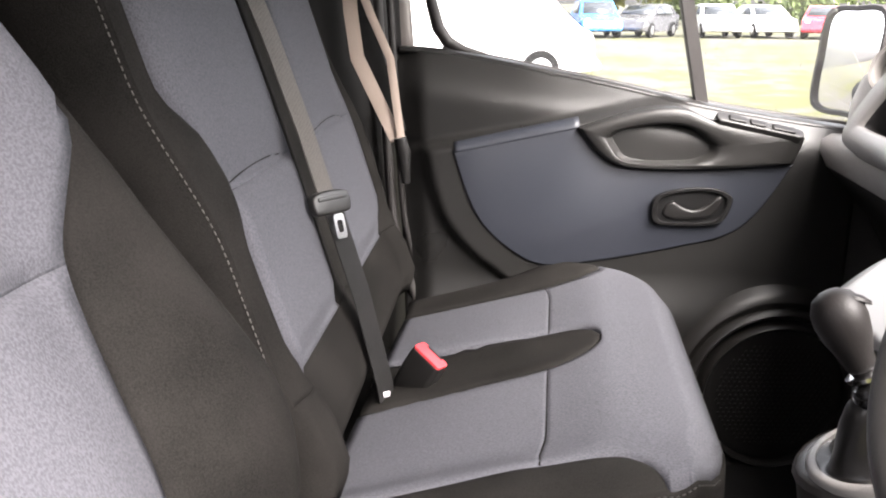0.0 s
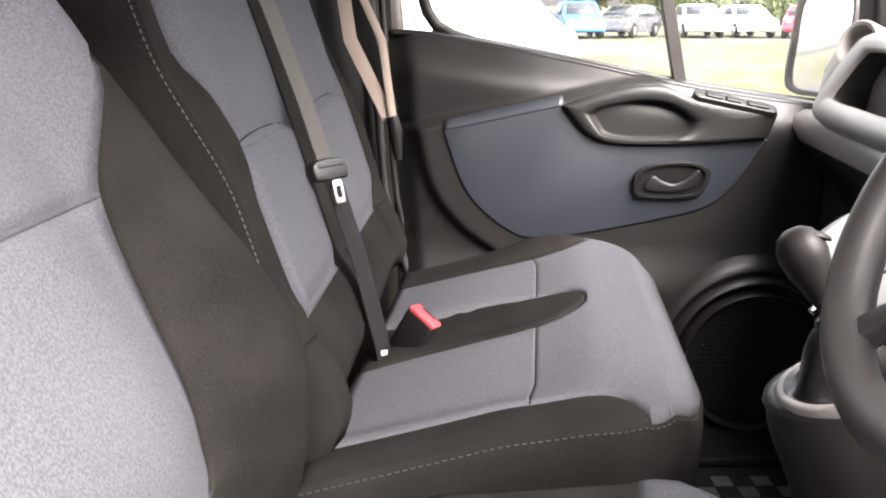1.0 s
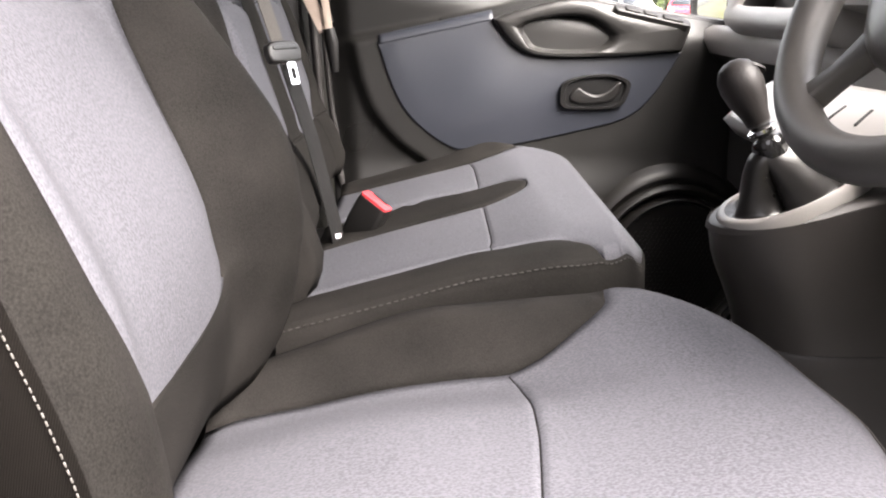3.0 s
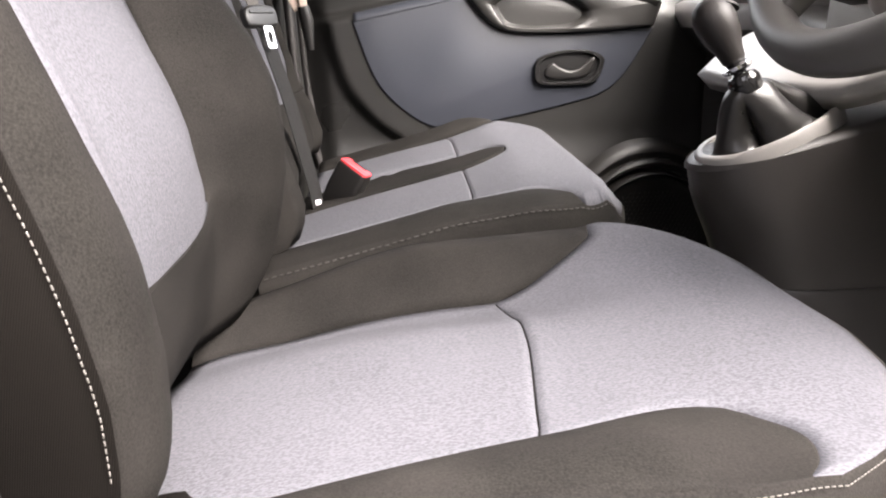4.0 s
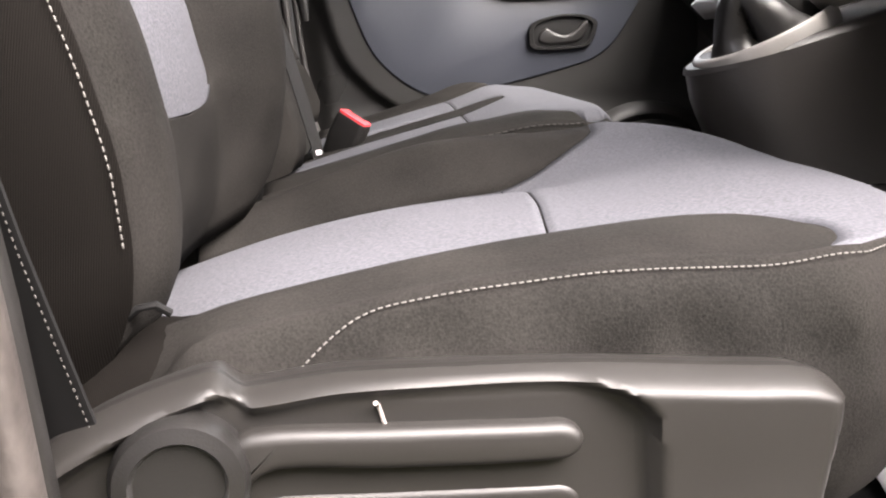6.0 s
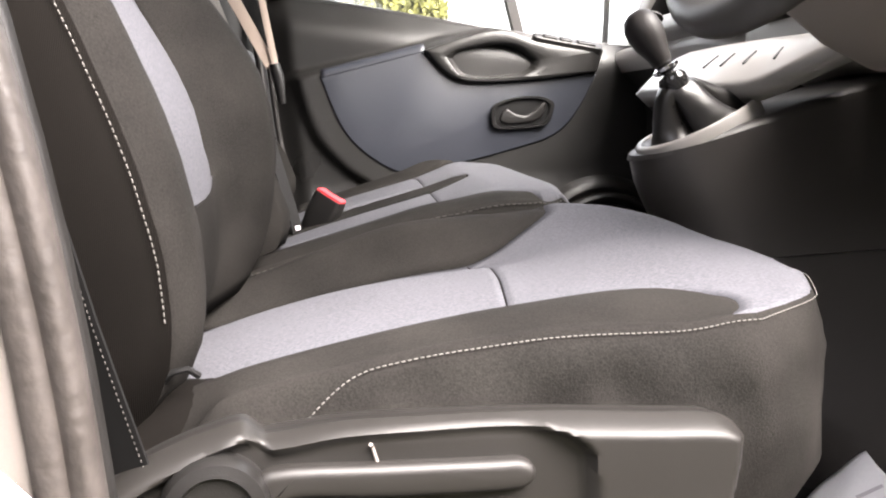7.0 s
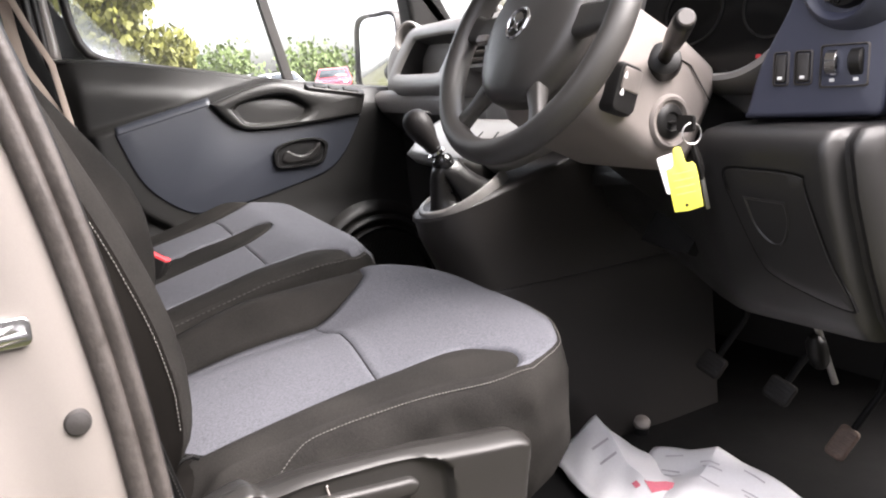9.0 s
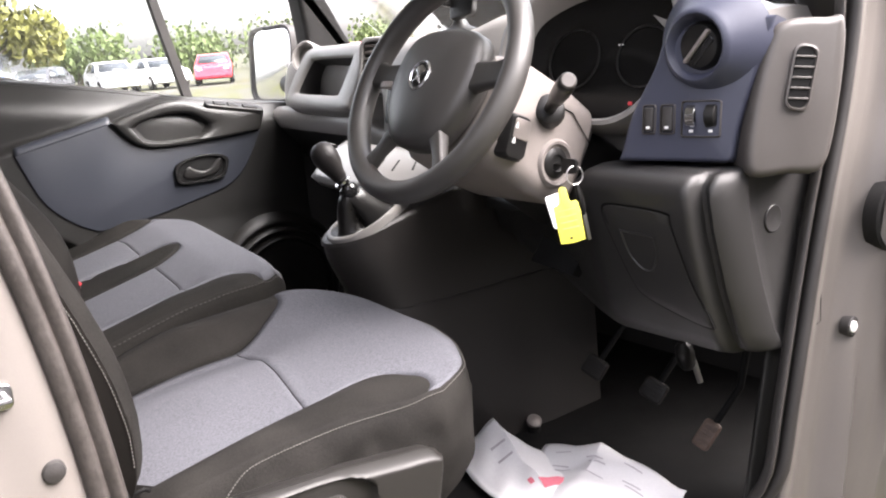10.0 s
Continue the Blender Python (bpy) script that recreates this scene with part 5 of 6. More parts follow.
                part("dial_mark", plate(rounded(0.006, 0.004, 0.001), sm_ @ Matrix.Translation((dx, -0.017, 0.001)), 0.001, 0.0002), WHITE_CARD, dash)
    # end cap with slotted vent
    em = axes((0.648, 0.012, 1.30), (0.80, -0.60, 0.0), (0.20, 0.0, 1))
    cap = smooth_outline([(-0.055, -0.10), (-0.048, -0.02), (-0.025, 0.06), (0.0, 0.098), (0.06, 0.10), (0.085, 0.09), (0.072, -0.02), (0.048, -0.10), (0.0, -0.105)], 5)
    part("end_cap", plate(cap, em, 0.11, 0.012, 4), END_CAP, dash, "warm grey dash end")
    sl = em @ Matrix.Translation((0.020, 0.022, 0.001)) @ Matrix.Rotation(radians(-13), 4, "Z")
    part("vent_frame", loft(ring_loops(sl, [(rounded(0.034, 0.088, 0.012), -0.004), (rounded(0.034, 0.088, 0.012), 0.003), (rounded(0.029, 0.083, 0.011), 0.004), (rounded(0.026, 0.080, 0.010), 0.0)]), True), END_CAP, dash, "slotted vent frame")
    part("vent_dark", plate(rounded(0.026, 0.08, 0.01), sl @ Matrix.Translation((0, 0, 0.001)), 0.004, 0.0005), GLOSS_BLACK, dash)
    for k in range(5):
        part("vent_fin", plate(rounded(0.027, 0.0028, 0.001), sl @ Matrix.Translation((0, -0.028 + 0.014 * k, 0.0035)) @ Matrix.Rotation(0.12, 4, "Z"), 0.004, 0.0006), END_CAP, dash)
    # instruments
    im = axes((0.645, 0.332, 1.362), (0.12, -1, 0.0), (0.35, 0, 1))
    hood = smooth_outline([(-0.17, -0.07), (-0.185, 0.0), (-0.17, 0.065), (-0.09, 0.105), (0.0, 0.116), (0.09, 0.108), (0.130, 0.070), (0.140, 0.0), (0.108, -0.07), (0.06, -0.105), (0.0, -0.11), (-0.08, -0.105)], 5)
    sc = lambda k: [(x * k, y * k) for x, y in hood]
    # The hood takes the paler dash colour to look lit from the windscreen.
    part("instrument_hood", loft(ring_loops(im, [(sc(1.12), -0.03), (sc(1.12), 0.015), (sc(1.08), 0.034), (sc(1.02), 0.036), (sc(0.98), 0.03), (sc(0.92), -0.01), (sc(0.88), -0.03)]), False), DASH_LIT, dash, "hood round the instruments, its lit grey painted in", smooth=60)
    part("instrument_glass", plate(sc(0.93), im @ Matrix.Translation((0, 0, -0.012)), 0.02, 0.004), SCREEN, dash, "black glossy instruments")
    for x, y, r in ((-0.07, 0.0, 0.052), (0.065, 0.0, 0.05)):
        part("gauge_ring", loft(ring_loops(im @ Matrix.Translation((x, y, -0.0115)), [(oval(r, r), 0), (oval(r, r), 0.002), (oval(r - 0.003, r - 0.003), 0.002), (oval(r - 0.003, r - 0.003), 0)]), False), BLACK_PLASTIC, dash)
    for x, y, w, h, mt in ((0.02, 0.02, 0.010, 0.002, WHITE_CARD), (0.095, -0.035, 0.004, 0.012, WHITE_CARD), (0.107, -0.033, 0.004, 0.012, WHITE_CARD), (0.101, -0.027, 0.010, 0.003, WHITE_CARD), (0.055, -0.075, 0.008, 0.006, RED_PLASTIC)):
        part("gauge_mark", plate(rounded(w, h, min(w, h) * 0.3), im @ Matrix.Translation((x, y, -0.0095)), 0.001, 0.0002), mt, dash)
    # lower panel
    plan = [(0.23, 0.056), (0.17, 0.056), (0.12, 0.056), (0.096, 0.055), (0.088, 0.047), (0.08, 0.045), (0.05, 0.053), (0.032, 0.061), (0.027, 0.066), (0.028, 0.071), (0.032, 0.075), (0.030, 0.081), (0.016, 0.084), (0.006, 0.086), (0.0015, 0.09), (0.0, 0.096)] + [(0.0, y) for y in span(0.105, 0.28, 10)] + [(0.01, 0.31), (0.03, 0.36), (0.06, 0.43), (0.09, 0.52), (0.12, 0.66)]
    lo_up = curve1([(0.0, 0.0), (0.27, 0.0), (0.36, -0.05), (0.66, -0.09)])
    lo_dn = curve1([(0.0, 0.0), (0.3, 0.0), (0.66, 0.06)])

    def lower(dx, y):
        up, dn = lo_up(y), lo_dn(y)
        return [Vector((min(x + dx, 0.80), y, z)) for x, z in ((0.74, 1.20 + up), (0.575, 1.205 + up), (0.54, 1.200 + up), (0.527, 1.186 + up), (0.526, 1.168 + up), (0.535, 1.12), (0.562, 1.03), (0.592, 0.955 + dn), (0.612, 0.926 + dn), (0.635, 0.918 + dn), (0.76, 0.935 + dn))]

    part("lower_panel", loft([lower(*p) for p in plan]), LOWER_PLASTIC, dash, "dark grey lower dash panel", smooth=50)

    def skin_x(z):
        return float(np.interp(z, [0.955, 1.03, 1.12, 1.168], [0.592, 0.562, 0.535, 0.526]))

    def on_panel(outline, lifts):
        """Loops of a y, z outline laid on the lower panel, each shrunk and lifted."""
        cy, cz = sum(p[0] for p in outline) / len(outline), sum(p[1] for p in outline) / len(outline)
        out = []
        for k, h in lifts:
            out.append([Vector((skin_x(cz + (z - cz) * k) - h, cy + (y - cy) * k, cz + (z - cz) * k)) for y, z in outline])
        return out

    lid = smooth_outline([(0.24, 1.145), (0.19, 1.150), (0.125, 1.146), (0.118, 1.13), (0.105, 1.05), (0.088, 0.985), (0.095, 0.972), (0.15, 0.985), (0.20, 1.005), (0.215, 1.03), (0.235, 1.10)], 6)
    bmx = loft(on_panel(lid, [(1.04, -0.004), (1.04, 0.0012), (1.0, 0.0012)] + [(k, 0.0012) for k in (0.8, 0.6, 0.4, 0.2, 0.02)]))
    part("lid_gap", bmx, PEDAL_ARM, dash, "dark gap round the lid")
    part("fuse_lid", loft(on_panel(lid, [(1.0, 0.0), (1.0, 0.0022), (0.985, 0.0032), (0.8, 0.0034), (0.6, 0.0034)])), LOWER_PLASTIC, dash, "dark grey fuse-box lid")
    rc = smooth_outline([(0.212, 1.112), (0.150, 1.110), (0.150, 1.085), (0.165, 1.055), (0.185, 1.052), (0.205, 1.075)], 6, (0, 1))
    part("lid_pull", loft(on_panel(rc, [(1.06, 0.002), (1.05, 0.0050), (1.0, 0.0056), (0.93, 0.0040), (0.8, -0.006), (0.5, -0.008), (0.02, -0.008)])), LOWER_PLASTIC, dash, "finger pull of the lid")
    em2 = axes((0.672, 0.0545, 1.06), (1, 0, 0), (0.1, 0, 1))
    part("cover_disc", lathe([(0.021, -0.006), (0.0205, 0.0006), (0.019, 0.0014), (0.0175, 0.0008), (0.0, 0.001)], em2 @ Matrix.Translation((0.012, 0.06, 0.0)), 28), LOWER_PLASTIC, dash, "round cover disc")
    # knee flap
    part("knee_flap", loft([[Vector(p) for p in l] for l in (((0.583, 0.367, 1.005), (0.60, 0.487, 1.008), (0.66, 0.48, 1.09), (0.64, 0.36, 1.08)), ((0.60, 0.367, 0.997), (0.615, 0.487, 1.0), (0.68, 0.48, 1.08), (0.66, 0.36, 1.07)))]), FLOOR_MAT, dash, "black flap under the column")
    return dash


dashboard()


# ---- steering ----
WHEEL_C, WHEEL_A = Vector((0.362, 0.417, 1.346)), radians(59)
WU, WV = Vector((0, 1, 0)), Vector((math.cos(WHEEL_A), 0, math.sin(WHEEL_A)))
WN = Vector((-math.sin(WHEEL_A), 0, math.cos(WHEEL_A)))  # towards the driver


def steering():
    col = thing("steering_column", "warm grey steering column with black four-spoke wheel, stalk and ignition", "steering column")
    R, r = 0.1755, 0.0175
    bm = grid(lambda a, b: WHEEL_C + (R + r * math.cos(b)) * (math.cos(a) * WU + math.sin(a) * WV) + WN * (r * 1.12 * math.sin(b)), span(0, 2 * math.pi, 73)[:-1], span(0, 2 * math.pi, 17)[:-1], True, True)
    w = part("steering_wheel", bm, WHEEL, col, "black four-spoke steering wheel")
    m = Matrix((WU, WV, WN)).transposed().to_4x4()
    m.translation = WHEEL_C
    pad = smooth_outline([(0.075, 0.075), (0.098, 0.02), (0.088, -0.045), (0.05, -0.095), (0.0, -0.105), (-0.05, -0.095), (-0.088, -0.045), (-0.098, 0.02), (-0.075, 0.075), (0.0, 0.088)], 6)
    k = lambda s: [(x * s, y * s) for x, y in pad]
    part("hub_pad", loft(ring_loops(m, [(k(0.9), -0.035), (k(1.0), -0.02), (k(1.0), -0.002), (k(0.96), 0.008), (k(0.85), 0.015), (k(0.6), 0.021), (k(0.3), 0.024), (k(0.05), 0.025)])), WHEEL, w, "black hub pad", smooth=60)
    for ang, w0, w1 in ((174, 0.05, 0.045), (6, 0.05, 0.045), (236, 0.03, 0.022), (304, 0.03, 0.022)):
        d = Vector((math.cos(radians(ang)), math.sin(radians(ang))))
        n = Vector((-d.y, d.x))
        loops = []
        for t, wd, h, th in ((0.07, w0, -0.008, 0.012), (0.10, w0 * 0.9, -0.004, 0.011), (0.135, w1 * 0.85, -0.004, 0.009), (0.16, w1, -0.003, 0.010), (0.178, w1 * 1.15, -0.001, 0.011)):
            c = d * t
            loops.append([m @ Vector((c.x + n.x * a, c.y + n.y * a, h + b)) for a, b in ((x * wd / 0.05, y * th / 0.012) for x, y in rounded(0.05, 0.024, 0.009, 3))])
        part("spoke", loft(loops), WHEEL, w, "black spoke")
    part("pad_button", plate(rounded(0.03, 0.012, 0.004), m @ Matrix.Translation((0.112, -0.005, 0.010)), 0.006, 0.002), GREY_PLASTIC, w)
    em = m @ Matrix.Translation((0.005, 0.002, 0.0235))
    part("emblem", lathe([(0.024, -0.004), (0.024, 0.002), (0.022, 0.004), (0.0205, 0.003), (0.0195, 0.001), (0.0, 0.001)], em, 36), CHROME, w, "round chrome emblem")
    part("emblem_field", lathe([(0.0195, -0.002), (0.0195, 0.0016), (0, 0.0016)], em, 32), GLOSS_BLACK, w)
    part("emblem_shape", joined(plate(smooth_outline([(-0.010, -0.014), (-0.002, -0.002), (-0.012, 0.006), (0.0, 0.016), (0.012, 0.008), (0.004, 0.0), (0.012, -0.012), (0.002, -0.008)], 4), em @ Matrix.Translation((0, 0, 0.0035)), 0.002, 0.0006)), CHROME, w, "plain chrome shape")

    axis = -WN

    def sec(d, hw, up, dn, rr):
        c = WHEEL_C + axis * d
        o = [(x, y + (up - dn) / 2) for x, y in rounded(2 * hw, up + dn, rr, 6)]
        return [c + WU * (x) + WV * y for x, y in o]

    part("shroud", loft([sec(0.035, 0.085, 0.05, 0.06, 0.03), sec(0.045, 0.105, 0.065, 0.082, 0.035), (sec(0.075, 0.118, 0.072, 0.098, 0.035)), sec(0.16, 0.120, 0.070, 0.105, 0.03), sec(0.225, 0.116, 0.064, 0.10, 0.03), sec(0.245, 0.105, 0.055, 0.09, 0.03)]), GREY_PLASTIC, col, "warm grey shroud", smooth=60)
    part("column_tube", loft([sec(0.24, 0.085, 0.05, 0.09, 0.03), sec(0.36, 0.09, 0.05, 0.10, 0.03)]), BLACK_PLASTIC, col, "black column cover")
    part("hub_boss", lathe([(0.05, -0.06), (0.055, -0.03), (0.05, -0.01)], m, 24), BLACK_PLASTIC, col)
    # ignition
    face_y = WHEEL_C.y - 0.120
    ig = Matrix.Translation((0.490, face_y + 0.004, 1.214)) @ (Matrix.Rotation(radians(90), 4, "X"))
    part("ignition_ring", lathe([(0.038, -0.01), (0.037, 0.004), (0.033, 0.009), (0.029, 0.008), (0.027, 0.003), (0.024, 0.0)], ig, 40), GREY_PLASTIC, col, "grey ignition surround")
    part("ignition_lock", lathe([(0.0235, -0.01), (0.0235, 0.005), (0.020, 0.008), (0.013, 0.009), (0.011, 0.006), (0.0, 0.006)], ig, 32), BLACK_PLASTIC, col, "black ignition lock")
    # stalk
    a, b = Vector((0.478, 0.292, 1.296)), Vector((0.412, 0.188, 1.339))
    d = (b - a).normalized()
    part("stalk", tube([a - d * 0.02, a + d * 0.02, a + d * 0.05, a + d * 0.055, a + d * 0.09, b, b + d * 0.012, b + d * 0.015], [0.009, 0.009, 0.009, 0.0115, 0.0135, 0.0135, 0.0125, 0.010], 20), BLACK_PLASTIC, col, "black control stalk")
    part("stalk_tip", tube([b + d * 0.0145, b + d * 0.0165], [0.011, 0.009], 16), END_CAP, col, "grey tip with a mark")
    part("stalk_boot", tube([a - d * 0.012, a + d * 0.006, a + d * 0.009], [0.026, 0.022, 0.016], 20), BLACK_PLASTIC, col)
    # audio switch
    am = Matrix.Translation((0.408, face_y + 0.001, 1.264)) @ Matrix.Rotation(radians(90), 4, "X") @ Matrix.Rotation(radians(-22), 4, "Z")
    part("audio_switch", loft(ring_loops(am, [(rounded(0.042, 0.066, 0.01), -0.01), (rounded(0.042, 0.066, 0.01), 0.008), (rounded(0.036, 0.060, 0.009), 0.014), (rounded(0.02, 0.05, 0.008), 0.015)])), BLACK_PLASTIC, col, "black audio switch block")
    part("switch_face", plate(rounded(0.030, 0.030, 0.004), am @ Matrix.Translation((0.002, 0.012, 0.0165)), 0.004, 0.002), GREY_PLASTIC, col, "grey button face")
    for dy in (0.016, -0.006):
        part("switch_mark", plate(smooth_outline([(-0.003, -0.004), (0, 0.005), (0.003, -0.004)], 2), am @ Matrix.Translation((-0.010, dy, 0.0168)), 0.001, 0.0002), WHITE_CARD, col)
    part("shroud_seam", tube([(0.50, face_y - 0.0005, 1.30), (0.53, face_y - 0.0008, 1.285), (0.565, face_y + 0.001, 1.235)], 0.0011, 6), BLACK_PLASTIC, col)

    keys = thing("key_bunch", "keys in the ignition with yellow and white tags and black fob", "keys")
    kc = Vector((0.489, face_y - 0.012, 1.212))
    part("key", joined(plate(rounded(0.010, 0.03, 0.002), axes(kc + Vector((0, -0.004, 0)), (1, 0, 0.2), (0.0, -1, 0.0)), 0.003, 0.0006), plate(rounded(0.022, 0.030, 0.006), axes(kc + Vector((0, -0.022, 0.0)), (0.1, 0, 1), (0.0, -1, 0.0)), 0.006, 0.002)), BLACK_PLASTIC, keys, "key in the lock")
    rc = kc + Vector((-0.006, -0.034, -0.012))
    part("split_ring", grid(lambda a, b: rc + (0.0135 + 0.0012 * math.cos(b)) * (math.cos(a) * Vector((0.93, -0.3, 0)) + math.sin(a) * Vector((0.05, 0.1, 1))) + Vector((0.3, 0.93, 0)) * 0.0012 * math.sin(b), span(0, 2 * math.pi, 33)[:-1], span(0, 2 * math.pi, 9)[:-1], True, True), STEEL, keys, "steel split ring")
    tm = axes(rc + Vector((-0.020, -0.004, -0.062)), (0.80, -0.6, 0.16), (0.18, 0, 1))
    part("yellow_tag", joined(plate(smooth_outline([(-0.019, -0.034), (-0.0195, 0.022), (-0.008, 0.026), (-0.005, 0.046), (0.005, 0.046), (0.008, 0.026), (0.019, 0.021), (0.018, -0.034), (0.0, -0.036)], 3, (0, 1, 7)), tm, 0.0015, 0.0005)), YELLOW_TAG, keys, "yellow card tag")
    part("tag_hole", lathe([(0.002, -0.001), (0.002, 0.0006), (0, 0.0006)], tm @ Matrix.Translation((-0.002, -0.028, 0)), 12), BLACK_PLASTIC, keys)
    part("tag_lines", joined(*[plate(rounded(0.026, 0.0022, 0.0008), tm @ Matrix.Translation((0, 0.014 - 0.009 * i, 0.0003)), 0.0006, 0.0001) for i in range(4)]), material("faded_ink", (0.62, 0.60, 0.12), 0.6, bump=0), keys, "faded unreadable lines")
    wm = axes(rc + Vector((-0.028, 0.006, -0.048)), (0.86, -0.45, 0.22), (0.25, 0, 1))
    part("white_tag", plate(rounded(0.032, 0.050, 0.004), wm, 0.002, 0.0006), WHITE_CARD, keys, "white tag")
    part("fob", tube([rc + Vector((0.006, 0.004, -0.012)), rc + Vector((0.012, 0.004, -0.03)), rc + Vector((0.018, 0.004, -0.05)), rc + Vector((0.020, 0.004, -0.062))], [0.006, 0.012, 0.012, 0.006], 12, flat=0.45), BLACK_PLASTIC, keys, "black key fob")
    part("blade", plate(rounded(0.006, 0.045, 0.001), axes(rc + Vector((0.025, 0.003, -0.082)), (0.9, -0.3, 0.2), (-0.25, 0, 1)), 0.0022, 0.0005), STEEL, keys, "steel key blade")


steering()


# ---- console and gear lever ----
KNOB = material("worn_knob", (0.013, 0.0115, 0.011), 0.5, fine=400, coarse=30, bump=0.1, spec=0.3)


def console():
    con = thing("centre_console", "dark grey centre console rising to the dashboard", "console")
    rear_x = curve1([(0.578, 0.565), (0.62, 0.54), (0.70, 0.495), (0.80, 0.44), (0.915, 0.388), (0.955, 0.375), (1.02, 0.348), (1.06, 0.340)])
    near_y = curve1([(0.578, 0.665), (0.8, 0.672), (0.95, 0.678), (1.06, 0.692), (1.15, 0.70)])

    def plan_loop(z0, k=0.0, inset=0.0):
        """A plan section with a round rear nose; k blends from the level z0 to the sloping top."""
        out = []
        far, yn = 0.84, near_y(z0)
        pts = [(0.95, yn), (0.80, yn - 0.004), (0.65, yn - 0.003), (0.55, yn), (0.48, yn + 0.004)]
        rx, r = rear_x(min(z0, 1.06)), 0.075
        pts = [p for p in pts if p[0] > rx + 0.09]
        while len(pts) < 5:
            pts.append((pts[-1][0] * 0.5 + (rx + 0.08) * 0.5, yn + 0.003))
        nose = []
        for i in range(13):
            a = math.pi / 2 + math.pi * i / 12
            nose.append((rx + 0.085 + 0.085 * math.cos(a), (yn + 0.006 + far) / 2 - (far - yn - 0.006) / 2 * math.sin(a)))
        back = [(x, far) for x in (0.55, 0.65, 0.80, 0.95)]
        cx, cy = 0.65, 0.775
        for x, y in pts + nose + back:
            x, y = cx + (x - cx) * (1 - inset * 2.2), cy + (y - cy) * (1 - inset * 8)
            zt = 1.052 + 0.285 * (x - 0.33) - 0.10 * max(0, x - 0.6)
            out.append(Vector((x, y, lerp(z0, zt, k))))
        return out

    upper = [plan_loop(0.918), plan_loop(0.93), plan_loop(0.955), plan_loop(0.98), plan_loop(1.0), plan_loop(1.02), plan_loop(1.04, 0.3), plan_loop(1.05, 0.8), plan_loop(1.06, 1.0)]
    top = plan_loop(1.06, 1.0)
    upper[-1] = [p + Vector((0, 0, -0.008)) for p in top]
    upper += [[p + Vector((0, 0, -0.002)) for p in plan_loop(1.06, 1.0, 0.006)], plan_loop(1.06, 1.0, 0.016)]
    part("console_top", loft(upper), DASH_PLASTIC, con, "dark grey upper console", smooth=50)
    lowr = [plan_loop(z) for z in (0.578, 0.62, 0.66, 0.70, 0.75, 0.80, 0.85, 0.89, 0.912)] 
    lowr.append([p + Vector((0.003, 0.002, 0)) for p in plan_loop(0.9165)])
    part("console_base", loft(lowr), DASH_PLASTIC, con, "dark grey lower console", smooth=50)
    gl = thing("gear_lever", "gear lever with black egg-shaped knob and wrinkled leather gaiter", "gear lever")
    gm = axes((0.434, 0.758, 1.088), (0.93, -0.06, 0.36), (0.0, 1, 0))
    egg = [(0.086 * math.cos(a), 0.054 * math.sin(a) * (1 - 0.25 * math.cos(a))) for a in (2 * math.pi * k / 48 for k in range(48))]
    k = lambda s: [(x * s, y * s) for x, y in egg]
    # The frame's pale grey stands in for sky reflected at a grazing angle.
    part("gaiter_ring", loft(ring_loops(gm, [(k(1.06), -0.02), (k(1.05), 0.004), (k(1.0), 0.008), (k(0.93), 0.007), (k(0.9), 0.0)]), False), DASH_LIT, gl, "gaiter frame with sky sheen painted as grey", smooth=60)
    low, top = gm @ Vector((0, 0, 0)), Vector((0.392, 0.748, 1.148))

    g_rad = curve1([(0, 1.0), (0.10, 0.95), (0.25, 0.84), (0.45, 0.66), (0.62, 0.50), (0.8, 0.36), (1, 0.22)])
    g_up = curve1([(0, 0.10), (0.08, 0.02), (0.18, 0.0), (0.34, 0.16), (0.5, 0.42), (0.68, 0.72), (0.84, 0.9), (1, 1)])

    def fold(t, a):
        e = Vector((0.086 * math.cos(a), 0.054 * math.sin(a) * (1 - 0.25 * math.cos(a)), 0)) * 0.94
        w = math.sin(math.pi * min(1.0, t * 1.02)) ** 0.8
        # four stiff corners with pinched pockets between them
        pinch = 1 - abs(math.sin(2 * (a + 0.35 + 0.25 * math.sin(3 * t)))) ** 0.55
        rad = g_rad(t) * (1 + 0.10 * w - 0.62 * w * pinch * sm(0.95, 0.35, t) + 0.012 * w * math.sin(9 * a - 11 * t))
        up = g_up(t)
        return low.lerp(top, up) + gm.to_3x3() @ (e * rad) + Vector((0, 0, 0.016 * w * (1 - up) * (0.5 - pinch)))

    part("gaiter", grid(fold, span(0, 1, 30), span(0, 2 * math.pi, 129)[:-1], False, True), LEATHER, gl, "wrinkled black leather gaiter", smooth=50)
    kn = Vector((0.364, 0.765, 1.208))
    d = (kn - top).normalized()
    part("collar", lathe([(0.017, -0.012), (0.019, -0.004), (0.019, 0.004), (0.016, 0.010), (0.010, 0.012)], axes(top, d.orthogonal(), d.cross(d.orthogonal())), 24), GLOSS_BLACK, gl, "black collar")
    part("shaft", tube([top, kn], 0.008, 12), GLOSS_BLACK, gl, "black shaft")
    km = axes(kn, Vector((1, 0, 0)) - d * d.x, d.cross(Vector((1, 0, 0))))
    part("knob", lathe([(0.011, -0.043), (0.0135, -0.039), (0.0155, -0.028), (0.0215, -0.011), (0.0245, 0.006), (0.0235, 0.019), (0.018, 0.030), (0.009, 0.0355), (0.0, 0.0365)], km, 36), KNOB, gl, "black egg-shaped knob", smooth=60)
    part("knob_cap", lathe([(0.0185, 0.0), (0.017, 0.003), (0.010, 0.006), (0.0, 0.007)], km @ Matrix.Rotation(radians(38), 4, "Y") @ Matrix.Translation((0, 0, 0.0255)), 30), KNOB, gl, "shift-pattern cap")
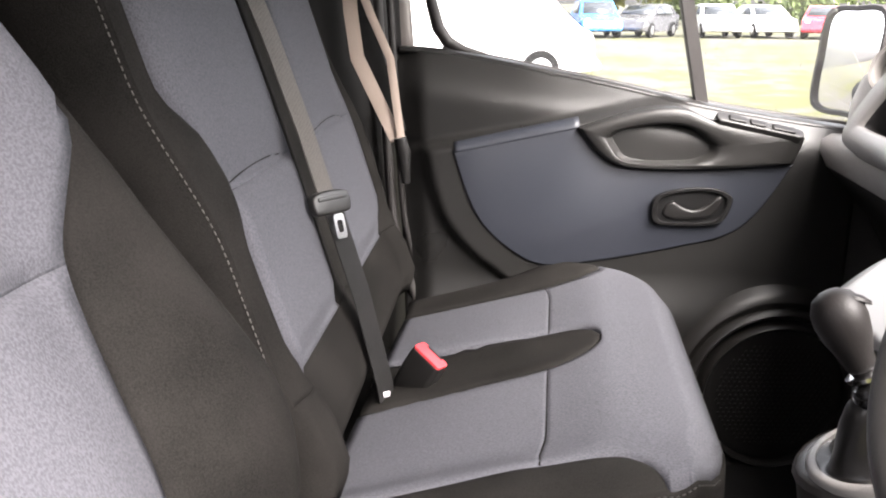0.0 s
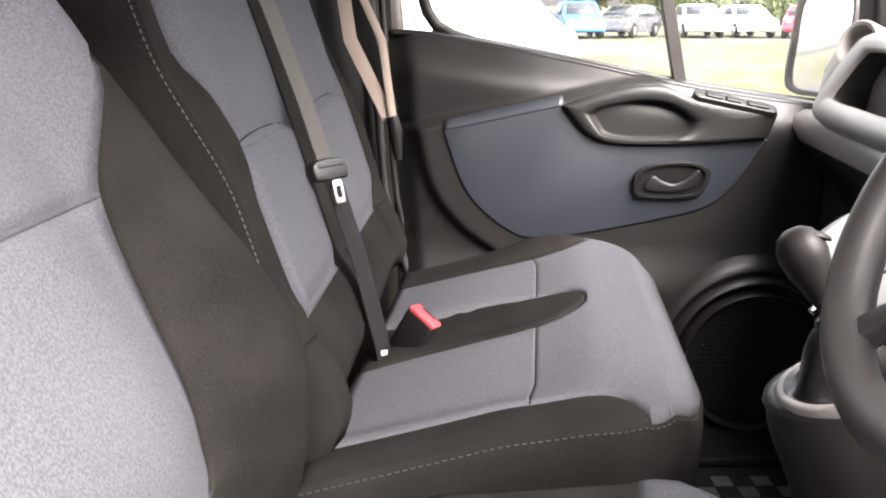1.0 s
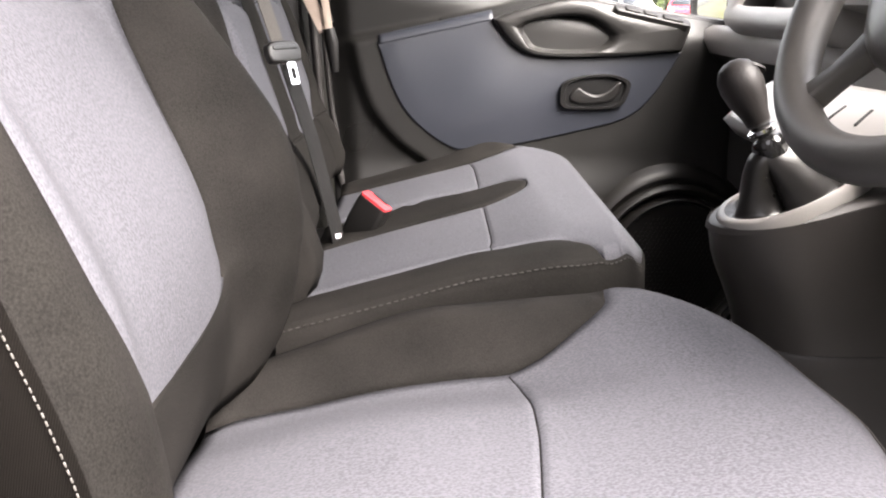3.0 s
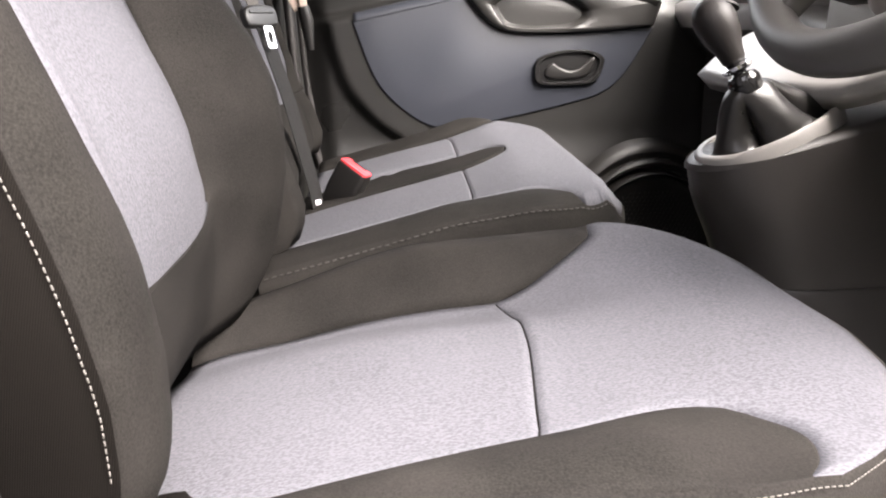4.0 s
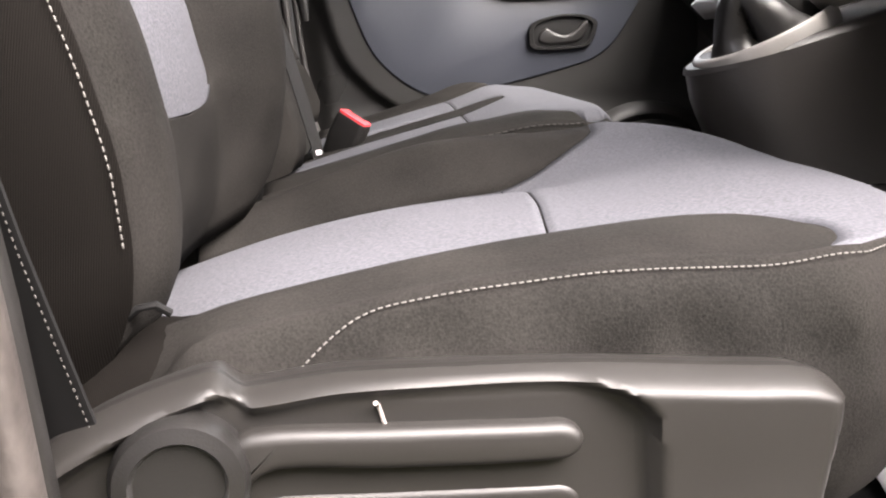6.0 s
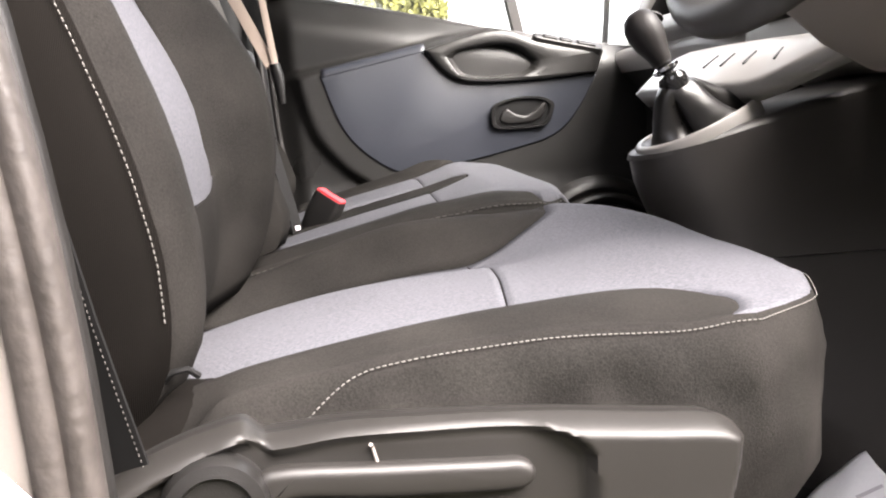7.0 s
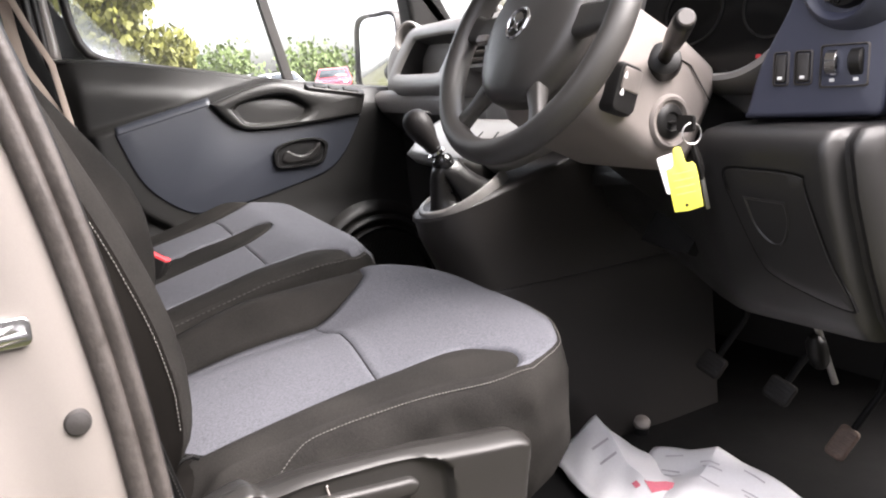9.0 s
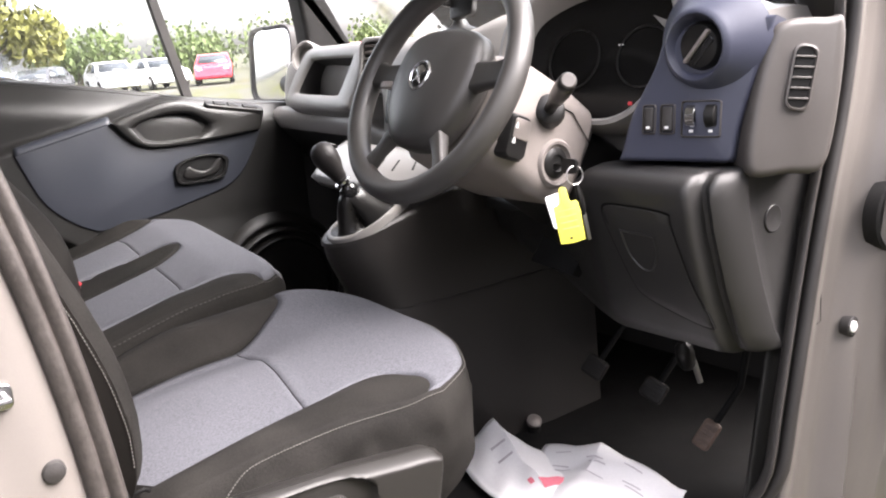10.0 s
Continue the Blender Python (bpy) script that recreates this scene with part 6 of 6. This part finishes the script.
    part("reverse_ring", lathe([(0.0115, -0.054), (0.017, -0.051), (0.018, -0.047), (0.012, -0.043)], km, 24), CHROME, gl, "chrome lift ring")


console()


# ---- footwell ----
def footwell():
    for name, lab, p, w, h, mt, tilt in (("clutch_pedal", "clutch pedal with worn dark rubber pad", (0.79, 0.528, 0.738), 0.048, 0.042, PEDAL, 35), ("brake_pedal", "brake pedal with dark rubber pad", (0.80, 0.385, 0.725), 0.048, 0.042, PEDAL, 35), ("accelerator_pedal", "long accelerator pedal worn brown with dust", (0.79, 0.256, 0.678), 0.032, 0.056, PEDAL_WORN, 40)):
        t = thing(name, lab, "pedal")
        c = Vector(p)
        m = axes(c, (0.15, -1, -0.42), (math.sin(radians(tilt)), -0.38, math.cos(radians(tilt))))
        part("pad", plate(rounded(w, h, 0.008), m, 0.014, 0.004), mt, t, "rubber pad")
        part("pad_ribs", joined(*[plate(rounded(w * 0.8, 0.004, 0.0015), m @ Matrix.Translation((0, -h * 0.35 + i * h * 0.7 / 4, 0.002)), 0.003, 0.001) for i in range(5)]), mt, t, "rubber ribs")
        part("arm", tube([c + Vector((0.012, 0, 0.0)), c + Vector((0.06, -0.03, 0.08)), c + Vector((0.10, -0.04, 0.26))], [0.006, 0.007, 0.008], 10), PEDAL_ARM, t, "pedal arm")
    jn = thing("steering_joint", "steering shaft joint with a bright steel clamp above the pedals", "steering joint")
    part("clamp", lathe([(0.010, -0.03), (0.016, -0.02), (0.018, 0.0), (0.016, 0.02), (0.008, 0.03)], axes((0.83, 0.33, 0.80), (1, 0, 0.3), (0, 1, 0)), 18), BLACK_PLASTIC, jn, "black rubber joint")
    part("shaft", tube([(0.80, 0.345, 0.93), (0.83, 0.33, 0.84), (0.86, 0.32, 0.74)], [0.008, 0.006, 0.006], 10), STEEL, jn, "steel shaft")
    kb = thing("floor_cap", "small pale cap on the console foot", "cap")
    part("cap", lathe([(0.016, -0.008), (0.016, 0.001), (0.013, 0.004), (0.0, 0.006)], axes((0.728, 0.648, 0.603), (1, 0, 0.2), (0, 0.8, 0.5)), 20), GREY_PLASTIC, kb, "pale cap")
    part("cap_stem", tube([(0.728, 0.652, 0.576), (0.728, 0.650, 0.600)], 0.014, 12), FLOOR_MAT, kb)

    def sheet(name, lab, o, ux, uy, w, h, seed, lift):
        t = thing(name, lab, "paper")
        rng = random.Random(seed)
        ph = [rng.uniform(0, 6.28) for _ in range(6)]
        def z(u, v):
            f = 0.006 * math.sin(7 * u + ph[0] + 3 * v) + 0.005 * math.sin(11 * v + ph[1]) + 0.004 * abs(math.sin(9 * (u + v) + ph[2]))
            return 0.584 + lift(u, v) + 0.008 + f
        o, ux, uy = Vector(o), Vector(ux), Vector(uy)
        def place(u, v):
            q = o + ux * (u * w) + uy * (v * h)
            return Vector((q.x, q.y, z(u, v)))
        part("sheet", grid(place, span(0, 1, 22), span(0, 1, 22)), PAPER, t, "white paper", smooth=30, solid=0.0008)
        return t, place

    t, pl = sheet("crumpled_paper", "crumpled white printed sheet on the floor mat", (0.50, 0.635, 0), (0.894, -0.447, 0), (-0.25, -0.97, 0), 0.16, 0.25, 2, lambda u, v: 0.085 * max(0.0, 1 - abs(u - 0.52) / 0.5) * (1 - 0.75 * v))
    part("printed_block", grid(lambda a, b: pl(lerp(0.50, 0.95, a), lerp(0.74, 0.84, b)) + Vector((0, 0, 0.002)), span(0, 1, 5), span(0, 1, 8)), PINK_INK, t, "red printed block")
    part("printed_block", grid(lambda a, b: pl(lerp(0.40, 0.45, a), lerp(0.70, 0.76, b)) + Vector((0, 0, 0.002)), span(0, 1, 4), span(0, 1, 4)), PINK_INK, t, "red printed mark")
    part("printed_lines", joined(*[grid(lambda a, b, i=i: pl(lerp(0.30, 0.48, a), lerp(0.25, 0.27, b) + 0.12 * i) + Vector((0, 0, 0.002)), span(0, 1, 2), span(0, 1, 5)) for i in range(2)]), GREY_INK, t, "unreadable grey lines")
    t2, pl2 = sheet("creased_leaflet", "creased white leaflet with pink print on the floor mat", (0.655, 0.535, 0), (0.2, -0.98, 0), (-0.92, -0.38, 0), 0.30, 0.21, 7, lambda u, v: 0.055 * max(0.0, 1 - abs(u - 0.43) / 0.5) * (1 - 0.6 * v))
    for i in range(9):
        part("printed_mark", grid(lambda a, b, i=i: pl2(lerp(0.12, 0.24, a) + 0.25 * (i % 3) + 0.03 * (i // 3), lerp(0.12, 0.135, b) + 0.11 * (i // 3) + 0.06 * (i % 2)) + Vector((0, 0, 0.002)), span(0, 1, 3), span(0, 1, 4)), GREY_INK, t2, "faded unreadable print")

    ph = thing("phone_holder", "black phone holder standing on the dashboard", "phone holder")
    part("foot", lathe([(0.035, 0.0), (0.034, 0.01), (0.02, 0.016), (0.012, 0.03), (0.011, 0.05)], Matrix.Translation((0.75, 0.83, 1.415)), 24), BLACK_PLASTIC, ph, "black foot")
    hm = axes((0.735, 0.80, 1.50), (0.1, -1, 0.15), (0.3, 0.1, 1))
    part("cradle", joined(plate(rounded(0.07, 0.11, 0.012), hm, 0.012, 0.004), plate(rounded(0.012, 0.05, 0.004), hm @ Matrix.Translation((-0.038, 0.0, 0.014)), 0.026, 0.003), plate(rounded(0.012, 0.05, 0.004), hm @ Matrix.Translation((0.038, 0.0, 0.014)), 0.026, 0.003)), BLACK_PLASTIC, ph, "black cradle with jaws")
    part("neck", tube([(0.75, 0.83, 1.44), (0.755, 0.82, 1.47), (0.748, 0.805, 1.495)], 0.010, 10), GREY_PLASTIC, ph, "grey neck")


footwell()


# ---- wing mirror ----
def wing_mirror():
    t = thing("wing_mirror", "black wing mirror outside the passenger window", "wing mirror")
    m = axes((0.955, 2.12, 1.365), (0.30, -1.0, 0.0), (0.05, 0, 1))
    o = smooth_outline([(-0.10, -0.11), (-0.105, 0.0), (-0.09, 0.11), (0.0, 0.125), (0.095, 0.115), (0.10, 0.0), (0.095, -0.11), (0.0, -0.125)], 5)
    k = lambda s: [(x * s, y * s) for x, y in o]
    part("housing", loft(ring_loops(m, [(k(0.5), -0.12), (k(0.85), -0.09), (k(1.0), -0.04), (k(1.02), 0.0), (k(1.0), 0.008), (k(0.93), 0.008), (k(0.91), -0.004)]), True), RUBBER, t, "black housing", smooth=60)
    part("mirror_glass", plate(k(0.915), m @ Matrix.Translation((0, 0, 0.001)), 0.004, 0.001), MIRROR, t, "silver mirror")
    part("mirror_arm", tube([(0.97, 2.06, 1.30), (0.98, 1.93, 1.29), (0.96, 1.82, 1.27)], [0.03, 0.035, 0.045], 12), RUBBER, t, "black arm")


wing_mirror()

# ---- outside ----
def ground_material():
    m = bpy.data.materials.new("gravel_and_grass")
    m.use_nodes = True
    n, link = m.node_tree.nodes, m.node_tree.links.new
    b = n["Principled BSDF"]
    co = n.new("ShaderNodeTexCoord")
    big, mid, fine = (n.new("ShaderNodeTexNoise") for _ in range(3))
    for t, s in ((big, 0.22), (mid, 1.6), (fine, 22)):
        t.inputs["Scale"].default_value, t.inputs["Detail"].default_value = s, 5
        link(co.outputs["Object"], t.inputs["Vector"])
    gr = n.new("ShaderNodeValToRGB")
    gr.color_ramp.elements[0].position, gr.color_ramp.elements[1].position = 0.36, 0.66
    gr.color_ramp.elements[0].color, gr.color_ramp.elements[1].color = (0.018, 0.017, 0.016, 1), (0.105, 0.098, 0.088, 1)
    link(fine.outputs["Fac"], gr.inputs[0])
    gs = n.new("ShaderNodeValToRGB")
    gs.color_ramp.elements[0].color, gs.color_ramp.elements[1].color = (0.022, 0.028, 0.004, 1), (0.08, 0.077, 0.013, 1)
    link(fine.outputs["Fac"], gs.inputs[0])
    ad = n.new("ShaderNodeMath")
    ad.operation = "ADD"
    link(big.outputs["Fac"], ad.inputs[0]), link(mid.outputs["Fac"], ad.inputs[1])
    rg = n.new("ShaderNodeMapRange")
    rg.inputs["From Min"].default_value, rg.inputs["From Max"].default_value = 0.93, 1.08
    link(ad.outputs[0], rg.inputs[0])
    mx = n.new("ShaderNodeMix")
    mx.data_type = "RGBA"
    link(rg.outputs[0], mx.inputs["Factor"]), link(gr.outputs[0], mx.inputs["A"]), link(gs.outputs[0], mx.inputs["B"])
    link(mx.outputs["Result"], b.inputs["Base Color"])
    b.inputs["Roughness"].default_value = 0.9
    bp = n.new("ShaderNodeBump")
    bp.inputs["Strength"].default_value, bp.inputs["Distance"].default_value = 0.6, 0.03
    link(fine.outputs["Fac"], bp.inputs["Height"]), link(bp.outputs[0], b.inputs["Normal"])
    return m


bm = bmesh.new()
bm.faces.new([bm.verts.new(p) for p in ((-900, -900, 0), (900, -900, 0), (900, 900, 0), (-900, 900, 0))])
tagged(part("ground", bm, ground_material()), "pale gravel yard patched with yellowish grass", "ground", kind="structure")

CAR_GLASS = material("car_glass", (0.03, 0.035, 0.04), 0.1, bump=0)
TYRE = material("tyre_rubber", (0.008, 0.008, 0.008), 0.9, spec=0.2)
ALLOY = material("alloy", (0.55, 0.55, 0.56), 0.3, metal=0.9, bump=0)
LAMP = material("lamp_lens", (0.75, 0.76, 0.78), 0.15, bump=0)


def car(label, colour, x, y, turn, height=1.46, van=False):
    """A parked car, its nose along its own +x."""
    t = thing("parked_van" if van else "parked_car", label, "van" if van else "car", "parked cars")
    paint = material("car_paint", colour, 0.25, vary=0.03, bump=0, coat=0.6)
    L, W = (5.0, 1.95) if van else (4.2, 1.76)
    H = height
    if van:
        prof = [(-L / 2, 0.35), (-L / 2, H - 0.15), (-L / 2 + 0.15, H), (L / 2 - 1.5, H), (L / 2 - 1.1, H - 0.1), (L / 2 - 0.35, 1.15), (L / 2 - 0.05, 0.95), (L / 2, 0.6), (L / 2 - 0.03, 0.3), (0, 0.28)]
    else:
        prof = [(-L / 2, 0.45), (-L / 2 + 0.05, 0.95), (-L / 2 + 0.35, 1.08), (-L / 2 + 0.7, H - 0.08), (-0.5, H), (0.3, H - 0.03), (1.05, 1.0), (L / 2 - 0.25, 0.84), (L / 2, 0.62), (L / 2 - 0.02, 0.3), (0, 0.26), (-L / 2 + 0.1, 0.28)]
    o = smooth_outline(prof, 4)
    def half(z):
        return W / 2 * (1 - 0.16 * sm(0.95, H, z) - 0.04 * sm(0.6, 0.3, z))
    loops = []
    for k in (-1, -0.96, -0.8, 0.8, 0.96, 1):
        sh = 1 - 0.03 * (abs(k) == 1) 
        loops.append([Vector((px * sh, k * half(pz), 0.7 + (pz - 0.7) * sh)) for px, pz in o])
    part("body", loft(loops), paint, t, "painted body", smooth=35)
    if not van:
        for s in (-1, 1):
            w = [(-1.25, 1.02), (-0.95, H - 0.1), (-0.3, H - 0.06), (0.25, H - 0.09), (0.85, 1.03)]
            bm = bmesh.new()
            bm.faces.new([bm.verts.new((px, s * (half(pz) + 0.004), pz)) for px, pz in w])
            part("side_window", bm, CAR_GLASS, t, solid=0.01)
    w0, w1 = (L / 2 - 1.07, L / 2 - 0.38) if van else (0.36, 1.0)
    z0, z1 = (H - 0.14, 1.2) if van else (H - 0.05, 1.03)
    bm = bmesh.new()
    bm.faces.new([bm.verts.new(p) for p in ((w0 + 0.02, -W * 0.36, z0), (w0 + 0.02, W * 0.36, z0), (w1 + 0.03, W * 0.42, z1), (w1 + 0.03, -W * 0.42, z1))])
    part("windscreen", bm, CAR_GLASS, t, solid=0.012)
    for s in (-1, 1):
        part("headlight", lathe([(0.13, -0.05), (0.12, 0.02), (0.0, 0.04)], axes((L / 2 - 0.10, s * W * 0.36, 0.72), (0, s, 0), (0, 0, 1)) @ Matrix.Rotation(math.pi if s < 0 else 0, 4, "Y"), 14), LAMP, t, "headlight")
        for wx in (-L * 0.31, L * 0.31):
            wh = part("wheel", lathe([(0.20, -0.10), (0.32, -0.10), (0.335, -0.05), (0.335, 0.05), (0.32, 0.10), (0.20, 0.10)], axes((wx, s * (W / 2 - 0.07), 0.335), (1, 0, 0), (0, 0, 1)), 22), TYRE, t, "black tyre")
            part("hub", lathe([(0.20, -0.112), (0.17, -0.118), (0.05, -0.105), (0.0, -0.12)] if s > 0 else [(0.20, 0.112), (0.17, 0.118), (0.05, 0.105), (0.0, 0.12)], axes((wx, s * (W / 2 - 0.07), 0.335), (1, 0, 0), (0, 0, 1)), 16), ALLOY, wh, "alloy rim")
    part("grille", plate(rounded(W * 0.5, 0.16, 0.03), axes((L / 2 - 0.005, 0, 0.52), (0, 1, 0), (0, 0, 1)), 0.04, 0.01), TYRE, t, "dark grille")
    t.matrix_basis = pose(x, y, 0, 0, 0, turn)
    return t


car("white van parked side-on in the yard", (0.82, 0.82, 0.82), 0.30, 17.2, 0, 1.98, True)
car("bright blue car parked on the grass edge", (0.02, 0.22, 0.75), 7.2, 42, -90, 1.6)
car("dark grey car parked on the grass edge", (0.06, 0.06, 0.065), 9.6, 42.5, -125, 1.46)
car("white car parked on the grass edge", (0.8, 0.8, 0.8), 13.0, 43, -95, 1.48)
car("white car parked beside a red one", (0.78, 0.78, 0.78), 15.4, 43.4, -90, 1.45)
car("red car parked on the grass edge", (0.6, 0.02, 0.04), 18.0, 42.6, -115, 1.46)
car("white car parked far along the yard", (0.8, 0.8, 0.8), 22.5, 42, -90, 1.5)
car("red car parked far along the yard", (0.55, 0.03, 0.05), 26.0, 42, -100, 1.46)
car("white van parked far along the yard", (0.8, 0.8, 0.8), 31.5, 43, -90, 2.2, True)

BARK = material("bark", (0.10, 0.08, 0.06), 0.9, fine=20, coarse=2, bump=0.5)
LEAF = material("yellow_green_leaves", (0.12, 0.12, 0.022), 0.7, vary=0.5, fine=3, coarse=0.8, bump=0)
LEAF_DARK = material("green_leaves", (0.075, 0.105, 0.03), 0.7, vary=0.5, fine=3, coarse=0.8, bump=0)


def tree(label, x, y, h, w, mt, seed, n=4200):
    t = thing("tree", label, "tree")
    rng = random.Random(seed)
    bm = tube([(0, 0, -0.1), (0.1, 0, h * 0.3), (0.0, 0.1, h * 0.65)], [0.28, 0.2, 0.09], 10)
    lobes = []
    for _ in range(11):
        a, r, z = rng.uniform(0, 6.28), rng.uniform(0.1, 0.75) * w / 2, rng.uniform(0.22, 0.9) * h
        c = Vector((r * math.cos(a), r * math.sin(a), z))
        lobes.append((c, rng.uniform(0.16, 0.26) * w))
        tube([(0, 0, z * 0.55), c * 0.6 + Vector((0, 0, z * 0.3)), c], [0.09, 0.05, 0.02], 6, bm)
    part("trunk", bm, BARK, t, "brown trunk and limbs")
    lb = bmesh.new()
    for _ in range(n):
        c, r = rng.choice(lobes)
        d = Vector((rng.gauss(0, 1), rng.gauss(0, 1), rng.gauss(0, 0.8))).normalized() * r * rng.uniform(0.45, 1.1)
        p, s = c + d, rng.uniform(0.14, 0.34)
        e = Euler((rng.uniform(0, 6.3), rng.uniform(0, 6.3), rng.uniform(0, 6.3))).to_matrix()
        vs = [lb.verts.new(p + e @ Vector(q) * s) for q in ((-1, 0, 0), (-0.2, -0.6, 0.1), (1, 0, 0.2), (0.1, 0.6, 0))]
        lb.faces.new(vs)
    part("crown", lb, mt, t, "loose leafy crown")
    t.matrix_basis = pose(x, y, 0)
    return t


tree("tall olive tree behind the parked cars", 9.6, 54, 10.5, 8.5, LEAF, 1, 9000)
tree("broad green tree behind the parked cars", -3.5, 58, 8, 8, LEAF_DARK, 3)
for k, (x, y, h) in enumerate(((19, 70, 2.9), (29, 72, 2.6), (39, 74, 3.2), (50, 76, 3.0))):
    tree("low green bush at the end of the yard", x, y, h, 9, LEAF_DARK, 4 + k, 1800)
tree("low green tree at the end of the yard", -12, 66, 6, 9, LEAF_DARK, 8, 1800)
